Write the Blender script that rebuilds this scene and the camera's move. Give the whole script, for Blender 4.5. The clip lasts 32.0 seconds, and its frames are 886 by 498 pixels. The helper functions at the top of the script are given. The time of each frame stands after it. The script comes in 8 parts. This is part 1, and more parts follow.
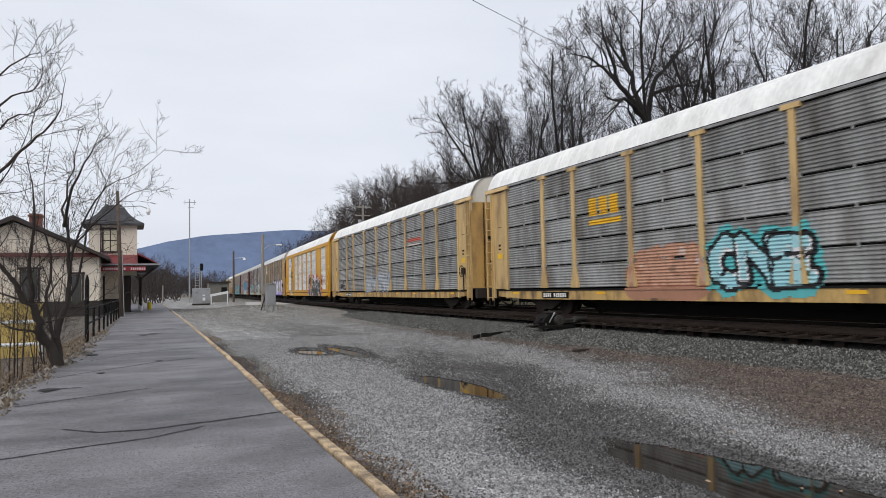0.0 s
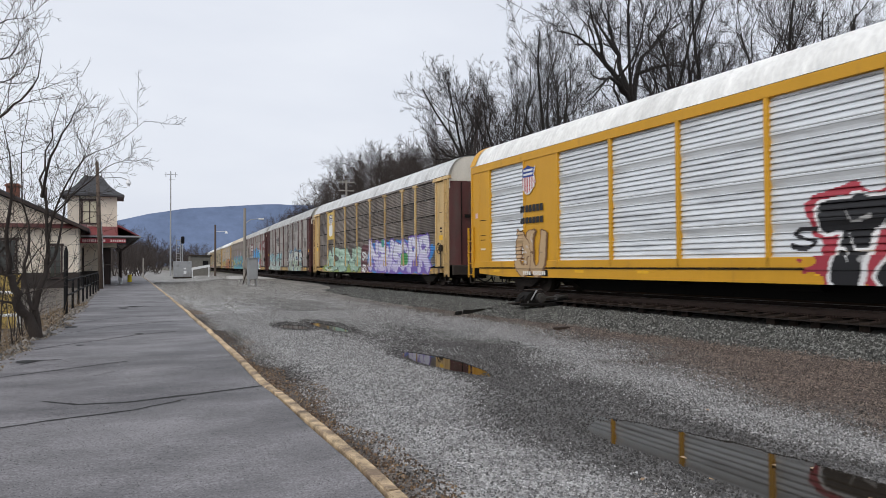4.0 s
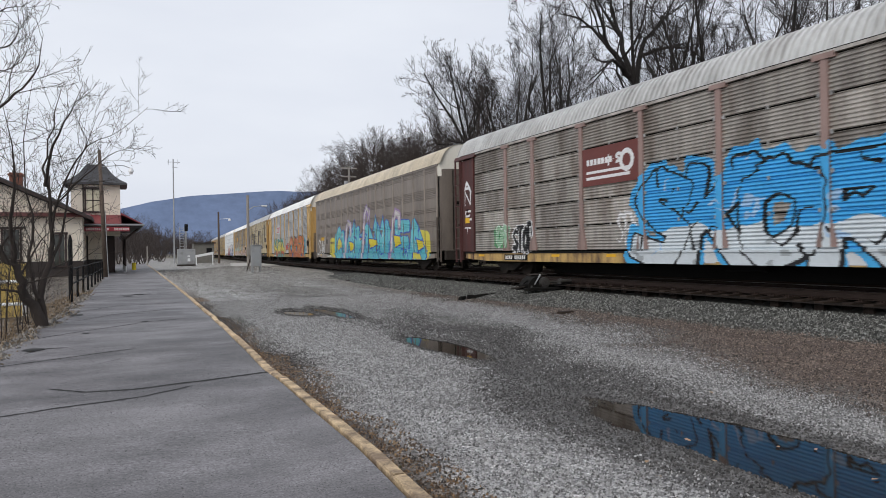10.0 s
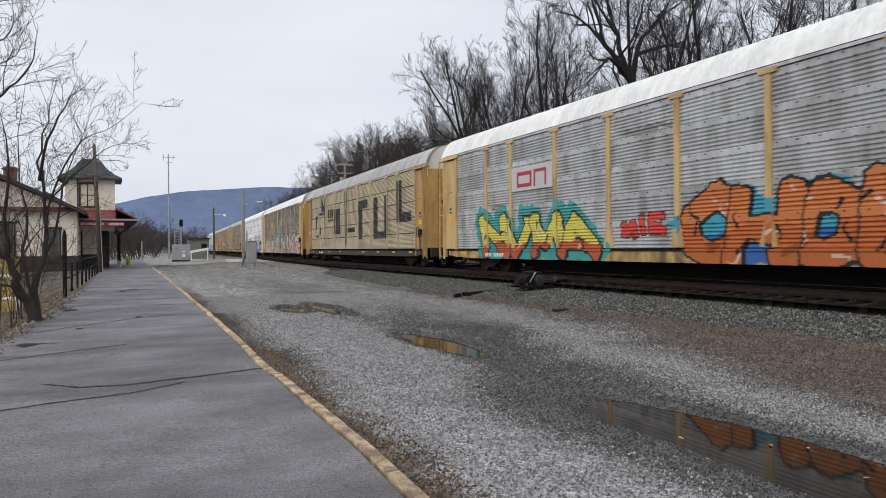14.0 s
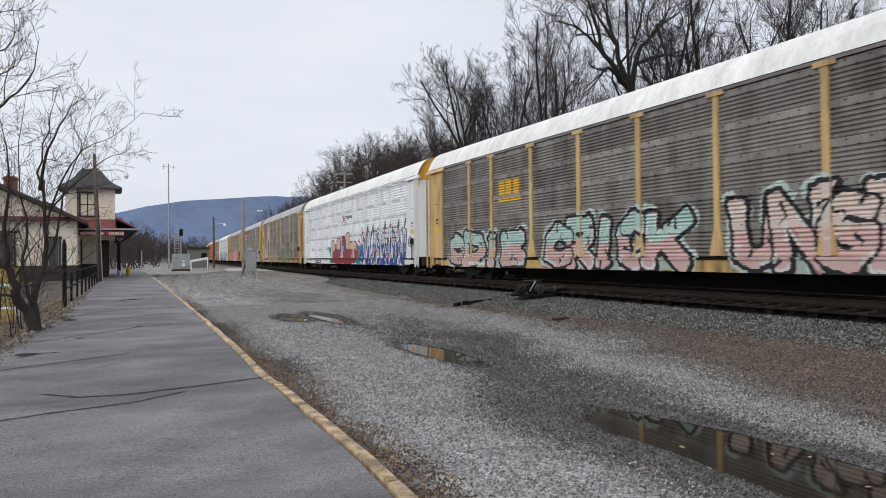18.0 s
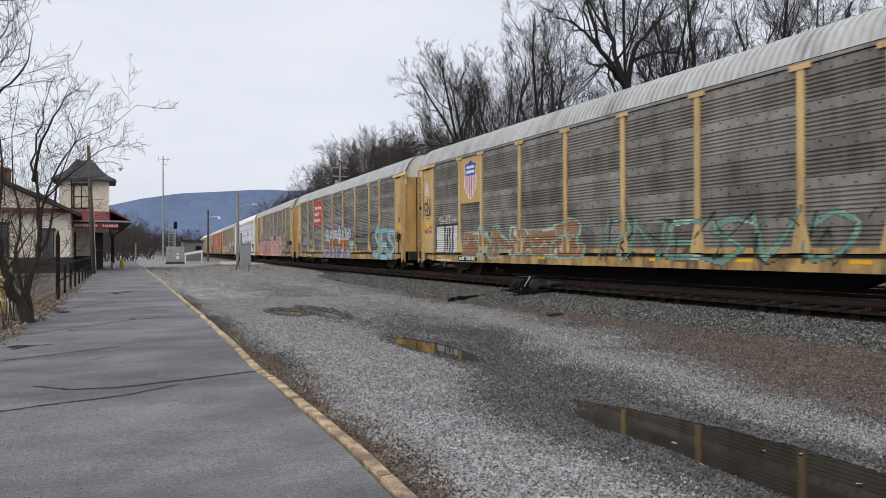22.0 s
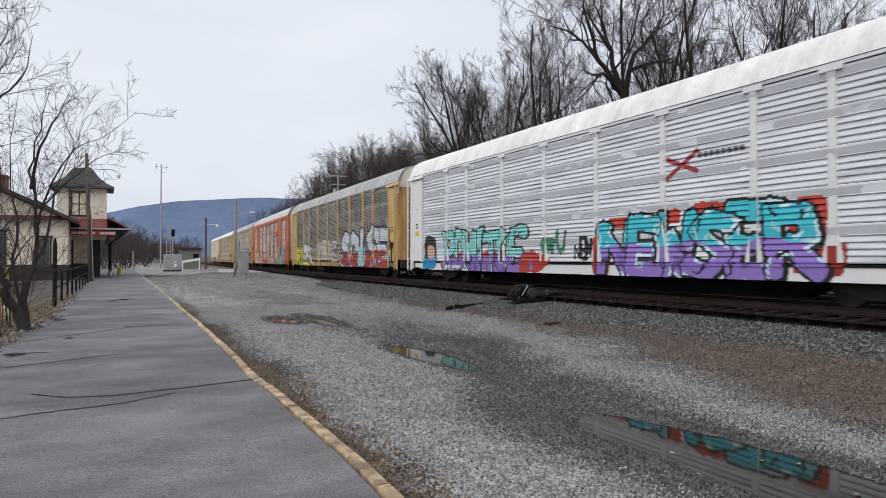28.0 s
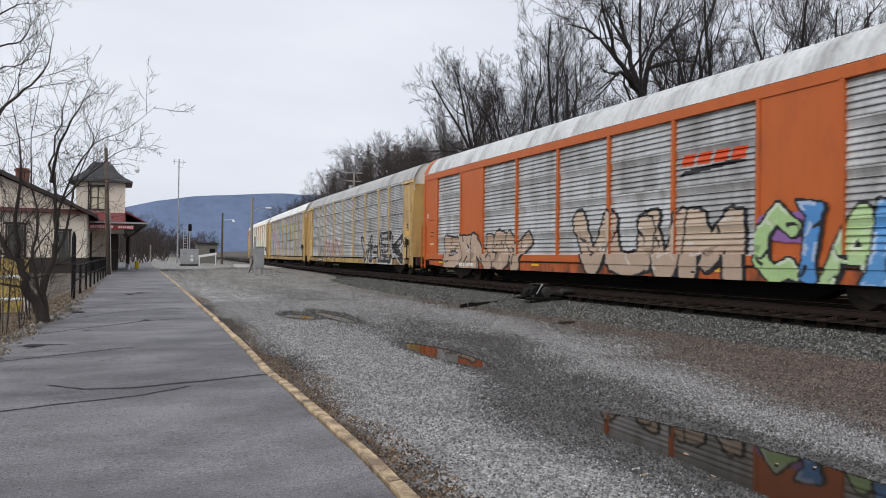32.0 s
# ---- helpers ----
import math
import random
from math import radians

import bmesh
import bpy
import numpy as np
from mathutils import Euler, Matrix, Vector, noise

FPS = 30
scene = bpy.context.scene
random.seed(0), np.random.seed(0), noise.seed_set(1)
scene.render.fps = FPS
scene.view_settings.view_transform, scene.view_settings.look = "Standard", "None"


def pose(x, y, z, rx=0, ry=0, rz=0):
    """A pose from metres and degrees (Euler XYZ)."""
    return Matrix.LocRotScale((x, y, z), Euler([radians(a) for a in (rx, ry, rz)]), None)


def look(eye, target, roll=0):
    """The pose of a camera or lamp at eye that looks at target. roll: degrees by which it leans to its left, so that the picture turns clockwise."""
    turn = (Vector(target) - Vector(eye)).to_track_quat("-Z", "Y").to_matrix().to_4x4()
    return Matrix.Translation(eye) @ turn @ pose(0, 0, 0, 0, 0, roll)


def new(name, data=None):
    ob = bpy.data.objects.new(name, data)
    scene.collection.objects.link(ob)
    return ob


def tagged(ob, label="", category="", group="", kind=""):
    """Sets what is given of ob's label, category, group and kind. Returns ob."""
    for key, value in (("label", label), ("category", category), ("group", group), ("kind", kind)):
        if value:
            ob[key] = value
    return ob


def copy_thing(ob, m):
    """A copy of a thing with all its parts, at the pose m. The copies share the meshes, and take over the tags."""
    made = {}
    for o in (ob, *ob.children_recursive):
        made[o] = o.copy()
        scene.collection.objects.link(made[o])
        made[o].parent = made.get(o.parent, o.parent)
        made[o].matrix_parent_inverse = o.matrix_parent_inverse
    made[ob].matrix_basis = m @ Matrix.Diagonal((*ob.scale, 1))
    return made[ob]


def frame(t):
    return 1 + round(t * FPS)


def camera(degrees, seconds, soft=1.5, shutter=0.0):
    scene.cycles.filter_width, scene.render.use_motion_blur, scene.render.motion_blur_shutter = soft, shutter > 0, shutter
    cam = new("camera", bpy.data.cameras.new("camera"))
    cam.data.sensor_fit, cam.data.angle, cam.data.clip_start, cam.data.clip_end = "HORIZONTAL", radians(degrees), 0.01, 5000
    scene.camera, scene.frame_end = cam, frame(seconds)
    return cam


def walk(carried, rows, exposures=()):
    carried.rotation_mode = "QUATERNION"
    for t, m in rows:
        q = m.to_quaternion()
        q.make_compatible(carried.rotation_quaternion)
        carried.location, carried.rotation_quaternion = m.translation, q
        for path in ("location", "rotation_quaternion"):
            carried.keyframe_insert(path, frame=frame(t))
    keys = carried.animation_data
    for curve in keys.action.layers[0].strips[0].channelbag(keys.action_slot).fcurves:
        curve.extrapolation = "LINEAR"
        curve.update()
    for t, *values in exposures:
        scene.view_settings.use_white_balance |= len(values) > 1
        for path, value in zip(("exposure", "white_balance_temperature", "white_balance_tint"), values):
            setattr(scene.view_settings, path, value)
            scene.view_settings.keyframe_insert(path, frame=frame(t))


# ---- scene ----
cam = camera(63.88, 32.0, soft=0.62, shutter=0.16)
# the camera stands on the platform and turns a little: seconds and its three angles
EYE = (0.0, 0.0, 0.872)
TURNS = [
    (0, 93.181, 1.105, -23.839), (0.5, 93.107, 1.003, -24.193), (1, 92.889, 0.785, -24.422),
    (1.5, 92.485, 0.551, -24.734), (2, 92.112, 0.325, -25.138), (2.5, 91.916, 0.155, -25.381),
    (3, 91.704, 0.120, -25.389), (3.5, 91.499, 0.257, -25.353), (5.5, 90.578, 0.270, -24.922),
    (6, 90.398, 0.217, -24.856), (6.5, 90.231, 0.150, -24.832), (7, 90.051, 0.192, -24.881),
    (7.5, 90.082, 0.191, -24.911), (8, 90.262, 0.230, -24.987), (8.5, 90.354, 0.326, -25.017),
    (9, 90.308, 0.535, -24.922), (9.5, 90.235, 0.787, -24.915), (10, 90.099, 0.828, -24.952),
    (10.5, 89.936, 0.779, -24.980), (11, 89.853, 0.644, -25.020), (11.5, 89.734, 0.589, -25.154),
    (12, 89.615, 0.542, -25.210), (12.5, 89.589, 0.464, -25.220), (13, 89.612, 0.466, -25.209),
    (13.5, 89.724, 0.470, -25.268), (14, 89.866, 0.463, -25.318), (14.5, 89.987, 0.398, -25.308),
    (16.5, 90.062, 0.319, -25.139), (17, 90.179, 0.322, -25.111), (17.5, 90.304, 0.454, -25.196),
    (18, 90.587, 0.553, -25.327), (18.5, 90.734, 0.563, -25.376), (19, 90.788, 0.495, -25.456),
    (19.5, 90.804, 0.458, -25.533), (20, 90.701, 0.399, -25.605), (20.5, 90.547, 0.339, -25.678),
    (21, 90.347, 0.251, -25.692), (21.5, 90.213, 0.168, -25.721), (22, 90.177, 0.101, -25.738),
    (22.5, 90.180, 0.100, -25.738), (23, 90.250, 0.098, -25.709), (23.5, 90.353, 0.143, -25.647),
    (24, 90.456, 0.100, -25.567), (24.5, 90.590, 0.099, -25.316), (25, 90.696, 0.087, -24.906),
    (25.5, 90.819, 0.115, -24.575), (27.5, 90.853, -0.016, -25.734), (28, 90.858, -0.063, -25.914),
    (28.5, 90.853, -0.115, -25.963), (29, 90.818, -0.178, -25.919), (29.5, 90.722, -0.236, -25.886),
    (30, 90.545, -0.319, -25.916), (30.5, 90.457, -0.361, -25.759), (31, 90.520, -0.442, -25.552),
    (31.5, 90.648, -0.597, -25.290), (32, 90.654, -0.741, -24.730),
]
walk(cam, [(t, pose(*EYE, a, b, c)) for t, a, b, c in TURNS], exposures=[(0, 0.0), (32, 0.0)])

# the train: place of its head along the track, a smooth curve of (seconds - 16) / 16
HEAD = (-226.968, -223.973, -0.699, -2.213, 0.030, 0.368)
TRACK_X, TRACK_R = 14.860, 976
CAR = 28.6

# ---- light: an even overcast sky and a weak wide sun behind it ----
def make_world():
    w = bpy.data.worlds.new("overcast_sky")
    scene.world = w
    w.use_nodes = True
    nt = w.node_tree
    n, l = nt.nodes, nt.links
    bg = n["Background"]
    sky = n.new("ShaderNodeTexSky")
    sky.sky_type = 'NISHITA'
    sky.sun_disc = False
    sky.sun_elevation, sky.sun_rotation = radians(40), radians(234)
    sky.dust_density, sky.air_density = 4.0, 1.0
    tc = n.new("ShaderNodeTexCoord")
    mp = n.new("ShaderNodeMapping")
    mp.inputs["Scale"].default_value = (1.0, 1.0, 3.2)
    no = n.new("ShaderNodeTexNoise")
    no.inputs["Scale"].default_value = 2.1
    no.inputs["Detail"].default_value = 5
    no.inputs["Roughness"].default_value = 0.5
    ramp = n.new("ShaderNodeValToRGB")
    ramp.color_ramp.elements[0].position, ramp.color_ramp.elements[1].position = 0.3, 0.72
    ramp.color_ramp.elements[0].color = (7.6, 8.0, 8.95, 1)
    ramp.color_ramp.elements[1].color = (8.9, 9.25, 9.95, 1)
    mix = n.new("ShaderNodeMix")
    mix.data_type = 'RGBA'
    mix.inputs["Factor"].default_value = 0.93
    l.new(tc.outputs["Generated"], mp.inputs["Vector"])
    l.new(mp.outputs["Vector"], no.inputs["Vector"])
    l.new(no.outputs["Fac"], ramp.inputs["Fac"])
    l.new(sky.outputs["Color"], mix.inputs["A"])
    l.new(ramp.outputs["Color"], mix.inputs["B"])
    l.new(mix.outputs["Result"], bg.inputs["Color"])
    bg.inputs["Strength"].default_value = 0.1


make_world()
sun_data = bpy.data.lights.new("sun", 'SUN')
sun_data.energy, sun_data.angle, sun_data.color = 1.4, radians(45), (1.0, 0.93, 0.84)
sun = new("sun", sun_data)
sun.matrix_basis = look((-36, -26, 38), (0, 0, 0))


# ---- materials ----
def mat(name, col, rough=0.7, metal=0.0, var=0.25, scale=2.0, fine=30.0, bump=0.15, dist=0.01, dirt=None, dirt_at=(0.5, 0.75),
        dirt_scale=1.2, stretch=(1, 1, 1), rand=0.0, spec=0.4, grain=0):
    m = bpy.data.materials.new(name)
    m.use_nodes = True
    nt = m.node_tree
    n, l = nt.nodes, nt.links
    b = n["Principled BSDF"]
    b.inputs["Roughness"].default_value, b.inputs["Metallic"].default_value = rough, metal
    b.inputs["Specular IOR Level"].default_value = spec
    tc = n.new("ShaderNodeTexCoord")
    mp = n.new("ShaderNodeMapping")
    mp.inputs["Scale"].default_value = stretch
    l.new(tc.outputs["Object"], mp.inputs["Vector"])
    src = mp.outputs["Vector"]
    if rand:
        info = n.new("ShaderNodeObjectInfo")
        add = n.new("ShaderNodeVectorMath")
        add.operation = 'MULTIPLY_ADD'
        add.inputs[1].default_value = (37, 53, 71)
        l.new(info.outputs["Random"], add.inputs[0])
        l.new(mp.outputs["Vector"], add.inputs[2])
        src = add.outputs[0]

    def nz(sc, detail=4, at=None):
        t = n.new("ShaderNodeTexNoise")
        t.inputs["Scale"].default_value, t.inputs["Detail"].default_value, t.inputs["Roughness"].default_value = sc, detail, 0.6
        l.new(at or src, t.inputs["Vector"])
        return t.outputs["Fac"]

    def maths(op, a, bb):
        t = n.new("ShaderNodeMath")
        t.operation = op
        for i, v in enumerate((a, bb)):
            if isinstance(v, (int, float)):
                t.inputs[i].default_value = v
            else:
                l.new(v, t.inputs[i])
        return t.outputs[0]

    big, small = nz(scale), nz(fine, 3)
    f = maths('ADD', maths('MULTIPLY', maths('SUBTRACT', big, 0.5), 2.6 * var), maths('MULTIPLY', maths('SUBTRACT', small, 0.5), 2.0 * var))
    f = maths('ADD', f, 1.0)
    if grain:
        f = maths('MULTIPLY', f, maths('ADD', maths('MULTIPLY', nz(grain, 2, tc.outputs["Object"]), 2.6), -0.3))
    if rand:
        f = maths('MULTIPLY', f, maths('ADD', maths('MULTIPLY', info.outputs["Random"], rand), 1 - rand / 2))
    base = n.new("ShaderNodeRGB")
    base.outputs[0].default_value = (*col, 1)
    colour = base.outputs[0]
    if dirt:
        r = n.new("ShaderNodeMapRange")
        r.inputs["From Min"].default_value, r.inputs["From Max"].default_value = dirt_at
        l.new(nz(dirt_scale, 6), r.inputs["Value"])
        mx = n.new("ShaderNodeMix")
        mx.data_type = 'RGBA'
        l.new(r.outputs["Result"], mx.inputs["Factor"])
        l.new(colour, mx.inputs["A"])
        mx.inputs["B"].default_value = (*dirt, 1)
        colour = mx.outputs["Result"]
    vm = n.new("ShaderNodeVectorMath")
    vm.operation = 'SCALE'
    l.new(colour, vm.inputs[0])
    l.new(f, vm.inputs["Scale"])
    l.new(vm.outputs[0], b.inputs["Base Color"])
    if bump:
        bp = n.new("ShaderNodeBump")
        bp.inputs["Strength"].default_value, bp.inputs["Distance"].default_value = bump, dist
        l.new(small, bp.inputs["Height"])
        l.new(bp.outputs["Normal"], b.inputs["Normal"])
    return m


def steel_panel(name, col, dirt, amount=(0.42, 0.7), rand=0.35, rough=0.45, metal=0.3):
    """Weathered sheet metal: stains run down, each sheet a little different."""
    return mat(name, col, rough, metal, var=0.28, scale=1.1, fine=9, bump=0.06, dirt=dirt, dirt_at=amount, dirt_scale=0.8,
               stretch=(1, 1.6, 0.35), rand=rand)


# ---- small tools ----
def mesh_of(name, verts, faces, material, smooth=False, mats=None, index=None):
    me = bpy.data.meshes.new(name)
    me.from_pydata([tuple(v) for v in verts], [], [tuple(f) for f in faces])
    for m in (mats or [material]):
        me.materials.append(m)
    if index is not None:
        me.polygons.foreach_set("material_index", np.asarray(index, dtype=np.int32))
    if smooth:
        me.polygons.foreach_set("use_smooth", np.ones(len(me.polygons), dtype=bool))
    me.update()
    return me


def part(name, me, parent, label="", at=None):
    ob = new(name, me)
    ob.parent = parent
    if at is not None:
        ob.matrix_basis = at
    if label:
        ob["label"] = label
    return ob


class Build:
    """Collects boxes, tubes and prisms into one mesh."""

    def __init__(self):
        self.v, self.f, self.i = [], [], []

    def add(self, verts, faces, mi=0):
        o = len(self.v)
        self.v += [tuple(v) for v in verts]
        self.f += [tuple(a + o for a in f) for f in faces]
        self.i += [mi] * len(faces)
        return self

    def box(self, x0, x1, y0, y1, z0, z1, b=0.0, mi=0):
        if b <= 0:
            v = [(x, y, z) for z in (z0, z1) for y in (y0, y1) for x in (x0, x1)]
            return self.add(v, [(0, 2, 3, 1), (4, 5, 7, 6), (0, 1, 5, 4), (2, 6, 7, 3), (0, 4, 6, 2), (1, 3, 7, 5)], mi)
        bm = bmesh.new()
        bmesh.ops.create_cube(bm, size=1, matrix=Matrix.LocRotScale(((x0 + x1) / 2, (y0 + y1) / 2, (z0 + z1) / 2), None, (x1 - x0, y1 - y0, z1 - z0)))
        bmesh.ops.bevel(bm, geom=bm.edges[:], offset=b, segments=1, affect='EDGES')
        bm.verts.index_update()
        v = [tuple(q.co) for q in bm.verts]
        f = [tuple(q.index for q in face.verts) for face in bm.faces]
        bm.free()
        return self.add(v, f, mi)

    def tube(self, p, q, r0, r1=None, n=8, mi=0, caps=True):
        p, q = Vector(p), Vector(q)
        r1 = r0 if r1 is None else r1
        d = (q - p).normalized()
        a = d.orthogonal().normalized()
        c = d.cross(a)
        v = []
        for o, r in ((p, r0), (q, r1)):
            for k in range(n):
                t = 2 * math.pi * k / n
                v.append(o + a * (r * math.cos(t)) + c * (r * math.sin(t)))
        f = [(k, (k + 1) % n, n + (k + 1) % n, n + k) for k in range(n)]
        if caps:
            f += [tuple(range(n - 1, -1, -1)), tuple(range(n, 2 * n))]
        return self.add(v, f, mi)

    def prism(self, poly, axis, a, b, mi=0):
        """poly in the other two axes (in order x, y, z), pushed from a to b along axis."""
        k = "xyz".index(axis)
        n = len(poly)
        v = []
        for h in (a, b):
            for s in poly:
                s = list(s)
                s.insert(k, h)
                v.append(s)
        f = [(i, (i + 1) % n, n + (i + 1) % n, n + i) for i in range(n)]
        f += [tuple(range(n - 1, -1, -1)), tuple(range(n, 2 * n))]
        return self.add(v, f, mi)

    def mesh(self, name, material, smooth=False, mats=None):
        me = mesh_of(name, self.v, self.f, material, smooth, mats, self.i if mats else None)
        bm = bmesh.new()
        bm.from_mesh(me)
        bmesh.ops.recalc_face_normals(bm, faces=bm.faces[:])
        bm.to_mesh(me)
        bm.free()
        return me


def thing(name, label, category, at=None, group="", kind=""):
    ob = new(name)
    ob.empty_display_size = 0.2
    if at is not None:
        ob.matrix_basis = at
    return tagged(ob, label, category, group, kind)


# ---- the plan: track line, heights ----
RAIL = -0.121          # top of rail beside the camera
PLATFORM = -0.698      # asphalt of the platform
BENDS = ((0.0, 77.0, 1.0 / TRACK_R), (235.0, 700.0, 1.0 / 520))


def heading(s):
    return sum(k * max(0.0, min(s, b) - a) for a, b, k in BENDS)


LINE = [(TRACK_X, 0.0)]
for _i in range(1400):
    _h = heading(_i * 0.5 + 0.25)
    LINE.append((LINE[-1][0] + 0.5 * math.sin(_h), LINE[-1][1] + 0.5 * math.cos(_h)))


def track_at(s):
    """Centre of the track s metres along, and its heading (0 along +y, to the right positive)."""
    if s <= 0:
        return TRACK_X, s, 0.0
    i = min(int(s / 0.5), len(LINE) - 2)
    f = s / 0.5 - i
    a, b = LINE[i], LINE[i + 1]
    return a[0] + (b[0] - a[0]) * f, a[1] + (b[1] - a[1]) * f, heading(s)


def head_at(t):
    u = (t - 16) / 16
    return sum(c * u ** k for k, c in enumerate(HEAD))

# paints of the train
YELLOW = mat("old_yellow_paint", (0.57, 0.40, 0.18), 0.55, var=0.22, scale=0.9, dirt=(0.20, 0.115, 0.055), dirt_at=(0.48, 0.78), rand=0.12, stretch=(1, 1.5, 0.35))
OCHRE = mat("ochre_paint", (0.46, 0.28, 0.085), 0.55, var=0.24, scale=0.9, dirt=(0.15, 0.085, 0.045), dirt_at=(0.46, 0.78), rand=0.1, stretch=(1, 1.5, 0.35))
BRIGHT = mat("fresh_yellow_paint", (0.60, 0.31, 0.018), 0.5, var=0.12, scale=0.9, dirt=(0.2, 0.11, 0.04), dirt_at=(0.6, 0.85), stretch=(1, 1.5, 0.35))
OXIDE = mat("oxide_red_paint", (0.085, 0.028, 0.027), 0.6, var=0.25, dirt=(0.06, 0.045, 0.04), stretch=(1, 1.5, 0.35), rand=0.15)
PINKISH = mat("faded_rose_paint", (0.30, 0.21, 0.19), 0.6, var=0.2, dirt=(0.12, 0.085, 0.07), stretch=(1, 1.5, 0.35))
ORANGE_SILL = mat("grimy_orange_sill", (0.44, 0.10, 0.022), 0.6, var=0.25, dirt=(0.10, 0.04, 0.025), dirt_at=(0.45, 0.66), dirt_scale=1.6, stretch=(1, 1.5, 0.5))
ORANGE = mat("orange_paint", (0.50, 0.115, 0.022), 0.5, var=0.13, dirt=(0.24, 0.07, 0.03), dirt_at=(0.58, 0.85), stretch=(1, 1.5, 0.35))
WHITE = mat("white_paint", (0.72, 0.74, 0.75), 0.5, var=0.08, dirt=(0.36, 0.35, 0.33), dirt_at=(0.6, 0.9), stretch=(1, 1.5, 0.35))
CREAMCAP = mat("chalky_white_paint", (0.62, 0.60, 0.54), 0.6, var=0.12, dirt=(0.3, 0.25, 0.18), dirt_at=(0.55, 0.85), stretch=(1, 1.5, 0.35))
TAUPE = mat("taupe_paint", (0.25, 0.218, 0.188), 0.6, var=0.16, dirt=(0.085, 0.07, 0.06), dirt_at=(0.55, 0.85), stretch=(1, 1.5, 0.4))
TAUPE_DARK = mat("dark_taupe_end_paint", (0.115, 0.095, 0.08), 0.65, var=0.25, dirt=(0.06, 0.05, 0.042), stretch=(1, 1.5, 0.4))
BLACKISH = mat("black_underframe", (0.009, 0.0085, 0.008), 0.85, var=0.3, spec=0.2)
IRON = mat("worn_grey_iron", (0.10, 0.10, 0.098), 0.55, 0.4, var=0.35, dirt=(0.04, 0.034, 0.03))
GRIME = mat("grimy_iron", (0.038, 0.032, 0.028), 0.8, 0.1, var=0.4, dirt=(0.07, 0.048, 0.037), spec=0.25)
OCHRE_SILL = mat("grimy_ochre_sill", (0.50, 0.33, 0.12), 0.6, var=0.3, scale=1.2, dirt=(0.13, 0.08, 0.05), dirt_at=(0.44, 0.64), dirt_scale=1.6, rand=0.1, stretch=(1, 1.5, 0.5))
OXIDE_BAY = mat("dark_red_end_paint", (0.078, 0.023, 0.021), 0.6, var=0.3, dirt=(0.05, 0.03, 0.028), dirt_at=(0.45, 0.7), stretch=(1, 1.5, 0.35), rand=0.15)
TAN_BAY = mat("tan_end_paint", (0.42, 0.27, 0.105), 0.6, var=0.3, dirt=(0.16, 0.085, 0.05), dirt_at=(0.45, 0.7), stretch=(1, 1.5, 0.35))
DARKSILL = mat("dark_brown_sill", (0.05, 0.042, 0.04), 0.65, var=0.3)
# sheet of the sides
GALV = steel_panel("grey_galvanised_sheet", (0.36, 0.365, 0.365), (0.17, 0.16, 0.148))
GALV_LIGHT = steel_panel("light_galvanised_sheet", (0.50, 0.51, 0.515), (0.27, 0.26, 0.25), (0.45, 0.72), rand=0.25)
GALV_BROWN = steel_panel("brown_weathered_sheet", (0.43, 0.405, 0.375), (0.21, 0.18, 0.155), (0.42, 0.66), rand=0.4)
GALV_DARK = steel_panel("smoke_grey_sheet", (0.25, 0.236, 0.214), (0.12, 0.106, 0.092), (0.44, 0.70), rand=0.35)
GALV_UMBER = steel_panel("umber_weathered_sheet", (0.24, 0.208, 0.183), (0.11, 0.09, 0.077), (0.42, 0.66), rand=0.4)
WHITE_SHEET = steel_panel("white_painted_sheet", (0.79, 0.825, 0.85), (0.62, 0.63, 0.64), (0.6, 0.9), rand=0.08, metal=0.0)
# dirt tone here paints grey reflections that streak along the silver sheet
SILVER_SHEET = mat("bright_silver_sheet", (0.74, 0.775, 0.80), 0.36, 0.3, var=0.12, scale=1.2, fine=9, bump=0.05, dirt=(0.44, 0.46, 0.48), dirt_at=(0.48, 0.68), dirt_scale=1.2, stretch=(1, 0.3, 5), rand=0.12)
CREAM_SHEET = steel_panel("cream_painted_sheet", (0.55, 0.475, 0.325), (0.30, 0.24, 0.15), (0.52, 0.8), rand=0.15)
TAUPE_SHEET = steel_panel("taupe_painted_sheet", (0.20, 0.17, 0.145), (0.13, 0.108, 0.09), (0.5, 0.8), rand=0.08, metal=0.0)
ROOF_WHITE = steel_panel("white_roof_sheet", (0.76, 0.77, 0.76), (0.55, 0.54, 0.51), (0.6, 0.95), rand=0.06, metal=0.0)
ROOF_PALE = steel_panel("pale_stained_roof_sheet", (0.59, 0.61, 0.62), (0.30, 0.30, 0.30), (0.52, 0.75), rand=0.08, metal=0.0)
ROOF_GREY = steel_panel("grey_roof_sheet", (0.48, 0.49, 0.49), (0.27, 0.26, 0.25), (0.48, 0.8), rand=0.08, metal=0.0)
ROOF_BUFF = steel_panel("buff_roof_sheet", (0.62, 0.55, 0.43), (0.38, 0.32, 0.23), (0.5, 0.8), rand=0.1)
SPRAYS = {}


def spray(rgb):
    """Sprayed paint of one colour."""
    if rgb not in SPRAYS:
        SPRAYS[rgb] = mat("spray_paint", rgb, 0.5, var=0.12, scale=1.5, fine=12, bump=0.03)
    return SPRAYS[rgb]


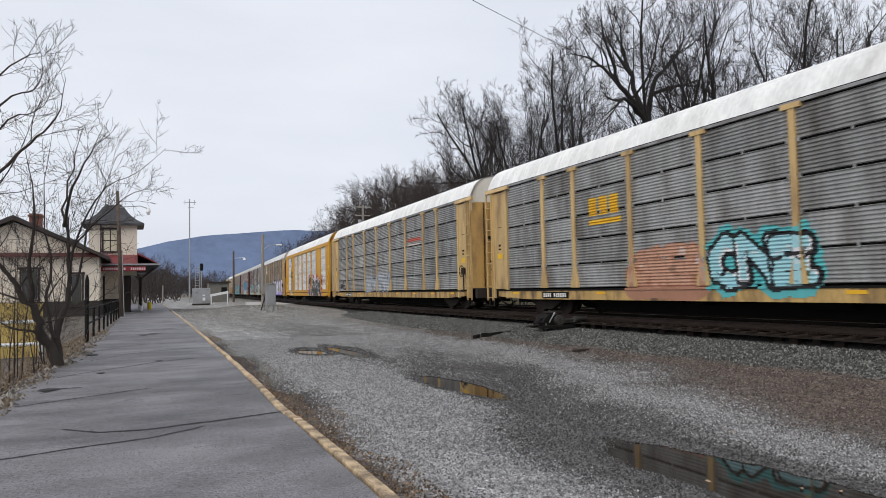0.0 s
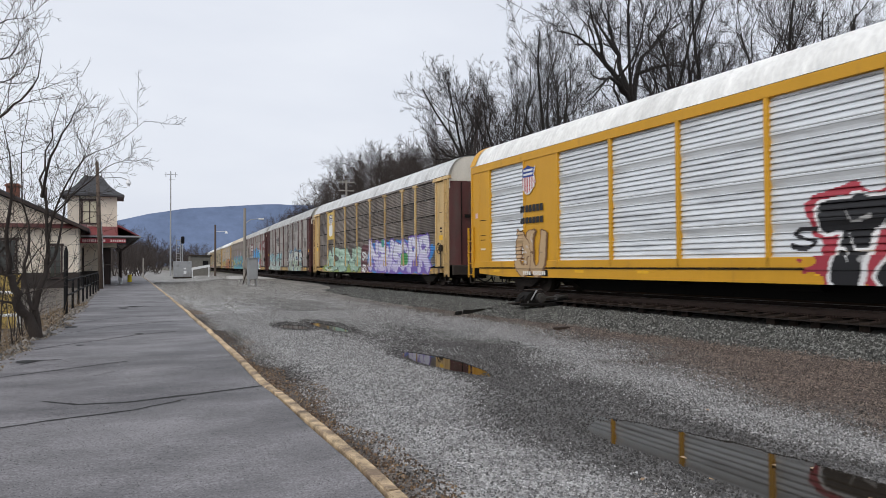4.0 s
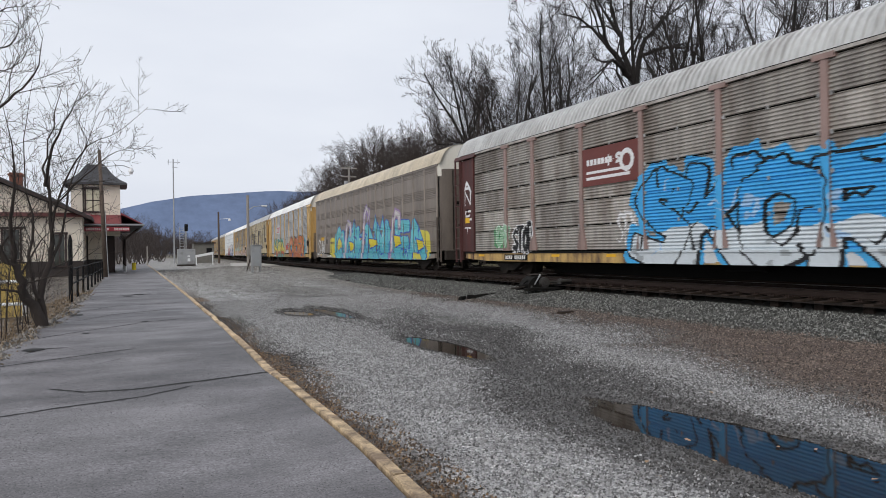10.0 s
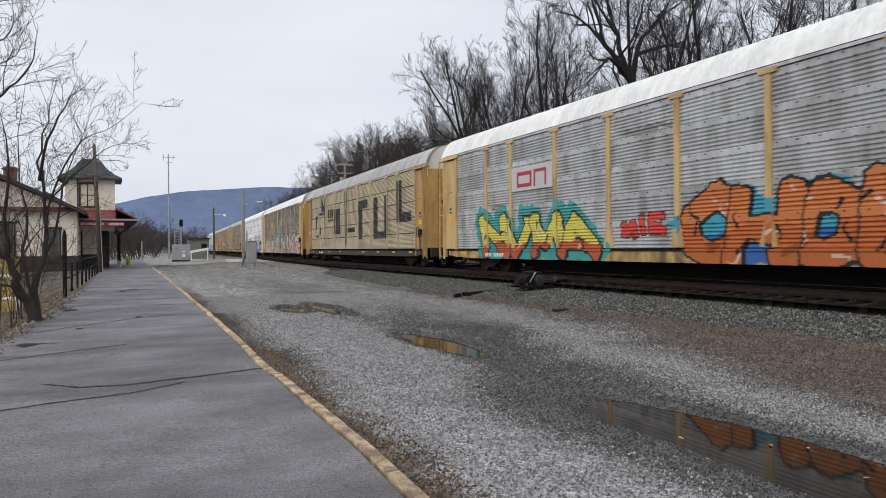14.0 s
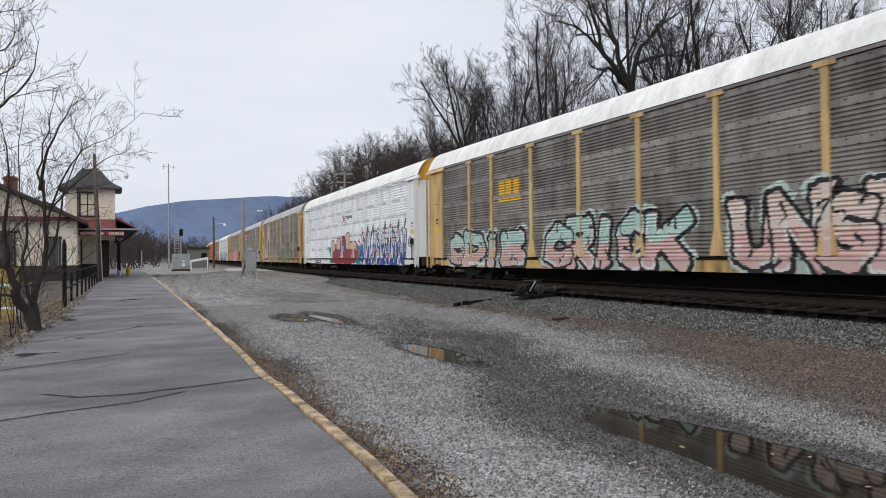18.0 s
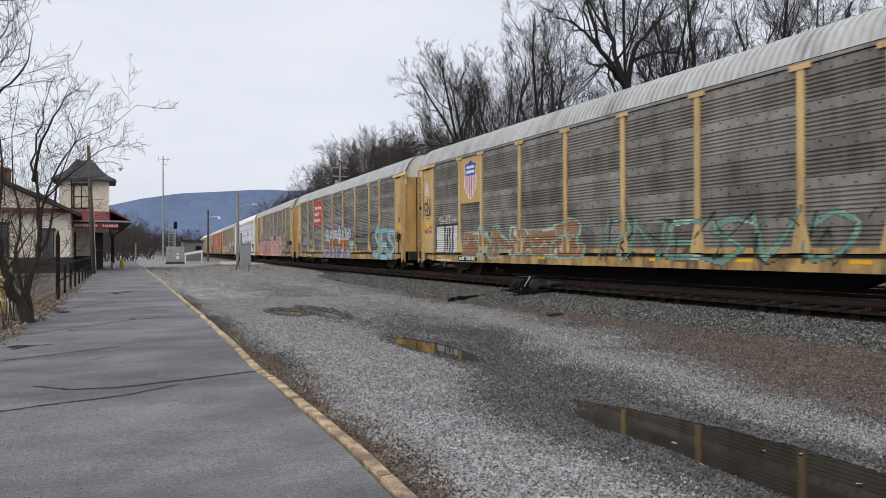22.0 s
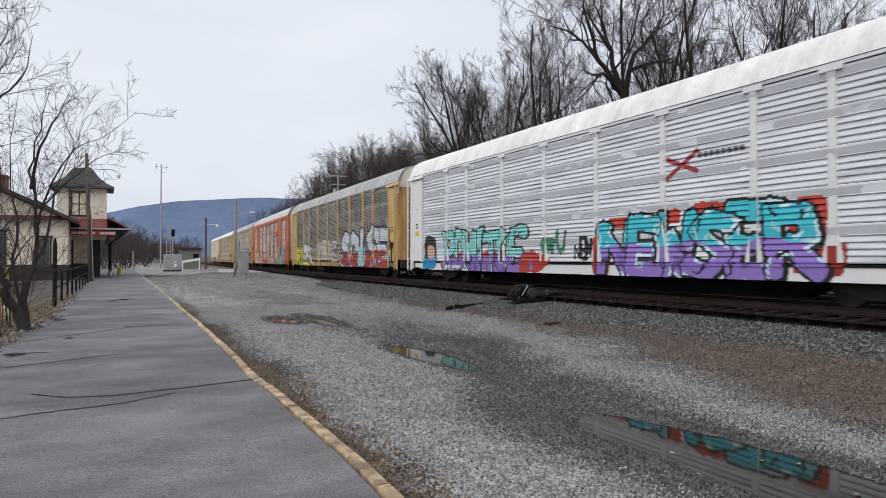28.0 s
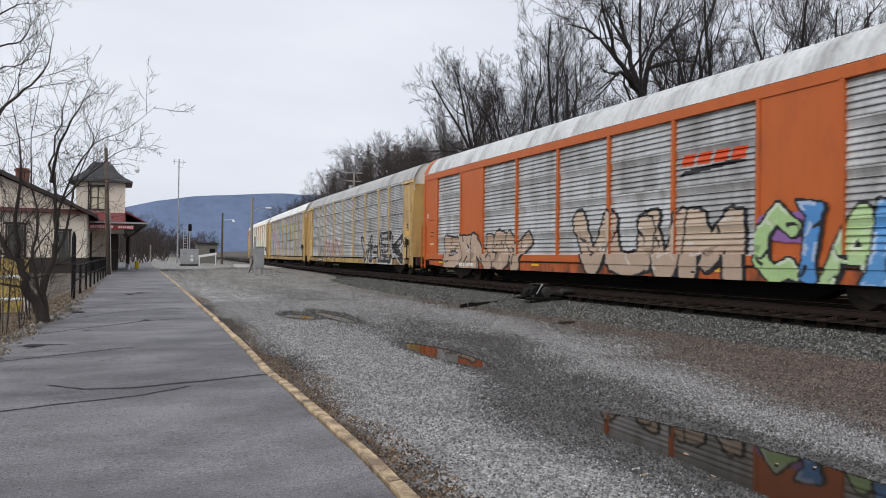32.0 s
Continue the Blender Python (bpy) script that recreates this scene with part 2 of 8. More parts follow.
# ---- sprayed and lettered paint on the near side of the wagons ----
# strokes of plain letters on a grid of 0..9 across and up
STROKES = {
    "A": "00-49-90 23-73",
    "C": "97-59-16-12-50-91",
    "D": "00-09 09-78-94-61-00",
    "E": "99-19-14-10-90 14-74",
    "G": "98-49-15-21-60-92-94-54",
    "H": "00-09 90-99 04-94",
    "I": "40-49",
    "K": "00-09 99-14 35-90",
    "M": "00-19 19-43 43-89 89-90",
    "N": "00-09 09-90 90-99",
    "O": "49-17-12-40-82-87-49",
    "P": "10-19 19-79-86-54-14",
    "R": "10-19 19-79-86-54-14 44-90",
    "S": "98-49-17-45-83-50-01",
    "T": "09-99 49-40",
    "U": "09-12-40-82-99",
    "V": "09-40-99",
    "W": "09-20-46-70-99",
    "X": "00-99 09-90",
    "Y": "09-44-99 44-40",
}
LETTERS = {k: [[(int(q[0]) / 9, int(q[1]) / 9) for q in line.split("-")] for line in v.split()] for k, v in STROKES.items()}


class Canvas:
    """A grid over the side of a wagon; each cell holds a paint, the rows follow the ribs."""

    def __init__(self, rows_all, kind, kick=False, dy=0.022):
        self.kind, self.kick = kind, kick
        edges = [(Z_SILL, -0.048), (0.55, -0.048), (0.64, -0.048), (0.72, -0.048), (0.726, -0.075), (0.775, -0.075), (0.785, 0.03)]
        for rows in rows_all:
            for z, d in rows:
                if z - edges[-1][0] > 0.004:
                    edges.append((z, d))
        fine = [edges[0]]
        for (z0, d0), (z1, d1) in zip(edges[:-1], edges[1:]):
            n = max(1, int((z1 - z0) / 0.032))
            for k in range(1, n + 1):
                fine.append((z0 + (z1 - z0) * k / n, d0 + (d1 - d0) * k / n))
        self.edges = fine
        self.ys = np.arange(-13.05, 13.05, dy)
        self.boards = []
        self.dy = dy
        zc = np.array([(a[0] + b[0]) / 2 for a, b in zip(fine[:-1], fine[1:])])
        self.Y, self.Z = np.meshgrid(self.ys + dy / 2, zc)
        self.c = np.zeros(self.Y.shape, dtype=np.int32)
        self.paints = [None]

    def paint(self, rgb):
        rgb = tuple(round(v, 3) for v in rgb)
        if rgb not in self.paints:
            self.paints.append(rgb)
        return self.paints.index(rgb)

    def put(self, mask, rgb):
        self.c[mask] = self.paint(rgb)

    def far(self, pts, taper=0.0):
        """Distance of every cell to a line of strokes; taper: how much the line thins towards its end."""
        d = np.full(self.Y.shape, 9.0)
        for i, ((y0, z0), (y1, z1)) in enumerate(zip(pts[:-1], pts[1:])):
            a, b = np.searchsorted(self.ys, (min(y0, y1) - 1.0, max(y0, y1) + 1.0))
            Y, Z = self.Y[:, a:b], self.Z[:, a:b]
            vy, vz = y1 - y0, z1 - z0
            ln = max(math.hypot(vy, vz), 1e-3)
            u = ((Y - y0) * vy + (Z - z0) * vz) / ln
            across = np.abs((Y - y0) * vz - (Z - z0) * vy) / ln
            t = np.clip(u / ln, 0, 1)
            over = np.abs(u - t * ln)
            d[:, a:b] = np.minimum(d[:, a:b], (across ** 5 + over ** 5) ** 0.2 + taper * (i + t) / (len(pts) - 1))
        return d

    def curve(self, pts, m=4):
        """A stroke bent smoothly through its points, a little sharp at the tips."""
        out = []
        q = [pts[0], *pts, pts[-1]]
        for i in range(1, len(q) - 2):
            for j in range(m):
                t = j / m
                w = ((-t + 2 * t * t - t ** 3) / 2, (2 - 5 * t * t + 3 * t ** 3) / 2, (t + 4 * t * t - 3 * t ** 3) / 2, (t ** 3 - t * t) / 2)
                out.append(tuple(0.5 * sum(w[e] * q[i - 1 + e][a] for e in range(4)) + 0.5 * (q[i][a] * (1 - t) + q[i + 1][a] * t) for a in (0, 1)))
        return out + [pts[-1]]

    def wobble(self, seed, size):
        k = np.random.RandomState(seed)
        w = np.zeros(self.Y.shape)
        for f in (1.3, 2.9, 5.7):
            a, b, c = k.rand(3) * 6.28
            w += np.sin(self.Y * f * 2 + a + 1.5 * np.sin(self.Z * f * 2.3 + b)) * np.cos(self.Z * f * 2 + c) / f
        return w * size

    def box(self, y0, y1, z0, z1, rgb):
        y0, y1 = min(y0, y1), max(y0, y1)
        self.put((self.Y > y0) & (self.Y < y1) & (self.Z > z0) & (self.Z < z1), rgb)

    def blob(self, y0, y1, z0, z1, rgb, seed=0, rag=0.25):
        y0, y1 = min(y0, y1), max(y0, y1)
        e = ((self.Y - (y0 + y1) / 2) / ((y1 - y0) / 2)) ** 4 + ((self.Z - (z0 + z1) / 2) / ((z1 - z0) / 2)) ** 4
        self.put(e + self.wobble(seed, rag * 2.2) < 1, rgb)

    def piece(self, word, y0, y1, z0, z1, fill, line, thick=0.16, edge=0.055, top=None, split=0.5, glow=None, glow_w=0.16, shine=None, seed=1, slant=0.0, inner=None):
        """Sprayed letters from y0 (their left) to y1, painted in layers: glow, outline, fill in two tones, lights."""
        k = random.Random(seed)
        step = (y1 - y0) / len(word)
        if thick > 0.11:
            thick = min(thick, abs(step) * 0.185, (z1 - z0) * 0.20)
        letters = []
        m = min(thick * 0.8, 0.2)
        for i, letter in enumerate(word):
            glyphs = []
            ya = y0 + step * (i + k.uniform(0.0, 0.06))
            w = step * k.uniform(0.88, 0.98)
            zb, zt = z0 + m + k.uniform(-0.06, 0.06), z1 - m + k.uniform(-0.16, 0.12)
            lean = slant + k.uniform(-0.12, 0.12)
            for st in LETTERS[letter]:
                glyphs.append(self.curve([(ya + w * (a + lean * (b - 0.5)) + k.uniform(-.05, .05) * w, zb + (zt - zb) * b + k.uniform(-.03, .03)) for a, b in st]))
            d = np.full(self.Y.shape, 9.0)
            for g in glyphs:
                d = np.minimum(d, self.far(g))
            if thick > 0.11:
                for _ in range(3):
                    q = k.choice(glyphs)
                    ym, zm = q[k.choice((0, -1))]
                    up = 1 if zm > (z0 + z1) / 2 else -1
                    tip = (ym + k.uniform(-0.55, 0.55), min(max(zm + up * k.uniform(0.0, 0.35), z0 - 0.05), z1 + 0.35))
                    d = np.minimum(d, self.far(self.curve([(ym, zm), ((ym + tip[0]) / 2 + k.uniform(-.1, .1), (zm + tip[1]) / 2), tip]), thick * 1.05))
            letters.append((d + self.wobble(seed + i, 0.035), ya + w / 2, abs(w) / 2))
        k.shuffle(letters)
        d = np.minimum.reduce([q[0] for q in letters])
        if glow:
            self.put(d < thick + edge + glow_w + self.wobble(seed + 5, 0.12), glow)
        zs = z0 + (z1 - z0) * split + self.wobble(seed + 2, 0.12)
        w = self.wobble(seed + 11, 1.0)
        w3 = self.wobble(seed + 3, 1.0)
        if line:
            self.put(d < thick + edge, line)
            if thick > 0.11:
                low = np.full(d.shape, 9.0)
                low[:-1, :-4] = d[1:, 4:]
                self.put(low < thick + edge * 0.6, line)
        for d, yc, h in letters:
            if line and thick > 0.09:
                self.put(d < thick + edge * 0.75, line)
            self.put(d < thick, fill)
            if top:
                self.put((d < thick) & (self.Z > zs), top)
            if inner:
                self.put((d < thick * 0.3) & (w3 > -0.2), inner)
            if thick > 0.09:
                self.put((d < thick) & (w > 0.75) & (self.Z <= zs), tuple(0.6 * v for v in fill))
                self.put((d < thick) & (w < -0.8) & (self.Z > zs), tuple(0.55 * v + 0.28 for v in (top or fill)))
            if shine:
                self.put((d < thick) & (d > thick * 0.62) & (w3 > 0.25), shine)
            if line and thick > 0.14:
                for q in range(5):
                    ym, zm = yc + k.uniform(-h, h), k.uniform(z0 + 0.15, z1 - 0.15)
                    a = k.uniform(0, 6.28)
                    ln = k.uniform(0.25, 0.6) * min(1, h)
                    cut = self.far(self.curve([(ym, zm), (ym + ln * math.cos(a), zm + ln * math.sin(a)), (ym + 1.6 * ln * math.cos(a + 0.6), zm + 1.6 * ln * math.sin(a + 0.6))]), 0.05)
                    self.put((d < thick) & (cut < 0.05), line if q < 3 else tuple(0.5 * v + 0.34 for v in (top or fill)))

    def ring(self, y, z, r, w, rgb):
        self.put(np.abs(np.hypot(self.Y - y, self.Z - z) - r) < w, rgb)

    def poly(self, pts, rgb):
        """A convex patch."""
        m = np.zeros(self.Y.shape)
        for (y0, z0), (y1, z1) in zip(pts, pts[1:] + pts[:1]):
            m += np.sign((y1 - y0) * (self.Z - z0) - (z1 - z0) * (self.Y - y0))
        self.put(np.abs(m) > len(pts) - 0.5, rgb)

    def blocks(self, y0, y1, z0, z1, n, rgb, lean=0.0):
        """A row of plain blocks in place of an emblem's letters."""
        step = (y1 - y0) / n
        for k in range(n):
            a, b = sorted((y0 + step * (k + 0.08), y0 + step * (k + 0.86)))
            sh = lean * (self.Z - z0)
            self.put((self.Y + sh > a) & (self.Y + sh < b) & (self.Z > z0) & (self.Z < z1), rgb)

    def board(self, y0, y1, z0, z1, rgb):
        """A flat plate fixed over the ribs, painted in one colour."""
        self.boards.append((min(y0, y1), max(y0, y1), z0, z1))
        self.box(y0, y1, z0, z1, rgb)

    def shield(self, y0, y1, z0, z1, top, white, red):
        yc, h = (y0 + y1) / 2, abs(y1 - y0) / 2
        zz = (self.Z - z0) / (z1 - z0)
        w = h * np.clip(zz / 0.34, 0, 1) ** 0.5 * (0.93 + 0.07 * np.cos((zz - 0.96) * 11.0))
        inside = (np.abs(self.Y - yc) < w) & (zz > 0) & (zz < 1 - 0.1 * np.abs(np.sin((self.Y - yc) / h * 2.2)))
        self.put(inside, white)
        core = inside & (np.abs(self.Y - yc) < w - 0.05) & (zz > 0.04)
        self.put(core & (zz > 0.6), top)
        self.put(core & (zz <= 0.6) & (np.sin((self.Y - yc) / h * 20) > 0.1), red)
        for zz0 in (0.70, 0.82):
            self.put(core & (np.abs(zz - zz0) < 0.038) & (np.abs(self.Y - yc) < h * 0.62), white)

    def build(self, car, label):
        if len(self.paints) == 1:
            return
        v, f, mi = [], [], []
        on_post = np.zeros(len(self.ys), dtype=bool)
        if self.kind == "posts":
            for p in POSTS:
                on_post |= np.abs(self.ys + self.dy / 2 - p) < 0.10
        elif self.kind == "smooth":
            for k in range(17):
                on_post |= np.abs(self.ys + self.dy / 2 - (-12.9 + 25.8 * k / 16)) < 0.075
        else:
            for a, b in ((-13.1, -11.7), (-9.15, -6.95), (6.95, 9.15), (11.7, 13.1)):
                on_post |= (self.ys > a) & (self.ys < b)
            for p in (-4.2, -1.4, 1.4, 4.2):
                on_post |= np.abs(self.ys + self.dy / 2 - p) < 0.07
        bay = (np.abs(self.ys) > 11.98) & (self.kind == "posts")
        on_post |= bay
        depth_post = {"posts": 0.044, "smooth": 0.032, "frame": 0.072}[self.kind]
        for r in range(self.c.shape[0]):
            (z0, d0), (z1, d1) = self.edges[r], self.edges[r + 1]
            row = self.c[r]
            key = row * 2 + on_post
            for q, (b0, b1, c0, c1) in enumerate(self.boards):
                if c0 - 0.01 < (z0 + z1) / 2 < c1 + 0.01:
                    key = key + 1000 * (q + 1) * ((self.ys > b0) & (self.ys < b1))
            cuts = [0, *(np.flatnonzero(np.diff(key)) + 1), len(row)]
            for a, b in zip(cuts[:-1], cuts[1:]):
                if row[a] == 0:
                    continue
                e0, e1 = -d0, -d1
                if on_post[a] and z0 > Z_LEDGE:
                    e0 = e1 = depth_post if not bay[a] else 0.013
                if self.kick and Z_LEDGE < z0 < KICK - 0.005 and not on_post[a]:
                    e0 = e1 = 0.016
                if self.kind == "frame" and 0.73 < z0 < 1.01:
                    e0 = e1 = 0.072
                e0, e1 = max(e0, -0.05), max(e1, -0.05)
                ym = self.ys[a]
                for b0, b1, c0, c1 in self.boards:
                    if b0 <= ym + 0.03 and ym < b1 and c0 - 0.01 < (z0 + z1) / 2 < c1 + 0.01:
                        e0 = e1 = max(0.022, depth_post if on_post[a] else 0.022)
                o = len(v)
                ya, yb = self.ys[a], self.ys[b - 1] + self.dy
                v += [(-SIDE - e0 - 0.005, ya, z0), (-SIDE - e0 - 0.005, yb, z0), (-SIDE - e1 - 0.005, yb, z1), (-SIDE - e1 - 0.005, ya, z1)]
                f.append((o, o + 1, o + 2, o + 3))
                mi.append(row[a] - 1)
        for b0, b1, c0, c1 in self.boards:
            part("emblem_plate", Build().box(-SIDE - 0.02, -SIDE + 0.03, b0, b1, c0, c1).mesh("emblem_plate", GALV), car)
        me = mesh_of("painted_lettering", v, f, None, mats=[spray(c) for c in self.paints[1:]], index=mi)
        part("painted_lettering", me, car, label)


K = (0.012, 0.012, 0.014)
WH = (0.72, 0.73, 0.74)
DEEP = (0.02, 0.05, 0.25)
GREEN, GOLD = (0.05, 0.25, 0.08), (0.72, 0.42, 0.02)


def paint_car(car, i, rows_all, kind, kick):
    c = Canvas(rows_all, kind, kick)
    if i == 0:
        c.blocks(6.45, 4.8, 3.08, 3.66, 3, GOLD)
        c.box(6.4, 4.75, 2.8, 2.95, GOLD)
        c.blob(4.6, 1.2, 0.43, 1.5, (0.38, 0.19, 0.12), 3, 0.18)
        c.piece("SWEA", 4.2, 1.4, 0.95, 1.8, (0.50, 0.29, 0.20), (0.42, 0.22, 0.15), 0.17, 0.04, seed=3)
        c.blob(1.25, -1.9, 0.85, 1.95, (0.05, 0.26, 0.28), 5, 0.25)
        c.piece("CNE", 1.1, -1.7, 0.85, 1.95, (0.34, 0.60, 0.66), K, 0.22, 0.09, seed=8, shine=WH, glow=(0.10, 0.44, 0.46), glow_w=0.1)
        c.blob(-4.6, -7.4, 0.95, 1.9, (0.06, 0.2, 0.5), 15, 0.2)
        c.piece("OSE", -4.9, -7.2, 1.0, 1.75, (0.20, 0.35, 0.65), DEEP, 0.14, 0.06, seed=18)
    elif i == 1:
        c.box(-4.7, -6.8, 3.42, 3.62, (0.50, 0.10, 0.06))
        c.box(-4.7, -6.75, 3.2, 3.30, (0.62, 0.55, 0.5))
        c.piece("ENOW", 4.0, -1.2, 0.82, 1.8, (0.38, 0.41, 0.46), (0.26, 0.28, 0.30), 0.22, 0.04, seed=4)
        c.piece("SE", 11.3, 9.7, 1.0, 1.5, K, None, 0.05, 0, seed=7)
    elif i == 2:
        c.shield(9.30, 8.30, 3.35, 4.4, DEEP, WH, (0.45, 0.06, 0.06))
        for k in range(2):
            c.blocks(9.50, 7.80, 2.75 - 0.42 * k, 2.97 - 0.42 * k, 7, K)
        c.piece("OU", 9.70, 7.80, 0.5, 1.9, (0.47, 0.33, 0.19), (0.16, 0.08, 0.03), 0.26, 0.04, seed=9)
        c.blob(-2.50, -9.60, 0.5, 1.75, (0.36, 0.04, 0.06), 6, 0.3)
        c.piece("TASK", -2.70, -9.30, 0.43, 1.95, K, WH, 0.3, 0.07, glow=(0.36, 0.04, 0.06), glow_w=0.12, seed=5, slant=0.1)
        c.piece("CHOE", -8.90, -11.40, 1.5, 2.1, (0.30, 0.04, 0.08), None, 0.024, 0, seed=6)
        c.piece("S", -2.00, -2.60, 1.2, 1.6, K, None, 0.06, 0, seed=8)
    elif i == 3:
        c.board(9.1, 7.35, 2.75, 4.7, (0.60, 0.42, 0.07))
        c.shield(8.75, 7.65, 3.75, 4.58, (0.03, 0.03, 0.1), WH, (0.03, 0.03, 0.1))
        c.blob(8.7, 7.7, 3.0, 3.8, WH, 3, 0.2)
        c.blob(10.6, 0.0, 0.43, 0.95, (0.26, 0.34, 0.09), 2, 0.12)
        c.piece("ADENS", 9.3, 0.5, 0.62, 2.0, (0.34, 0.50, 0.42), (0.05, 0.08, 0.07), 0.36, 0.045, top=(0.42, 0.58, 0.48), seed=12, shine=(0.55, 0.68, 0.6))
        c.blob(0.5, -1.4, 0.43, 2.1, (0.14, 0.055, 0.065), 4, 0.3)
        c.piece("SW", 0.3, -1.0, 1.2, 1.7, WH, None, 0.05, 0, seed=3)
        c.piece("EX", 0.2, -1.0, 0.5, 0.8, WH, None, 0.045, 0, seed=5)
        c.blob(-1.0, -11.2, 0.43, 2.2, (0.06, 0.27, 0.62), 6, 0.35)
        c.blob(-1.8, -11.0, 0.43, 1.1, (0.18, 0.12, 0.44), 8, 0.3)
        c.piece("NEWSOPR", -1.5, -10.9, 0.6, 2.15, (0.58, 0.55, 0.72), (0.18, 0.11, 0.44), 0.3, 0.07, top=(0.70, 0.70, 0.80), seed=14, shine=(0.42, 0.40, 0.66))
        c.blob(-7.0, -8.0, 0.9, 1.5, (0.08, 0.33, 0.12), 5, 0.2)
        c.blob(-3.6, -4.3, 1.9, 2.3, (0.06, 0.35, 0.3), 7, 0.3)
    elif i == 4:
        for k in range(3):
            c.box(6.9 - 0.1 * k, 5.6, 3.66 - 0.14 * k, 3.73 - 0.14 * k, K)
        c.blocks(5.6, 4.7, 3.4, 3.8, 2, K, 0.15)
        c.blocks(5.7, 4.6, 3.14, 3.26, 6, K)
        c.blocks(5.7, 4.6, 2.96, 3.08, 7, K)
        c.blob(11.6, 3.2, 0.43, 0.85, (0.42, 0.44, 0.41), 4, 0.15)
        c.piece("DEHOES", 11.7, 3.3, 0.5, 2.05, (0.46, 0.55, 0.53), K, 0.24, 0.06, top=(0.22, 0.47, 0.54), split=0.55, seed=21, shine=WH, inner=(0.36, 0.50, 0.44), glow=(0.5, 0.5, 0.5), glow_w=0.03)
        c.piece("VSKERS", -2.0, -9.0, 0.43, 2.15, (0.44, 0.53, 0.42), K, 0.3, 0.06, top=(0.56, 0.62, 0.58), seed=23, glow=(0.10, 0.26, 0.42), glow_w=0.09, shine=WH, slant=0.15)
        for y, z in ((-1.5, 1.25), (-5.4, 2.2), (-1.35, 0.95)):
            c.poly([(y, z + 0.28), (y - 0.05, z), (y, z - 0.28), (y + 0.05, z)], WH)
            c.poly([(y - 0.24, z), (y, z + 0.05), (y + 0.24, z), (y, z - 0.05)], WH)
    elif i == 5:
        c.board(4.2, 1.53, 2.8, 3.95, (0.14, 0.035, 0.028))
        c.blocks(4.0, 2.7, 3.42, 3.62, 7, WH)
        for z in (2.98, 3.16):
            c.box(4.0, 1.9, z, z + 0.09, WH)
        c.ring(2.05, 3.42, 0.26, 0.07, WH)
        c.piece("HS", 2.9, 2.2, 3.4, 3.8, WH, None, 0.035, 0, seed=2)
        c.board(-9.3, -11.85, 2.8, 3.98, (0.14, 0.035, 0.028))
        c.blocks(-9.5, -10.9, 3.4, 3.52, 6, WH)
        c.box(-9.5, -10.9, 3.2, 3.26, WH)
        c.ring(-11.3, 3.42, 0.26, 0.08, WH)
        c.box(-11.4, -11.7, 3.05, 3.16, WH)
        c.blob(10.2, 9.0, 0.9, 1.75, (0.10, 0.30, 0.14), 3, 0.25)
        c.piece("OS", 10.0, 9.1, 1.0, 1.7, (0.3, 0.5, 0.34), WH, 0.08, 0.03, seed=13)
        for k, w in enumerate("ANET"):
            c.piece(w, 12.75, 12.2, 3.35 - 0.62 * k, 3.85 - 0.62 * k, WH, None, 0.04, 0, seed=4 + k)
        c.piece("STOP", 8.7, 7.3, 0.8, 1.7, K, WH, 0.09, 0.05, seed=4)
        c.piece("SRS", 2.6, 1.5, 0.95, 2.0, WH, None, 0.05, 0, seed=15)
        c.blob(0.6, -6.2, 0.45, 1.1, (0.60, 0.63, 0.65), 5, 0.25)
        c.piece("SKOR", 1.5, -5.9, 0.43, 2.75, (0.58, 0.64, 0.68), K, 0.44, 0.06, top=(0.05, 0.36, 0.72), split=0.40, seed=31, glow=(0.06, 0.38, 0.72), glow_w=0.14, slant=0.08)
        for ya, zt in ((0.2, 2.5), (-1.6, 2.9), (-3.0, 2.75)):
            c.poly([(ya + 0.35, zt - 0.6), (ya - 0.1, zt), (ya - 0.5, zt - 0.6)], (0.05, 0.36, 0.72))
        c.blob(-5.9, -7.7, 0.43, 1.9, (0.40, 0.04, 0.04), 7, 0.25)
        c.blob(-5.8, -6.9, 0.55, 1.1, (0.10, 0.33, 0.08), 17, 0.25)
        c.blob(-6.1, -7.6, 1.75, 2.7, (0.13, 0.38, 0.09), 9, 0.2)
        c.blob(-6.1, -7.6, 2.65, 3.7, (0.46, 0.04, 0.04), 11, 0.2)
        c.box(-5.95, -7.5, 2.55, 2.85, WH)
        c.blob(-7.4, -7.9, 2.3, 2.8, WH, 12, 0.1)
        c.box(-6.0, -7.6, 0.5, 0.62, WH)
    elif i == 6:
        c.blob(8.3, 4.5, 0.5, 1.9, (0.60, 0.54, 0.08), 3, 0.12)
        c.blocks(8.1, 5.9, 1.42, 1.62, 6, (0.16, 0.14, 0.06))
        c.box(11.4, 10.0, 1.75, 2.0, (0.6, 0.35, 0.02))
        c.blocks(9.8, 9.0, 1.5, 1.8, 2, (0.05, 0.045, 0.04), 0.2)
        c.box(10.2, 9.6, 1.4, 2.1, (0.30, 0.28, 0.26))
        c.piece("SAM", 12.3, 10.2, 0.6, 1.7, WH, None, 0.05, 0, seed=5)
        c.blob(5.0, -11.6, 0.43, 1.3, (0.10, 0.40, 0.46), 13, 0.18)
        c.blob(-9.2, -12.0, 0.43, 1.9, (0.60, 0.54, 0.08), 19, 0.12)
        c.piece("CWSKN", 6.8, -3.4, 0.45, 2.35, (0.10, 0.43, 0.50), (0.03, 0.08, 0.42), 0.3, 0.05, seed=41, top=(0.13, 0.48, 0.53), slant=0.15, inner=None)
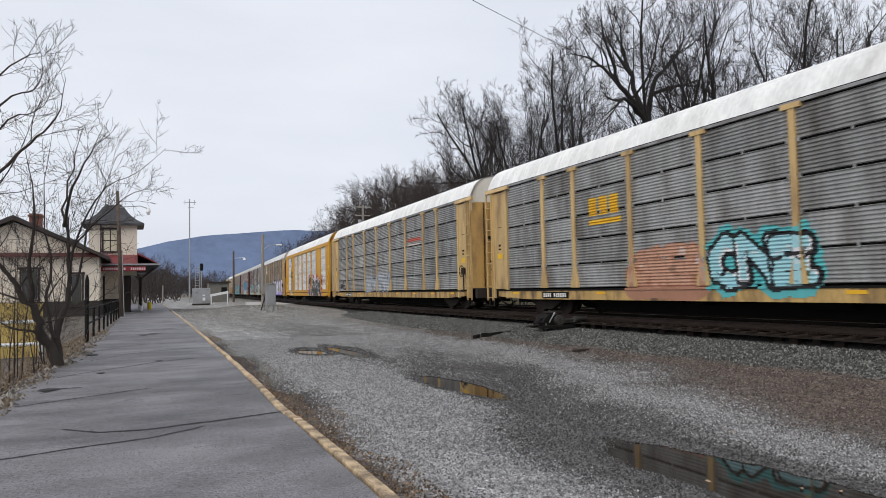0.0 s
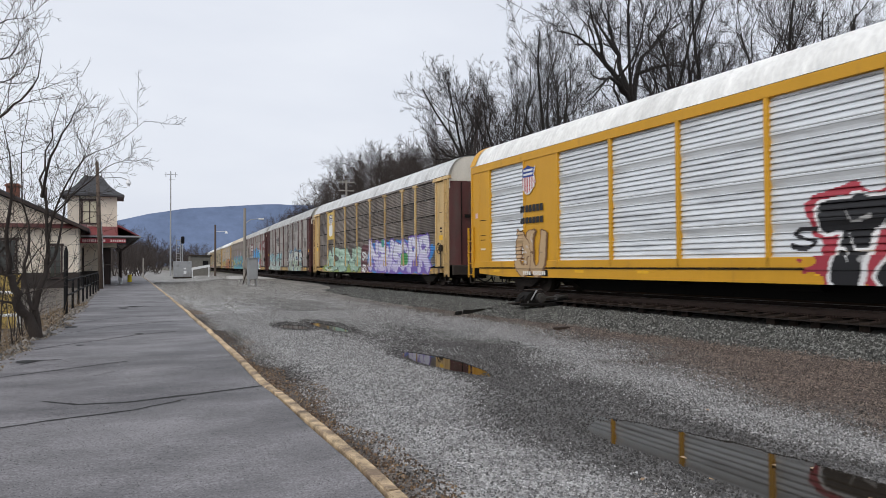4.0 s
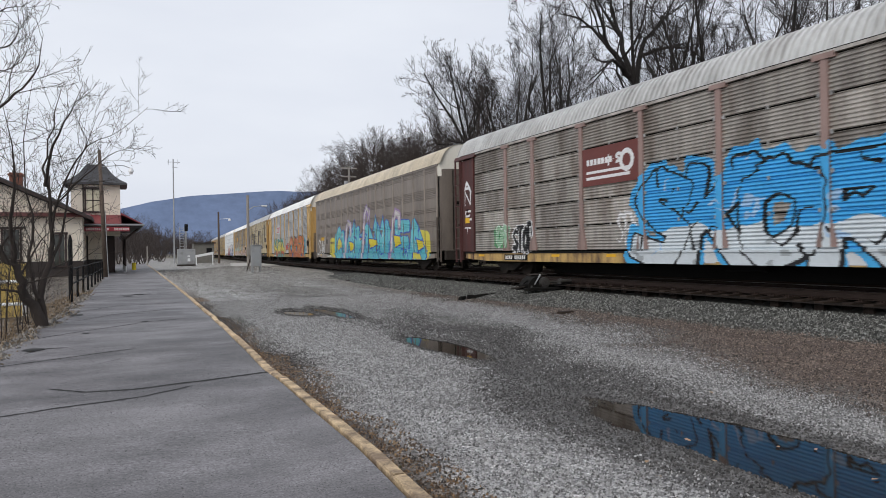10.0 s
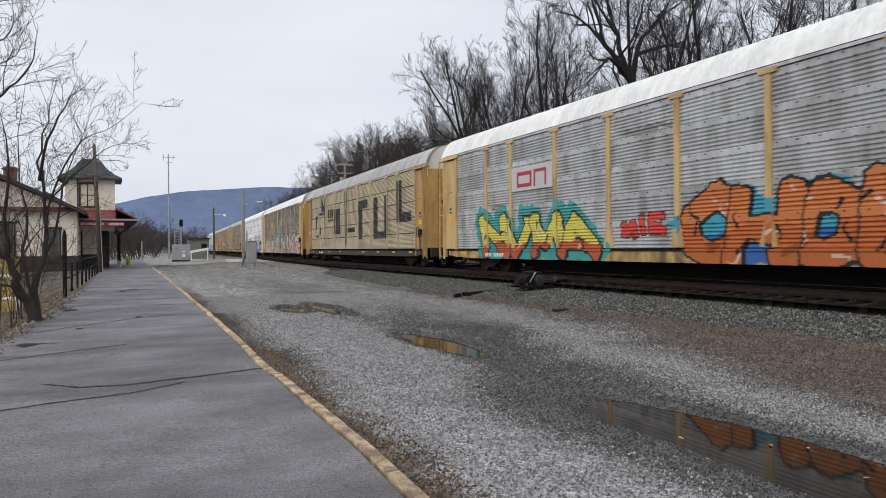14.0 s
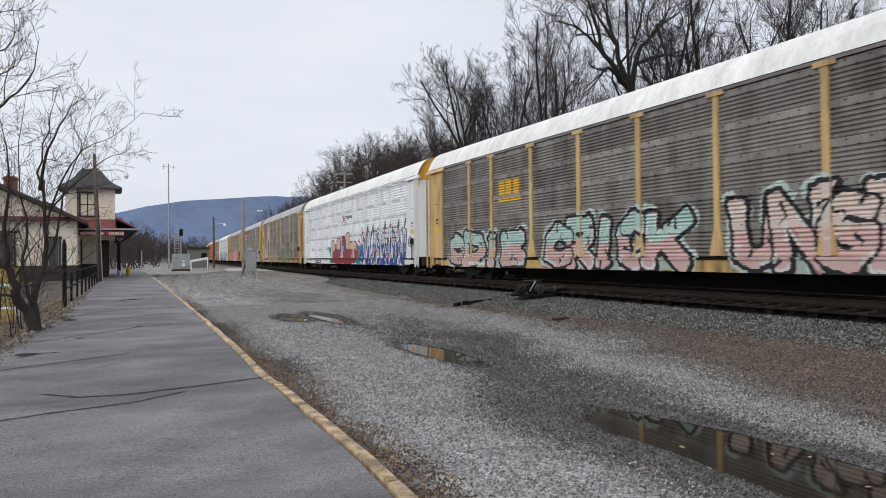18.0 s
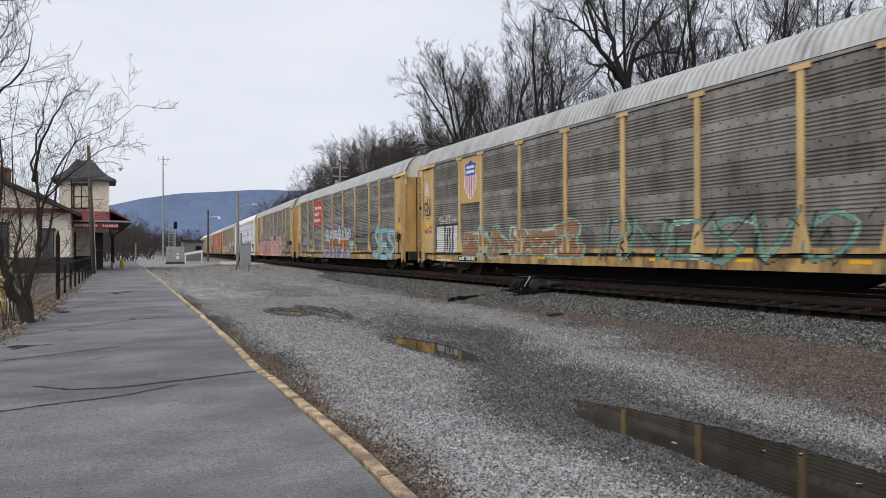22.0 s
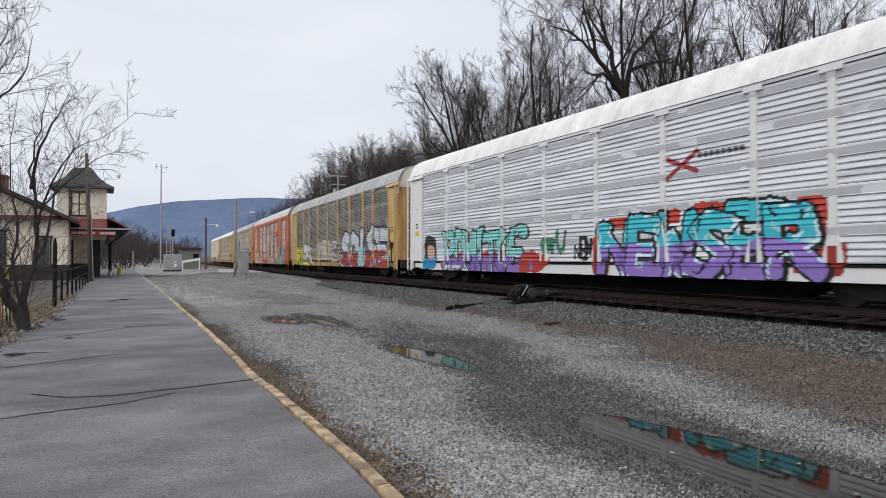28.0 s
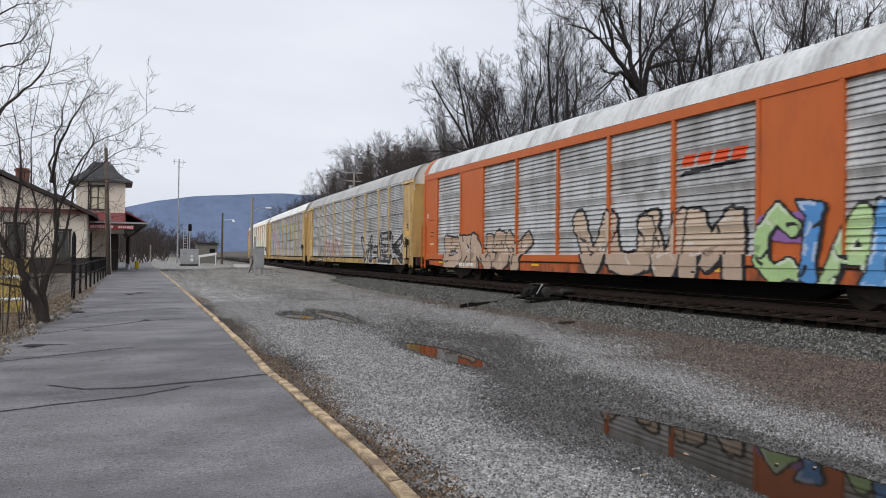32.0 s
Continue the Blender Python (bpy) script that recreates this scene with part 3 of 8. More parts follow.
        c.piece("MNEA", -3.4, -11.0, 0.45, 2.35, (0.10, 0.43, 0.50), (0.03, 0.08, 0.42), 0.3, 0.05, seed=43, top=(0.13, 0.48, 0.53), slant=-0.1)
        for ya, yb, z0, z1 in ((3.0, 1.6, 0.8, 1.6), (-1.6, -3.6, 1.0, 1.7), (0.4, -0.4, 1.5, 1.9), (-6.4, -7.8, 1.0, 1.8), (-10.0, -11.2, 0.8, 1.5)):
            c.poly([(ya, z1), (ya - 0.3, z0), (yb, z0 + 0.2), (yb + 0.2, z1 - 0.1)], (0.03, 0.08, 0.42))
            c.poly([(ya - 0.1, z1 - 0.07), (ya - 0.34, z0 + 0.07), (yb + 0.1, z0 + 0.26), (yb + 0.26, z1 - 0.17)], (0.62, 0.52, 0.03))
        for ya, zt in ((1.5, 3.0), (-3.2, 3.1), (-4.6, 3.0)):
            c.poly([(ya + 0.7, 2.1), (ya, zt), (ya - 0.5, 2.1)], (0.03, 0.08, 0.42))
            c.poly([(ya + 0.55, 2.1), (ya, zt - 0.15), (ya - 0.38, 2.1)], (0.12, 0.45, 0.51))
        for ya, zt, rgb in ((3.4, 2.75, (0.34, 0.29, 0.46)), (-0.9, 3.45, (0.23, 0.16, 0.34)), (-6.6, 2.9, (0.28, 0.18, 0.36))):
            d = c.far(c.curve([(ya + 0.7, 0.45), (ya + 0.5, 1.2), (ya + 0.35, 1.9), (ya + 0.1, zt - 0.4), (ya - 0.3, zt), (ya - 0.85, zt - 0.2), (ya - 0.85, zt - 0.7)], 6)) + c.wobble(int(ya * 7) + 90, 0.05)
            c.put(d < 0.26, rgb)
            c.put((d < 0.17) & (c.wobble(int(zt * 9), 1) > -0.3), (0.46, 0.42, 0.44))
            c.put((d < 0.09) & (c.wobble(int(zt * 5), 1) < 0.1), (0.60, 0.58, 0.58))
    elif i == 7:
        c.board(7.15, 4.42, 2.88, 3.72, (0.52, 0.53, 0.53))
        d = np.minimum(c.far([(5.8, 3.5), (6.7, 3.5), (6.7, 3.08), (5.8, 3.08), (5.8, 3.5)]), c.far([(5.55, 3.05), (5.55, 3.52), (4.85, 3.52), (4.85, 3.05)]))
        c.put(d < 0.06, (0.42, 0.025, 0.05))
        c.piece("S", 8.7, 7.6, 2.3, 2.5, (0.20, 0.18, 0.16), None, 0.04, 0, seed=3)
        c.piece("NAN", 0.6, -1.2, 4.0, 4.3, (0.24, 0.24, 0.24), None, 0.07, 0, seed=4)
        c.blob(10.0, 1.6, 0.43, 1.0, (0.05, 0.30, 0.28), 8, 0.3)
        c.piece("NVMA", 9.4, 2.2, 0.5, 1.95, (0.45, 0.10, 0.04), K, 0.24, 0.06, glow=(0.05, 0.32, 0.30), glow_w=0.22, seed=51, top=(0.62, 0.55, 0.10), split=0.35, slant=-0.15)
        c.piece("NE", -12.1, -12.95, 1.5, 2.2, (0.05, 0.035, 0.03), None, 0.05, 0, seed=5)
        c.piece("MIE", 0.8, -0.9, 1.15, 1.65, (0.60, 0.06, 0.04), K, 0.11, 0.03, seed=4)
        c.blob(-1.4, -10.6, 0.43, 2.2, (0.05, 0.30, 0.40), 5, 0.4)
        c.blob(-2.0, -9.0, 0.43, 1.2, (0.03, 0.12, 0.34), 15, 0.4)
        c.piece("CHOER", -1.7, -9.8, 0.43, 2.2, (0.44, 0.12, 0.03), K, 0.3, 0.06, seed=53, top=(0.52, 0.17, 0.05))
    elif i == 8:
        dk = (0.035, 0.032, 0.034)
        c.box(6.9, 4.5, 2.7, 3.9, (0.47, 0.37, 0.19))
        c.blocks(6.5, 4.85, 3.05, 3.65, 3, K)
        c.box(6.45, 4.75, 2.82, 2.94, K)
        c.poly([(8.5, 4.75), (8.5, 3.6), (7.4, 3.6), (7.4, 3.75)], dk)
        # dark bar: block paint with a seam's shadow painted in
        c.box(9.4, 7.4, 3.36, 3.56, dk)
        c.poly([(10.5, 3.35), (9.75, 3.35), (10.5, 1.75)], dk)
        c.box(10.5, 9.2, 1.72, 1.86, dk)
        c.box(10.5, 10.4, 1.72, 3.3, dk)
        c.poly([(9.3, 1.9), (8.7, 1.9), (8.7, 2.7)], dk)
        c.box(4.6, 2.9, 1.85, 3.6, dk)
        for a, b, z0, z1 in ((1.5, 1.2, 1.0, 4.6), (1.0, -0.8, 1.9, 2.2), (-1.6, -2.5, 1.4, 3.8), (-2.5, -3.6, 3.3, 3.8), (-4.8, -5.6, 1.4, 3.8), (-5.6, -6.8, 1.4, 1.8), (-6.8, -7.4, 1.4, 3.8), (-9.0, -9.8, 2.2, 4.4), (-9.8, -11.2, 2.2, 2.7), (7.3, 7.15, 1.0, 4.6)):
            c.box(a, b, z0, z1, dk)
    elif i == 9:
        c.blocks(6.7, 5.1, 3.16, 3.74, 3, GOLD)
        c.box(6.7, 5.05, 2.9, 3.04, GOLD)
        for word, a, b, z1, sd in (("ODIE", 11.0, 4.9, 1.75, 61), ("CRICK", 3.35, -3.1, 1.95, 62), ("UNGESE", -4.9, -11.5, 2.1, 63)):
            c.blob(a + 0.1, b - 0.1, 0.43, 0.9, (0.34, 0.42, 0.38), sd, 0.15)
            c.piece(word, a, b, 0.5, z1, (0.56, 0.39, 0.37), K, 0.4, 0.10, top=(0.38, 0.54, 0.50) if sd < 63 else (0.60, 0.50, 0.45), seed=sd, shine=(0.6, 0.6, 0.58), glow=(0.46, 0.54, 0.51), glow_w=0.05, split=0.55)
    elif i == 10:
        # grey bands paint the reflections on the smooth part of each white sheet
        for r in range(5):
            z = Z_LEDGE + 0.796 * r + 0.66
            c.put((np.abs(c.Z - z) < 0.055 + 0.03 * c.wobble(75 + r, 1)) & (np.abs(c.Y) < 11.8) & (c.wobble(95 + r, 1) < 0.35), (0.50, 0.52, 0.54))
        d = np.minimum(c.far([(1.2, 3.2), (0.3, 3.65)]), c.far([(1.2, 3.65), (0.4, 3.2)]))
        c.put(d < 0.055, (0.30, 0.03, 0.04))
        c.blocks(0.2, -1.4, 3.42, 3.58, 8, (0.12, 0.12, 0.13), 0.1)
        c.blob(5.0, -3.6, 0.43, 1.75, (0.02, 0.22, 0.28), 3, 0.25)
        c.blob(4.3, -2.5, 0.43, 1.5, K, 4, 0.08)
        for y, w, z1 in ((3.75, 0.42, 2.05), (2.35, 0.5, 2.15), (-0.15, 0.5, 2.45), (-1.3, 0.95, 1.85)):
            c.blob(y + w + 0.06, y - w - 0.06, 1.1, z1 + 0.07, K, int(y * 3) + 30, 0.04)
            c.blob(y + w, y - w, 1.1, z1, (0.66, 0.42, 0.30), int(y * 3) + 30, 0.04)
        c.blob(4.22, -2.42, 0.43, 1.42, (0.25, 0.022, 0.035), 4, 0.08)
        for y in (2.95, 1.9, 0.25, -1.1):
            c.put(c.far([(y, 0.45), (y - 0.05, 1.3)]) < 0.035, K)
        c.blob(1.75, 0.45, 0.95, 2.3, K, 9, 0.1)
        c.blob(1.68, 0.52, 1.0, 2.24, (0.20, 0.05, 0.14), 9, 0.1)
        c.blob(1.35, 0.85, 1.3, 1.65, (0.2, 0.4, 0.6), 19, 0.1)
        c.piece("X", -2.8, -3.9, 0.7, 2.1, K, None, 0.09, 0, seed=74)
        c.piece("VXWVXWV", -3.4, -11.4, 0.6, 2.75, K, None, 0.08, 0, seed=76, slant=0.3)
        c.piece("NUSEEN", -3.6, -11.2, 0.43, 2.3, (0.03, 0.08, 0.34), K, 0.3, 0.07, seed=72, shine=WH, top=(0.66, 0.69, 0.74), split=0.62, slant=0.2, inner=(0.05, 0.12, 0.45))
        c.piece("VWVXVW", -3.8, -11.0, 0.5, 2.5, WH, None, 0.05, 0, seed=77, slant=0.4)
        c.piece("XVXWX", -3.6, -11.0, 0.5, 2.4, K, None, 0.04, 0, seed=78, slant=-0.2)
        for y, z in ((-2.5, 1.1), (-2.6, 1.75), (-4.5, 2.2), (-6.3, 1.1), (-7.9, 2.2), (-8.4, 0.8)):
            c.blob(y, y - 0.3, z, z + 0.22, (0.66, 0.10, 0.28), int(y * 5) + 60, 0.2)
    elif i == 11:
        c.board(9.1, 7.35, 2.85, 4.7, (0.52, 0.34, 0.11))
        c.piece("SC", 12.9, 12.1, 1.7, 2.0, (0.40, 0.06, 0.06), None, 0.04, 0, seed=4)
        c.piece("EN", 12.95, 12.3, 2.5, 3.2, (0.08, 0.06, 0.05), None, 0.04, 0, seed=6)
        c.piece("IN", 12.9, 12.5, 3.5, 4.1, WH, None, 0.045, 0, seed=7)
        c.shield(8.75, 7.6, 3.0, 4.6, (0.02, 0.06, 0.35), WH, (0.42, 0.03, 0.06))
        c.box(11.7, 9.35, 0.72, 2.05, K)
        c.box(11.6, 9.45, 0.82, 1.97, (0.62, 0.63, 0.62))
        for a in (10.85, 10.6, 10.35, 10.05):
            c.piece("I", a, a - 0.3, 0.85, 1.95, K, None, 0.07, 0, seed=int(a * 9))
        c.box(11.5, 10.0, 0.44, 0.52, (0.6, 0.6, 0.6))
        c.piece("EWNSEE", 8.8, 0.8, 0.75, 1.65, (0.30, 0.165, 0.085), (0.25, 0.45, 0.40), 0.19, 0.04, seed=81, shine=(0.55, 0.55, 0.5), inner=(0.24, 0.14, 0.09))
        c.piece("RNESVO", -0.4, -8.6, 0.62, 1.7, (0.16, 0.30, 0.25), (0.10, 0.09, 0.07), 0.05, 0.02, seed=82, shine=(0.4, 0.55, 0.48), slant=0.25)
        c.piece("RSVYOW", -0.6, -8.6, 0.62, 1.85, (0.02, 0.05, 0.04), None, 0.025, 0, seed=83, slant=0.3)
        c.piece("SNOUT", 11.3, 9.5, 2.12, 2.35, (0.45, 0.45, 0.43), None, 0.03, 0, seed=8)
    elif i == 12:
        c.box(7.15, 4.4, 2.75, 4.72, (0.50, 0.075, 0.05))
        for k, w in enumerate(("ES", "SOS", "SIW", "ECS")):
            c.piece(w, 12.9, 12.1, 3.6 - 0.55 * k, 3.95 - 0.55 * k, (0.6, 0.56, 0.48), None, 0.035, 0, seed=40 + k)
        c.piece("NE", 12.95, 12.1, 0.95, 1.5, K, None, 0.05, 0, seed=3)
        for k, (n, w) in enumerate(((8, 2.15), (7, 1.55), (7, 1.75))):
            c.blocks(6.95, 6.95 - w, 4.02 - 0.46 * k, 4.24 - 0.46 * k, n, WH)
            c.box(6.95, 6.70, 4.02 - 0.46 * k, 4.30 - 0.46 * k, WH)
        c.blob(11.0, 9.9, 1.5, 1.9, (0.12, 0.34, 0.45), 2, 0.3)
        c.piece("NEN", 11.5, 9.6, 0.8, 1.5, K, (0.6, 0.6, 0.6), 0.06, 0.03, seed=3)
        c.piece("OS", 8.8, 7.5, 0.9, 1.8, (0.5, 0.5, 0.48), None, 0.045, 0, seed=4)
        c.piece("CO", 6.9, 4.9, 0.9, 1.6, (0.10, 0.085, 0.075), None, 0.05, 0, seed=14)
        mint = (0.24, 0.52, 0.40)
        c.blob(4.0, -3.9, 0.43, 1.75, mint, 21, 0.25)
        for k, y in enumerate((2.9, 1.4, -0.1, -1.4, -2.5)):
            c.blob(y + 0.7, y - 0.7, 1.3, 2.55 - 0.12 * abs(k - 2), mint, 30 + k, 0.3)
        c.blob(3.6, -3.3, 0.43, 0.85, (0.36, 0.34, 0.37), 33, 0.12)
        c.piece("ATAK", 3.5, -3.0, 0.55, 2.35, (0.36, 0.33, 0.40), K, 0.40, 0.07, glow=(0.18, 0.13, 0.36), glow_w=0.07, top=(0.46, 0.44, 0.48), split=0.55, seed=91, shine=(0.62, 0.62, 0.66))
        c.box(3.5, 2.4, 1.05, 1.62, (0.33, 0.13, 0.045))
        c.box(1.9, -0.1, 1.15, 1.68, (0.33, 0.13, 0.045))
        c.box(-0.6, -2.9, 1.05, 1.62, (0.33, 0.13, 0.045))
        for y in (2.4, 1.9, 0.9, -0.1, -0.6, -1.7):
            c.box(y + 0.05, y - 0.05, 0.9, 1.6, K)
        c.piece("SEO", -3.6, -9.0, 0.85, 1.95, (0.05, 0.045, 0.045), None, 0.055, 0, seed=93)
        c.piece("SES", -8.2, -11.7, 0.5, 2.2, (0.30, 0.50, 0.56), (0.12, 0.26, 0.34), 0.12, 0.05, seed=92, shine=(0.5, 0.66, 0.70))
    elif i == 13:
        c.board(9.1, 7.35, 2.9, 4.7, (0.50, 0.36, 0.10))
        c.shield(8.7, 7.7, 3.1, 4.5, (0.05, 0.07, 0.2), (0.5, 0.45, 0.42), (0.42, 0.12, 0.10))
        c.blob(11.8, 1.2, 0.43, 1.3, (0.34, 0.14, 0.15), 2, 0.3)
        c.piece("NESTE", 11.6, 1.4, 0.5, 1.9, (0.55, 0.22, 0.13), (0.10, 0.05, 0.10), 0.28, 0.05, seed=101, top=(0.50, 0.25, 0.28), shine=(0.62, 0.5, 0.5), glow=(0.16, 0.10, 0.26), glow_w=0.05)
        c.blob(1.0, -6.5, 0.43, 2.1, (0.52, 0.24, 0.25), 5, 0.3)
        c.piece("EOEC", 0.9, -6.3, 0.55, 2.2, (0.62, 0.35, 0.35), (0.24, 0.08, 0.12), 0.34, 0.045, seed=103, shine=WH)
        c.blob(-1.2, -3.0, 2.0, 2.5, (0.08, 0.07, 0.22), 15, 0.4)
        c.blob(-6.6, -9.1, 0.6, 2.9, (0.08, 0.16, 0.14), 9, 0.22)
        c.blob(-6.9, -8.7, 1.1, 2.65, (0.44, 0.28, 0.24), 11, 0.12)
        for y in (-7.35, -8.2):
            c.blob(y + 0.22, y - 0.22, 1.85, 2.15, K, 44, 0.1)
        c.box(-7.4, -8.2, 1.4, 1.48, K)
        c.blob(-9.2, -11.9, 0.6, 1.8, (0.04, 0.03, 0.08), 12, 0.3)
        c.piece("SWS", -9.3, -11.6, 0.9, 1.5, (0.35, 0.3, 0.45), None, 0.04, 0, seed=8)
    elif i == 14:
        # reflections along the smooth strips, put into the colour as grey bands
        for r in range(5):
            z = Z_LEDGE + 0.796 * r + 0.66
            c.put((np.abs(c.Z - z) < 0.06) & (np.abs(c.Y) < 11.8) & (c.wobble(195 + r, 1) < 0.4), (0.46, 0.48, 0.51))
        d = np.minimum(c.far([(-4.45, 3.0), (-5.5, 3.6)]), c.far([(-4.45, 3.5), (-5.5, 3.1)]))
        c.put(d < 0.06, (0.30, 0.03, 0.04))
        c.blocks(-5.5, -7.0, 3.42, 3.56, 8, (0.12, 0.12, 0.13), 0.1)
        c.blob(9.8, 1.5, 0.43, 1.2, (0.42, 0.04, 0.03), 3, 0.35)
        c.blob(9.4, 2.2, 0.43, 1.0, (0.24, 0.15, 0.46), 13, 0.12)
        c.blob(11.7, 10.2, 0.43, 1.2, (0.02, 0.24, 0.5), 6, 0.2)
        c.blob(11.6, 10.3, 0.9, 1.95, K, 5, 0.15)
        c.blob(11.3, 10.5, 0.9, 1.5, (0.55, 0.36, 0.26), 7, 0.15)
        c.piece("POMITOE", 9.4, 2.8, 0.43, 2.05, (0.25, 0.16, 0.48), K, 0.26, 0.06, seed=111, top=(0.20, 0.58, 0.56), split=0.4, shine=(0.5, 0.72, 0.7))
        c.blob(2.95, 2.25, 0.43, 1.1, (0.42, 0.05, 0.03), 31, 0.4)
        c.piece("GTU", 1.7, 0.2, 1.15, 1.7, (0.05, 0.24, 0.13), K, 0.06, 0.03, seed=6)
        c.piece("NEN", -0.3, -1.2, 0.9, 1.5, K, None, 0.06, 0, seed=7)
        for ya, yb, za, zb, q in ((-1.3, -2.1, 0.43, 1.6, 41), (-2.0, -3.6, 1.8, 2.1, 42), (-5.4, -6.9, 1.95, 2.3, 43), (-8.2, -9.1, 0.6, 2.2, 44), (-4.2, -4.9, 1.8, 2.2, 45)):
            c.blob(ya, yb, za, zb, (0.46, 0.05, 0.03), q, 0.3)
        c.blob(-9.0, -9.5, 0.43, 1.2, (0.30, 0.03, 0.02), 46, 0.45)
        c.piece("NEWSER", -1.75, -8.8, 0.43, 2.05, (0.27, 0.17, 0.52), K, 0.42, 0.07, top=(0.05, 0.48, 0.58), split=0.52, seed=113, shine=(0.55, 0.72, 0.78))
        c.piece("SEN", -10.8, -11.8, 1.2, 1.8, K, None, 0.06, 0, seed=9)
    elif i == 15:
        c.blob(12.0, 8.1, 0.43, 1.6, K, 51, 0.2)
        c.piece("RIK", 11.95, 8.2, 0.43, 1.75, (0.56, 0.52, 0.03), K, 0.24, 0.07, seed=121, slant=-0.45)
        c.poly([(9.2, 0.75), (8.6, 0.95), (6.6, 0.50), (6.9, 0.43), (9.0, 0.43)], (0.56, 0.52, 0.03))
        for q in range(4):
            c.poly([(11.6 - 1.1 * q, 0.43), (11.35 - 1.1 * q, 0.43), (10.7 - 1.1 * q, 1.0), (10.8 - 1.1 * q, 1.1)], K)
        c.piece("SC", 9.1, 6.9, 0.85, 1.95, (0.62, 0.65, 0.70), K, 0.2, 0.06, seed=122, slant=-0.2)
        c.poly([(7.9, 1.15), (7.3, 1.25), (5.8, 0.62), (6.0, 0.5), (7.2, 0.8)], (0.62, 0.65, 0.70))
        c.poly([(7.9, 1.05), (7.5, 1.12), (6.6, 0.80), (7.2, 0.82)], K)
        c.piece("OOO", 6.8, 4.6, 0.9, 1.9, (0.36, 0.36, 0.35), None, 0.05, 0, seed=128)
        c.piece("NE", 5.6, 4.3, 0.9, 1.7, (0.30, 0.28, 0.25), None, 0.06, 0, seed=126)
        c.blob(4.3, -1.2, 0.85, 1.75, (0.40, 0.36, 0.31), 22, 0.2)
        c.piece("TEIE", 4.3, -1.3, 0.85, 2.15, (0.47, 0.43, 0.38), (0.14, 0.11, 0.09), 0.3, 0.03, seed=123, shine=(0.56, 0.53, 0.48))
        c.piece("EREE", 0.0, -1.9, 1.25, 1.75, K, WH, 0.06, 0.03, seed=124)
        c.piece("VIDA", -0.2, -2.2, 0.85, 1.25, K, WH, 0.06, 0.03, seed=127)
        c.blob(-2.3, -11.8, 0.43, 1.25, (0.34, 0.045, 0.035), 5, 0.15)
        c.piece("SOISE", -2.4, -11.8, 0.45, 2.55, (0.36, 0.05, 0.04), (0.035, 0.02, 0.075), 0.5, 0.11, top=(0.56, 0.60, 0.64), split=0.45, seed=125, shine=(0.30, 0.56, 0.60))
        c.blob(-6.2, -7.6, 0.43, 1.7, (0.30, 0.56, 0.60), 8, 0.3)
    elif i == 16:
        c.poly([(-4.35, 3.05), (-4.6, 3.2), (-6.3, 3.32), (-6.7, 3.25)], K)
        c.blocks(-4.4, -6.65, 3.30, 3.60, 4, (0.62, 0.08, 0.02), 0.25)
        c.piece("DENGY", 10.6, 3.4, 0.45, 1.8, (0.47, 0.35, 0.26), K, 0.28, 0.07, seed=131)
        c.piece("VUVM", 0.2, -6.4, 0.43, 2.1, (0.45, 0.34, 0.26), K, 0.36, 0.08, seed=132, top=(0.50, 0.40, 0.31))
        c.blob(-7.0, -8.6, 1.3, 1.95, (0.26, 0.12, 0.34), 7, 0.3)
        for q, (letter, tone) in enumerate((("C", (0.38, 0.55, 0.25)), ("I", (0.08, 0.26, 0.58)), ("A", (0.42, 0.58, 0.30)), ("N", (0.10, 0.30, 0.60)))):
            c.piece(letter, -7.0 - 0.97 * q, -7.95 - 0.97 * q, 0.43, 2.0, tone, K, 0.2, 0.05, seed=133 + q, shine=tuple(0.6 * v + 0.35 for v in tone), slant=0.15)
    elif i == 17:
        c.piece("SOE", 9.8, 7.0, 0.9, 1.7, (0.30, 0.30, 0.28), None, 0.06, 0, seed=4)
        c.piece("MAN", 7.0, 2.0, 0.8, 2.2, (0.40, 0.20, 0.20), (0.45, 0.44, 0.42), 0.10, 0.06, seed=141)
        c.piece("VHEK", -3.6, -11.7, 0.6, 2.1, K, (0.62, 0.62, 0.62), 0.26, 0.06, seed=142, inner=(0.4, 0.4, 0.4))
    elif i == 18:
        c.piece("GREEN", 6.5, -2.0, 0.8, 1.7, (0.40, 0.40, 0.38), None, 0.08, 0, seed=151)
    elif i == 19:
        c.blob(9.0, -6.0, 0.8, 1.4, (0.2, 0.12, 0.14), 4, 0.3)
    c.build(car, "sprayed lettering and painted emblems on the side")


# ---- the train: covered car-carrier wagons ----
HALF = 13.55                                   # half the length of a body
SIDE = 1.56                                    # outer face of the side sheets from the centre line
Z_SILL, Z_LEDGE, Z_TOP, Z_ROOF = 0.42, 0.80, 4.78, 4.88
PITCH, DEPTH = 0.092, 0.034
KICK = 0.93                                    # top of the plain strip over the sill
POSTS = (-9.2, -7.25, -4.3, -1.43, 1.43, 4.3, 7.25, 9.2)


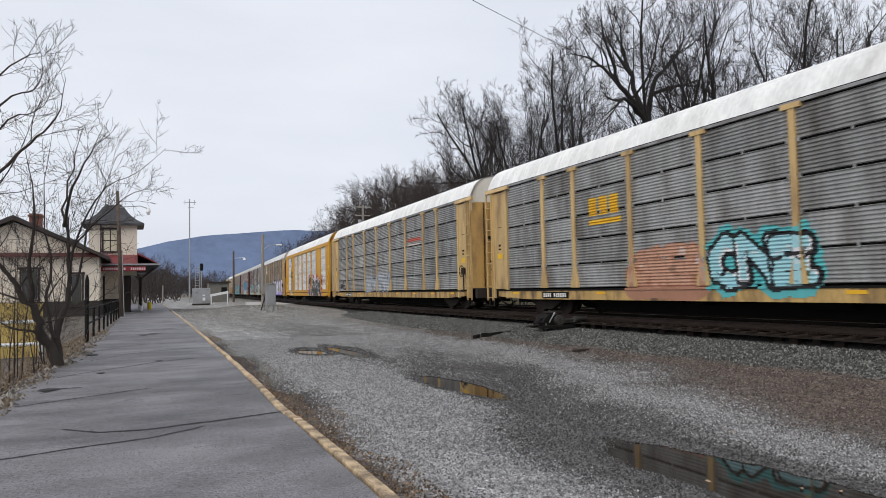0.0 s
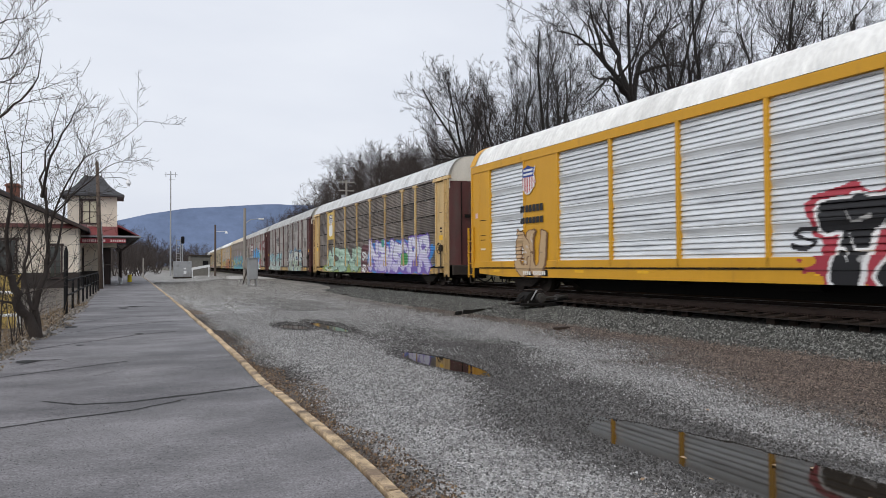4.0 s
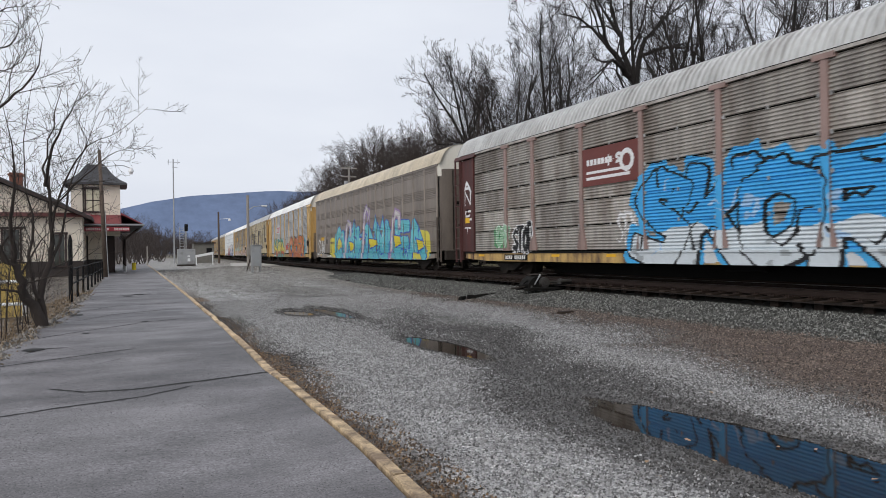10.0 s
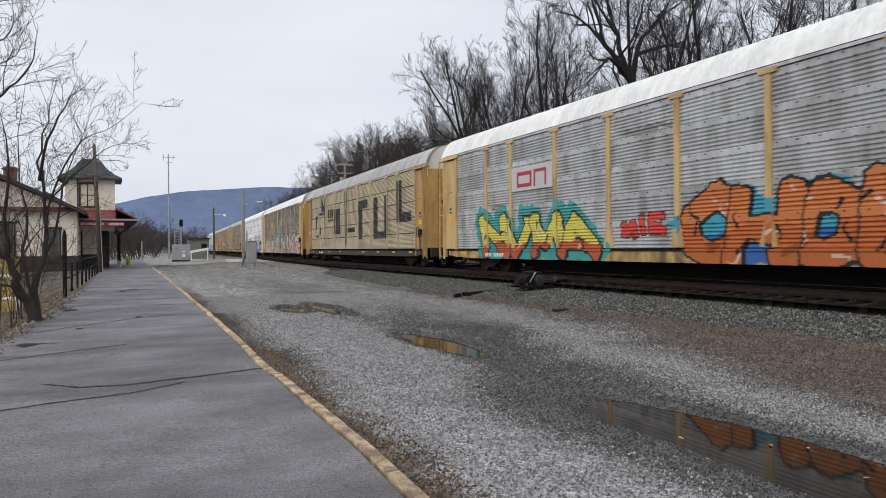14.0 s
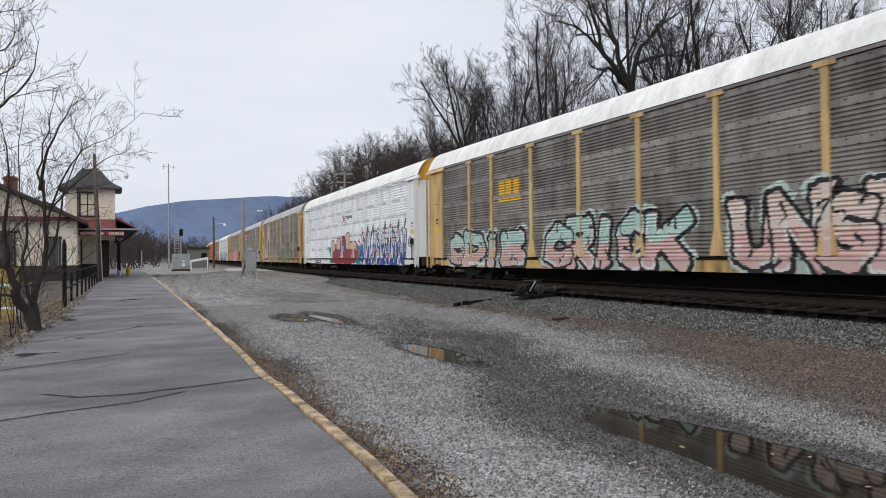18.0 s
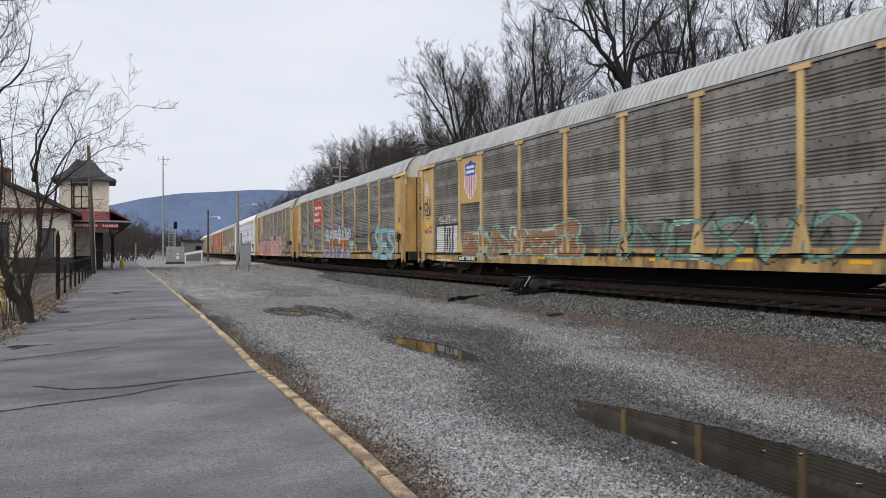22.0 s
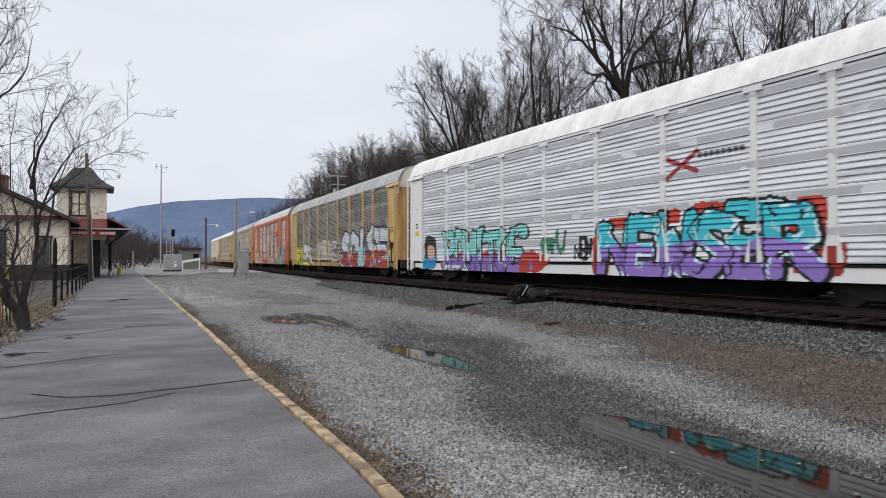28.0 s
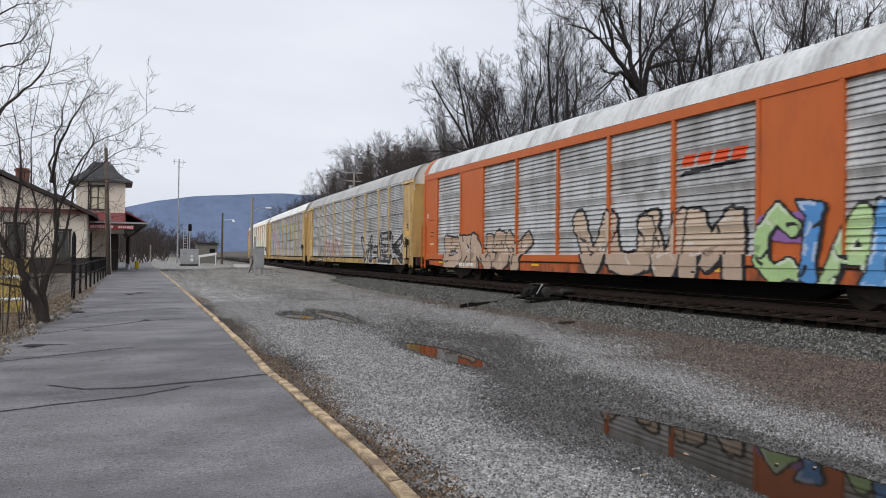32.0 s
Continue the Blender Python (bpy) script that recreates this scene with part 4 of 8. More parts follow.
def sheet_rows(z0, z1, flat=0.0, pitch=PITCH, deep=DEPTH, under=0.24, lean=0.0):
    """Heights and depths of one horizontal sheet with pressed ribs; flat: smooth share at its top."""
    lip = DEPTH if flat == 0 else 0.010
    rows = [(z0, lip), (z0 + 0.012, 0.4 * lip)]
    z = z0 + 0.02
    top = z1 - 0.016 - (z1 - z0) * flat
    pitch = (top - z) / max(1, round((top - z) / pitch))
    while z + pitch <= top + 0.01:
        if lean:
            rows += [(z, 0.0), (z + 0.16 * pitch, 0.0), (z + (0.93 - under) * pitch, 0.8 * deep), (z + (1 - under) * pitch, deep)]
        else:
            rows += [(z, 0.0), (z + 0.20 * pitch, 0.0), (z + (0.84 - under) * pitch, deep), (z + (1 - under) * pitch, deep)]
        z += pitch
    if lean:
        # the smooth part hangs over a little, as a pressed sheet bulges
        rows += [(z, 0.0), (z + 0.02, lean), (z + 0.4 * (z1 - z), 0.75 * lean), (z + 0.72 * (z1 - z), 0.3 * lean)]
        z = z + 0.8 * (z1 - z)
    rows += [(z, 0.0), (z1 - 0.012, 0.2 * lip), (z1, lip)]
    return rows


def strips(count, flat=0.0, seam=0.009, pitch=PITCH, deep=DEPTH, under=0.24, lean=0.0):
    h = (Z_TOP - Z_LEDGE) / count
    return [sheet_rows(Z_LEDGE + i * h + seam, Z_LEDGE + (i + 1) * h - seam, flat, pitch, deep, under, lean) for i in range(count)]


def slotted_rows():
    """One smooth tall sheet with groups of fine pressed slots."""
    rows = [(Z_LEDGE + 0.005, 0.012)]
    for z, n in ((0.86, 6), (1.97, 4), (2.66, 3), (3.34, 6), (4.52, 3)):
        for k in range(n):
            a = z + 0.085 * k
            rows += [(a, 0.0), (a + 0.008, 0.024), (a + 0.030, 0.024), (a + 0.038, 0.0)]
    return rows + [(Z_TOP, 0.0)]


def sheet_mesh(rows, y0, y1, side, material):
    v = [(side * (SIDE - d), y, z) for z, d in rows for y in (y0, y1)]
    f = [(2 * i, 2 * i + 1, 2 * i + 3, 2 * i + 2) for i in range(len(rows) - 1)]
    if side > 0:
        f = [tuple(reversed(q)) for q in f]
    return mesh_of("side_panel", v, f, material)


def roof_profile():
    """Half cross-section of the roof, from the eave to the crown: x, z."""
    up = ((1.60, 0.0), (1.585, 0.05), (1.50, 0.25), (1.40, 0.44), (1.28, 0.60), (1.12, 0.735), (0.92, 0.83), (0.68, 0.885), (0.36, 0.92), (0.0, 0.93))
    return [(x, Z_ROOF + z) for x, z in up]


def roof_mesh(y0, y1, material, pitch=0.21, deep=0.05):
    """Curved roof sheet with pressed ribs across."""
    half = roof_profile()
    prof = [(-x, z) for x, z in half] + [(x, z) for x, z in reversed(half[:-1])]
    n = max(1, round((y1 - y0) / pitch))
    p = (y1 - y0) / n
    ys = []
    for i in range(n):
        a = y0 + i * p
        ys += [(a, 0), (a + 0.46 * p, 0), (a + 0.52 * p, 1), (a + 0.94 * p, 1)]
    ys.append((y1, 0))
    m = len(prof)
    v = []
    for y, k in ys:
        for j, (x, z) in enumerate(prof):
            e = 0.0 if j in (0, m - 1) else deep * k
            r = math.hypot(x, z - 4.2)
            v.append((x - x / r * e, y, z - (z - 4.2) / r * e))
    f = [(i * m + j, i * m + j + 1, (i + 1) * m + j + 1, (i + 1) * m + j) for i in range(len(ys) - 1) for j in range(m - 1)]
    return mesh_of("roof_sheet", v, f, material)


def post_mesh(material, side, w=0.085, head=0.26, foot=0.23):
    """Upright with a flat T plate under the roof and a spread foot on the sill."""
    b = Build()
    x0, x1 = (-1.602, -1.48) if side < 0 else (1.48, 1.602)
    b.prism([(-foot, Z_LEDGE + 0.02), (foot, Z_LEDGE + 0.02), (foot * 0.96, Z_LEDGE + 0.14), (w, 1.50), (w, 4.70), (-w, 4.70), (-w, 1.50), (-foot * 0.96, Z_LEDGE + 0.14)], 'x', x0, x1)
    x0, x1 = (-1.622, -1.48) if side < 0 else (1.48, 1.622)
    b.box(x0, x1, -head, head, 4.70, 4.82)
    return b.mesh("side_post", material)


def ladder_parts(car, y, sides, material, z0=0.35, z1=4.75):
    for s in sides:
        lad = part("ladder", Build().box(s * 1.64 - 0.03, s * 1.64 + 0.03, y - 0.25, y - 0.19, z0, z1).box(s * 1.64 - 0.03, s * 1.64 + 0.03, y + 0.19, y + 0.25, z0, z1).mesh("ladder", material), car)
        rung = Build().tube((s * 1.68, y - 0.2, 0), (s * 1.68, y + 0.2, 0), 0.016, n=6).mesh("rung", material)
        for k in range(int((z1 - z0) / 0.455)):
            part("rung", rung, lad, at=pose(0, 0, z0 + 0.12 + 0.455 * k))


def bogie(car, y):
    b = part("bogie", Build().box(-1.12, -0.92, -1.05, 1.05, 0.30, 0.52, 0.04).box(0.92, 1.12, -1.05, 1.05, 0.30, 0.52, 0.04)
             .box(-1.1, 1.1, -0.25, 0.25, 0.25, 0.5).prism([(-1.05, 0.3), (-0.45, 0.02), (0.45, 0.02), (1.05, 0.3)], 'x', -1.12, -0.94)
             .prism([(-1.05, 0.3), (-0.45, 0.02), (0.45, 0.02), (1.05, 0.3)], 'x', 0.94, 1.12).mesh("bogie", GRIME), car, "grimy cast bogie frame", pose(0, y, RAIL + 0.165))
    wheel = Build()
    n = 20
    wheel.tube((0.655, 0, 0), (0.685, 0, 0), 0.445, n=n).tube((0.685, 0, 0), (0.80, 0, 0), 0.42, n=n).tube((0.80, 0, 0), (0.90, 0, 0), 0.16, 0.11, n=12)
    wm = wheel.mesh("wheel", GRIME)
    spring = Build()
    for k in range(5):
        for q in (-0.13, 0.13):
            spring.tube((1.0, q, 0.04 + k * 0.05), (1.0, q, 0.07 + k * 0.05), 0.075, n=8)
    spring.box(0.95, 1.06, -0.24, 0.24, 0.28, 0.34)
    sm = spring.mesh("spring", GRIME)
    for q in (-0.88, 0.88):
        part("wheel", wm, b, at=pose(0, q, 0.255))
        part("wheel", wm, b, at=pose(0, q, 0.255, 0, 0, 180))
        part("axle", Build().tube((-0.66, 0, 0), (0.66, 0, 0), 0.08).mesh("axle", GRIME), b, at=pose(0, q, 0.255))
    part("spring", sm, b)
    part("spring", sm, b, at=pose(0, 0, 0, 0, 0, 180))


def end_parts(car, e, c):
    """One end: curved radial doors, cap of the roof, platform, coupler, brake gear. e is -1 at the head, 1 at the tail."""
    y = e * HALF
    half = roof_profile()
    # doors in two leaves
    for s in (-1, 1):
        b = Build()
        xs = [0.015, 0.5, 1.0, 1.25, 1.42, 1.5]
        ys = [0.0, 0.0, 0.02, 0.10, 0.25, 0.42]
        v = []
        for z in (0.86, 4.62):
            for x, d in zip(xs, ys):
                v.append((s * x, y - e * (d + 0.04), z))
        k = len(xs)
        b.add(v, [(i, i + 1, k + i + 1, k + i) for i in range(k - 1)])
        door = part("end_door", b.mesh("end_door", c["end"], True), car)
        part("door_seam", Build().box(s * 0.99, s * 1.01, y - e * 0.05, y - e * 0.012, 0.9, 4.6).mesh("door_seam", BLACKISH), door)
        part("lower_slot", Build().box(s * 0.25, s * 0.7, y - e * 0.03, y + e * 0.008, 1.62, 1.70).mesh("lower_slot", BLACKISH), door)
        if c.get("kind") == "frame":
            part("door_leaf", Build().box(s * 0.03, s * 0.93, y - e * 0.06, y - e * 0.03, 0.9, 3.82).mesh("door_leaf", CREAMCAP), door, "cream painted door leaf")
            continue
        part("vent_slot", Build().box(s * 0.25, s * 0.85, y - e * 0.03, y + e * 0.012, 2.98, 3.12).mesh("vent_slot", BLACKISH), door)
        part("stencil", Build().box(s * 0.3, s * 0.75, y - e * 0.03, y + e * 0.012, 2.0, 2.06).mesh("stencil", BLACKISH), door)
    # gable of the roof
    prof = [(-x, z) for x, z in half] + [(x, z) for x, z in reversed(half[:-1])]
    cap = Build()
    foot = 3.85 if c.get("kind") == "frame" else 4.3
    pts = [(-1.54, foot)] + [(x * 0.985, z - 0.03) for x, z in prof] + [(1.54, foot)]
    n = len(pts)
    v = [(x, y - e * (0.45 if abs(x) > 1.5 else 0.10 + 0.28 * (abs(x) / 1.55) ** 3), z) for x, z in pts]
    v += [(x, y - e * 0.62, z) for x, z in pts]
    f = [(i, i + 1, n + i + 1, n + i) for i in range(n - 1)]
    v += [(x, q[1], foot) for (x, z), q in zip(pts, v[:n])]
    f += [(i, 2 * n + i, 2 * n + i + 1, i + 1) for i in range(n - 1)]
    cap.add(v, f)
    part("end_cap", cap.mesh("end_cap", c["cap"]), car)
    if c.get("kind") == "frame":
        # painted arch over the end of the roof
        arch = Build()
        ring = [(x * 1.012, z + 0.012) for x, z in prof]
        k = len(ring)
        arch.add([(x, y - e * d, z) for d in (0.62, 0.16) for x, z in ring], [(i, i + 1, k + i + 1, k + i) for i in range(k - 1)])
        part("roof_arch", arch.mesh("roof_arch", c["post"]), car)
    part("end_sill", Build().box(-1.45, 1.45, y - e * 0.1, y + e * 0.12, 0.42, 0.86, 0.02).mesh("end_sill", GRIME), car)
    coupler = Build().box(-0.13, 0.13, y, y + e * 0.55, 0.50, 0.78, 0.03).box(-0.2, 0.24, y + e * 0.5, y + e * 0.80, 0.46, 0.82, 0.05)
    part("coupler", coupler.mesh("coupler", GRIME), car)
    hose = Build()
    hv = []
    for k in range(9):
        a = k / 8
        for q in range(6):
            w = q * math.pi / 3
            hv.append((-0.5 + 0.55 * a + 0.03 * math.cos(w), y + e * (0.1 + 0.75 * a), 0.55 - 0.42 * math.sin(math.pi * a * 0.8) + 0.03 * math.sin(w)))
    hose.add(hv, [(6 * k + q, 6 * k + (q + 1) % 6, 6 * k + 6 + (q + 1) % 6, 6 * k + 6 + q) for k in range(8) for q in range(6)])
    part("brake_hose", hose.mesh("brake_hose", BLACKISH, True), car)
    for s in (-1, 1):
        st = Build().box(s * 1.585, s * 1.61, y - e * 0.11, y - e * 0.08, 0.14, 0.45).box(s * 1.585, s * 1.61, y - e * 0.50, y - e * 0.47, 0.14, 0.45).box(s * 1.575, s * 1.62, y - e * 0.51, y - e * 0.07, 0.12, 0.15)
        part("step_stirrup", st.mesh("step_stirrup", GRIME), car)


def end_bay(car, e, c, sides):
    """Plain steel bay with its corner posts, hood and notices between the last sheets and the ladder."""
    a, b = sorted((e * 11.95, e * 13.08))
    for s in sides:
        x0, x1 = sorted((s * 1.48, s * 1.572))
        bay = part("end_bay", Build().box(x0, x1, a + 0.03, b - 0.02, Z_LEDGE, 4.66, 0.01).mesh("end_bay", c.get("bay", c["post"])), car)
        for y in (a, b):
            part("corner_post", Build().box(s * 1.5 if s > 0 else -1.615, 1.615 if s > 0 else s * 1.5, y - 0.07, y + 0.07, 0.44, 4.72, 0.012).mesh("corner_post", c.get("bay", c["post"])), bay)
        y0, y1 = sorted((e * 11.7, e * 13.6))
        part("hood", Build().prism([(min(s * 1.5, s * 1.67), 4.70), (max(s * 1.5, s * 1.67), 4.70), (s * 1.58 + 0.03, 4.86), (s * 1.58 - 0.03, 4.86)], 'y', y0, y1).mesh("hood", c.get("bay", c["post"])), bay)
        x0, x1 = sorted((s * 1.573, s * 1.579))
        yc = (a + b) / 2
        for za, zb in ((3.25, 3.6), (2.5, 2.58), (2.36, 2.42)):
            h = 0.17 if zb > 3 else 0.1
            part("stencil", Build().box(x0, x1, yc - h, yc + h, za, za + 0.02 if zb > 3 else zb).mesh("stencil", c["dark"]), bay)
        part("notice_plate", Build().box(x0, x1, yc - 0.2, yc + 0.2, 2.0, 2.22).mesh("notice_plate", spray((0.75, 0.45, 0.02))), bay)
        if e < 0:
            gear = part("brake_gear", Build().box(s * 1.66 - 0.06, s * 1.66 + 0.06, a + 0.28, a + 0.52, 1.48, 1.78, 0.03).box(s * 1.64, s * 1.68, a + 0.37, a + 0.43, 0.7, 1.5).mesh("brake_gear", GRIME), car)
            wv = []
            for q in range(18):
                w = q * math.pi / 9
                for g in range(5):
                    h = g * math.pi * 0.4
                    wv.append((s * 1.75 + 0.018 * math.sin(h), a + 0.4 + (0.25 + 0.018 * math.cos(h)) * math.cos(w), 1.62 + (0.25 + 0.018 * math.cos(h)) * math.sin(w)))
            rim_ = Build().add(wv, [(5 * q + g, 5 * q + (g + 1) % 5, 5 * ((q + 1) % 18) + (g + 1) % 5, 5 * ((q + 1) % 18) + g) for q in range(18) for g in range(5)])
            part("brake_wheel", rim_.mesh("brake_wheel", GRIME, True), gear, "dark iron hand-brake wheel")
            for w in (0.4, 1.45, 2.5):
                part("spoke", Build().tube((s * 1.75, a + 0.4 - 0.25 * math.cos(w), 1.62 - 0.25 * math.sin(w)), (s * 1.75, a + 0.4 + 0.25 * math.cos(w), 1.62 + 0.25 * math.sin(w)), 0.014, n=5).mesh("spoke", GRIME), gear)


def sill_part(car, c, number_at, number_len, dark=True):
    for s in (-1, 1):
        x0, x1 = sorted((s * 1.42, s * 1.605))
        sill = part("side_sill", Build().prism([(-HALF + 0.9, 0.72), (-HALF + 0.9, 0.52), (-10.6, 0.42), (10.6, 0.42), (HALF - 0.9, 0.52), (HALF - 0.9, 0.72)], 'x', x0, x1).mesh("side_sill", c["sill"]), car)
        x0, x1 = sorted((s * 1.40, s * 1.63))
        part("ledge", Build().box(x0, x1, -HALF + 0.9, HALF - 0.9, 0.725, 0.775).mesh("ledge", c["ledge"]), sill)
        x0, x1 = sorted((s * 1.6055, s * 1.612))
        if s > 0:
            continue
        plate = Build().box(x0, x1, number_at, number_at + number_len, 0.46, 0.68)
        plate = part("number_plate", plate.mesh("number_plate", BLACKISH), sill)
        x0, x1 = sorted((s * 1.6125, s * 1.616))
        for k in range(10):
            a = number_at + number_len - 0.18 - k * 0.135 - (0.14 if k > 3 else 0)
            part("number_bar", Build().box(x0, x1, a, a + 0.085, 0.50, 0.64).mesh("number_bar", spray((0.75, 0.75, 0.72))), plate)
        for y in (-11.2, -8.6, -5.8, -2.8, 2.8, 5.8, 8.6, 11.2):
            x0, x1 = sorted((s * 1.6055, s * 1.611))
            part("reflector", Build().box(x0, x1, y - 0.23, y + 0.23, 0.60, 0.68).mesh("reflector", spray((0.80, 0.45, 0.02))), sill)


def underframe(car, c):
    b = Build().box(-1.25, 1.25, -HALF + 0.5, HALF - 0.5, 0.78, 0.9).box(-0.35, 0.35, -HALF + 0.3, HALF - 0.3, 0.26, 0.8)
    low = 0.3 if c.get("kind") == "smooth" else 0.0
    b.prism([(-8.6, 0.5), (-7.4, low), (7.4, low), (8.6, 0.5)], 'x', -0.3, 0.3)
    for y in range(-11, 12, 2):
        b.prism([(-1.4, 0.78), (-0.9, 0.34), (0.9, 0.34), (1.4, 0.78)], 'y', y - 0.06, y + 0.06)
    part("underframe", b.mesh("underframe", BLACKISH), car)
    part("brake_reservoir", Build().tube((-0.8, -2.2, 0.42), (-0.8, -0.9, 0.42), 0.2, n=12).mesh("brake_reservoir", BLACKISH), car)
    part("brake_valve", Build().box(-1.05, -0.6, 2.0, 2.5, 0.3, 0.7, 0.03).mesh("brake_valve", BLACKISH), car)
    # near-black box added in the hollow body, painting its inner shade behind the seams
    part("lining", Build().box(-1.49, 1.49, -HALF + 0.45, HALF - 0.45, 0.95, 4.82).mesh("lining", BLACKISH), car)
    for y in (-9.9, 9.9):
        bogie(car, y)


SHEETS = {}


def make_car(i, c, label):
    car = thing("autorack_wagon", label, "railway wagon", group="wagons of the freight train")
    kind = c.get("kind", "posts")
    underframe(car, c)
    sill_part(car, c, c.get("num", 7.6), 1.7)
    rows_all = strips(c.get("strips", 5), c.get("flat", 0.0), c.get("seam", 0.009), c.get("pitch", PITCH), c.get("deep", DEPTH), c.get("under", 0.24), c.get("lean", 0.0))
    if kind == "smooth":
        rows_all = [slotted_rows()]
    if kind == "posts":
        edges = [-11.9, *POSTS, 11.9]
        bays = list(zip(edges[:-1], edges[1:]))
    elif kind == "smooth":
        edges = [-12.9 + 25.8 * k / 16 for k in range(17)]
        bays = list(zip(edges[:-1], edges[1:]))
    else:
        bays = [(-11.75, -9.1), (-7.0, -4.25), (-4.15, -1.45), (-1.35, 1.35), (1.45, 4.15), (4.25, 7.0), (9.1, 11.75)]
    gap = 0.06 if kind == "posts" else 0.0
    for s in (-1, 1):
        for a, b in bays:
            for r, rows in enumerate(rows_all):
                key = (kind, c.get("pitch", PITCH), c.get("deep", DEPTH), c.get("strips", 5), c.get("flat", 0.0), a, b, r, s, c["sheet"].name)
                if key not in SHEETS:
                    SHEETS[key] = sheet_mesh(rows, a + gap, b - gap, s, c["sheet"])
                part("side_panel", SHEETS[key], car)
    for s in (-1, 1):
        if kind == "posts":
            pm = post_mesh(c["post"], s)
            for y in POSTS:
                part("side_post", pm, car, at=pose(0, y, 0))
        elif kind == "smooth":
            for y in edges:
                x0, x1 = sorted((s * 1.5, s * 1.59))
                part("side_post", Build().box(x0, x1, y - 0.07, y + 0.07, 0.42, 4.8, 0.03).mesh("side_post", c["post"]), car)
        else:
            x0, x1 = sorted((s * 1.48, s * 1.60))
            x2, x3 = sorted((s * 1.48, s * 1.63))
            for a, b in ((-13.3, -11.75), (-9.1, -7.0), (7.0, 9.1), (11.75, 13.3)):
                part("solid_bay", Build().box(x0, x1, a, b, Z_LEDGE, 4.62, 0.008).mesh("solid_bay", c["post"]), car)
            for y in (-13.24, -11.75, -9.1, -7.0, -4.2, -1.4, 1.4, 4.2, 7.0, 9.1, 11.75, 13.24):
                part("side_post", Build().box(x2, x3, y - 0.055, y + 0.055, Z_LEDGE, 4.62).mesh("side_post", c["post"]), car)
            xa, xb = sorted((s * 1.59, s * 1.606))
            for e in (-1, 1):
                for za, zb, w in ((2.62, 2.65, 0.26), (2.02, 2.045, 0.2), (1.84, 1.865, 0.2)):
                    part("plate_edge", Build().box(xa, xb, e * 12.3 - w, e * 12.3 + w, za, zb).mesh("plate_edge", c["dark"]), car)
                part("seam_strip", Build().box(xa, xb, e * 12.62 - 0.02, e * 12.62 + 0.02, Z_LEDGE + 0.2, 4.58).mesh("seam_strip", c["post"]), car)
                part("sticker", Build().box(xa, xb, e * 12.85 - 0.09, e * 12.85 + 0.09, 2.75, 2.95).mesh("sticker", spray((0.62, 0.42, 0.42))), car)
                part("notice_plate", Build().box(xa, xb, e * 12.3 - 0.2, e * 12.3 + 0.2, 1.45, 1.52).mesh("notice_plate", spray((0.70, 0.60, 0.42))), car)
            part("top_rail", Build().box(x2, x3, -13.3, 13.3, 4.58, 4.86, 0.01).mesh("top_rail", c["post"]), car)
            part("bottom_rail", Build().box(x2, x3, -13.3, 13.3, 0.74, 1.0, 0.01).mesh("bottom_rail", c["post"]), car)
        if kind != "frame":
            x0, x1 = sorted((s * 1.47, s * 1.60))
            part("top_rail", Build().box(x0, x1, -13.1, 13.1, 4.79, 4.862).mesh("top_rail", c["sheet"]), car)
            part("drip_edge", Build().box(x0, x1, -13.1, 13.1, 4.862, 4.882).mesh("drip_edge", c["ledge"]), car)
    for e in (-1, 1):
        if kind == "posts":
            end_bay(car, e, c, (-1, 1))
        ladder_parts(car, e * 13.3, (-1, 1), c.get("ladder", c["post"]), 0.35, 4.75 if kind == "posts" else 2.4)
        end_parts(car, e, c)
    n = 9
    for k in range(n):
        a = -HALF + 0.12 + (2 * HALF - 0.24) * k / n
        b = -HALF + 0.12 + (2 * HALF - 0.24) * (k + 1) / n
        key = ("roof", k, c["roof"].name)
        if key not in SHEETS:
            SHEETS[key] = roof_mesh(a, b, c["roof"], deep=0.012 if c["roof"] is ROOF_WHITE else 0.025 if c["roof"] is ROOF_PALE else 0.058)
        part("roof_sheet", SHEETS[key], car)
    if c.get("kick"):
        for s in (-1, 1):
            x0, x1 = sorted((s * 1.5, s * (SIDE + 0.012)))
            for a, b in bays:
                part("kick_strip", Build().box(x0, x1, a + 0.1, b - 0.1, Z_LEDGE + 0.005, KICK).mesh("kick_strip", c["sill"]), car)
    if c.get("seam", 0.009) > 0.012 and kind == "posts":
        if "brackets" not in SHEETS:
            b = Build()
            for r in range(1, 5):
                z = Z_LEDGE + 0.796 * r
                for q in POSTS:
                    for e in (-0.15, 0.15):
                        b.box(-SIDE - 0.025, -SIDE + 0.02, q + e - 0.028, q + e + 0.028, z - 0.045, z + 0.045)
                for q0, q1 in bays:
                    q = (q0 + q1) / 2
                    b.box(-SIDE - 0.018, -SIDE + 0.02, q - 0.02, q + 0.02, z - 0.05, z + 0.05)
            SHEETS["brackets"] = b.mesh("sheet_bracket", GALV)
        tagged(part("sheet_bracket", SHEETS["brackets"], car), kind="stuff")
    elif kind == "posts" and c["sheet"] not in (WHITE_SHEET, SILVER_SHEET):
        if "clips" not in SHEETS:
            b = Build()
            for r in range(5):
                for q in range(-22, 23):
                    y = 0.53 * q
                    if min(abs(y - p) for p in POSTS) < 0.16:
                        continue
                    for dz, dy in ((0.62, 0.0), (0.74, 0.26)):
                        z = Z_LEDGE + 0.796 * r + dz
                        b.box(-SIDE - 0.008, -SIDE + 0.02, y + dy - 0.017, y + dy + 0.017, z - 0.017, z + 0.017)
            SHEETS["clips"] = b.mesh("sheet_clip", BLACKISH)
        tagged(part("sheet_clip", SHEETS["clips"], car), kind="stuff")
    paint_car(car, i, rows_all, kind, c.get("kick"))
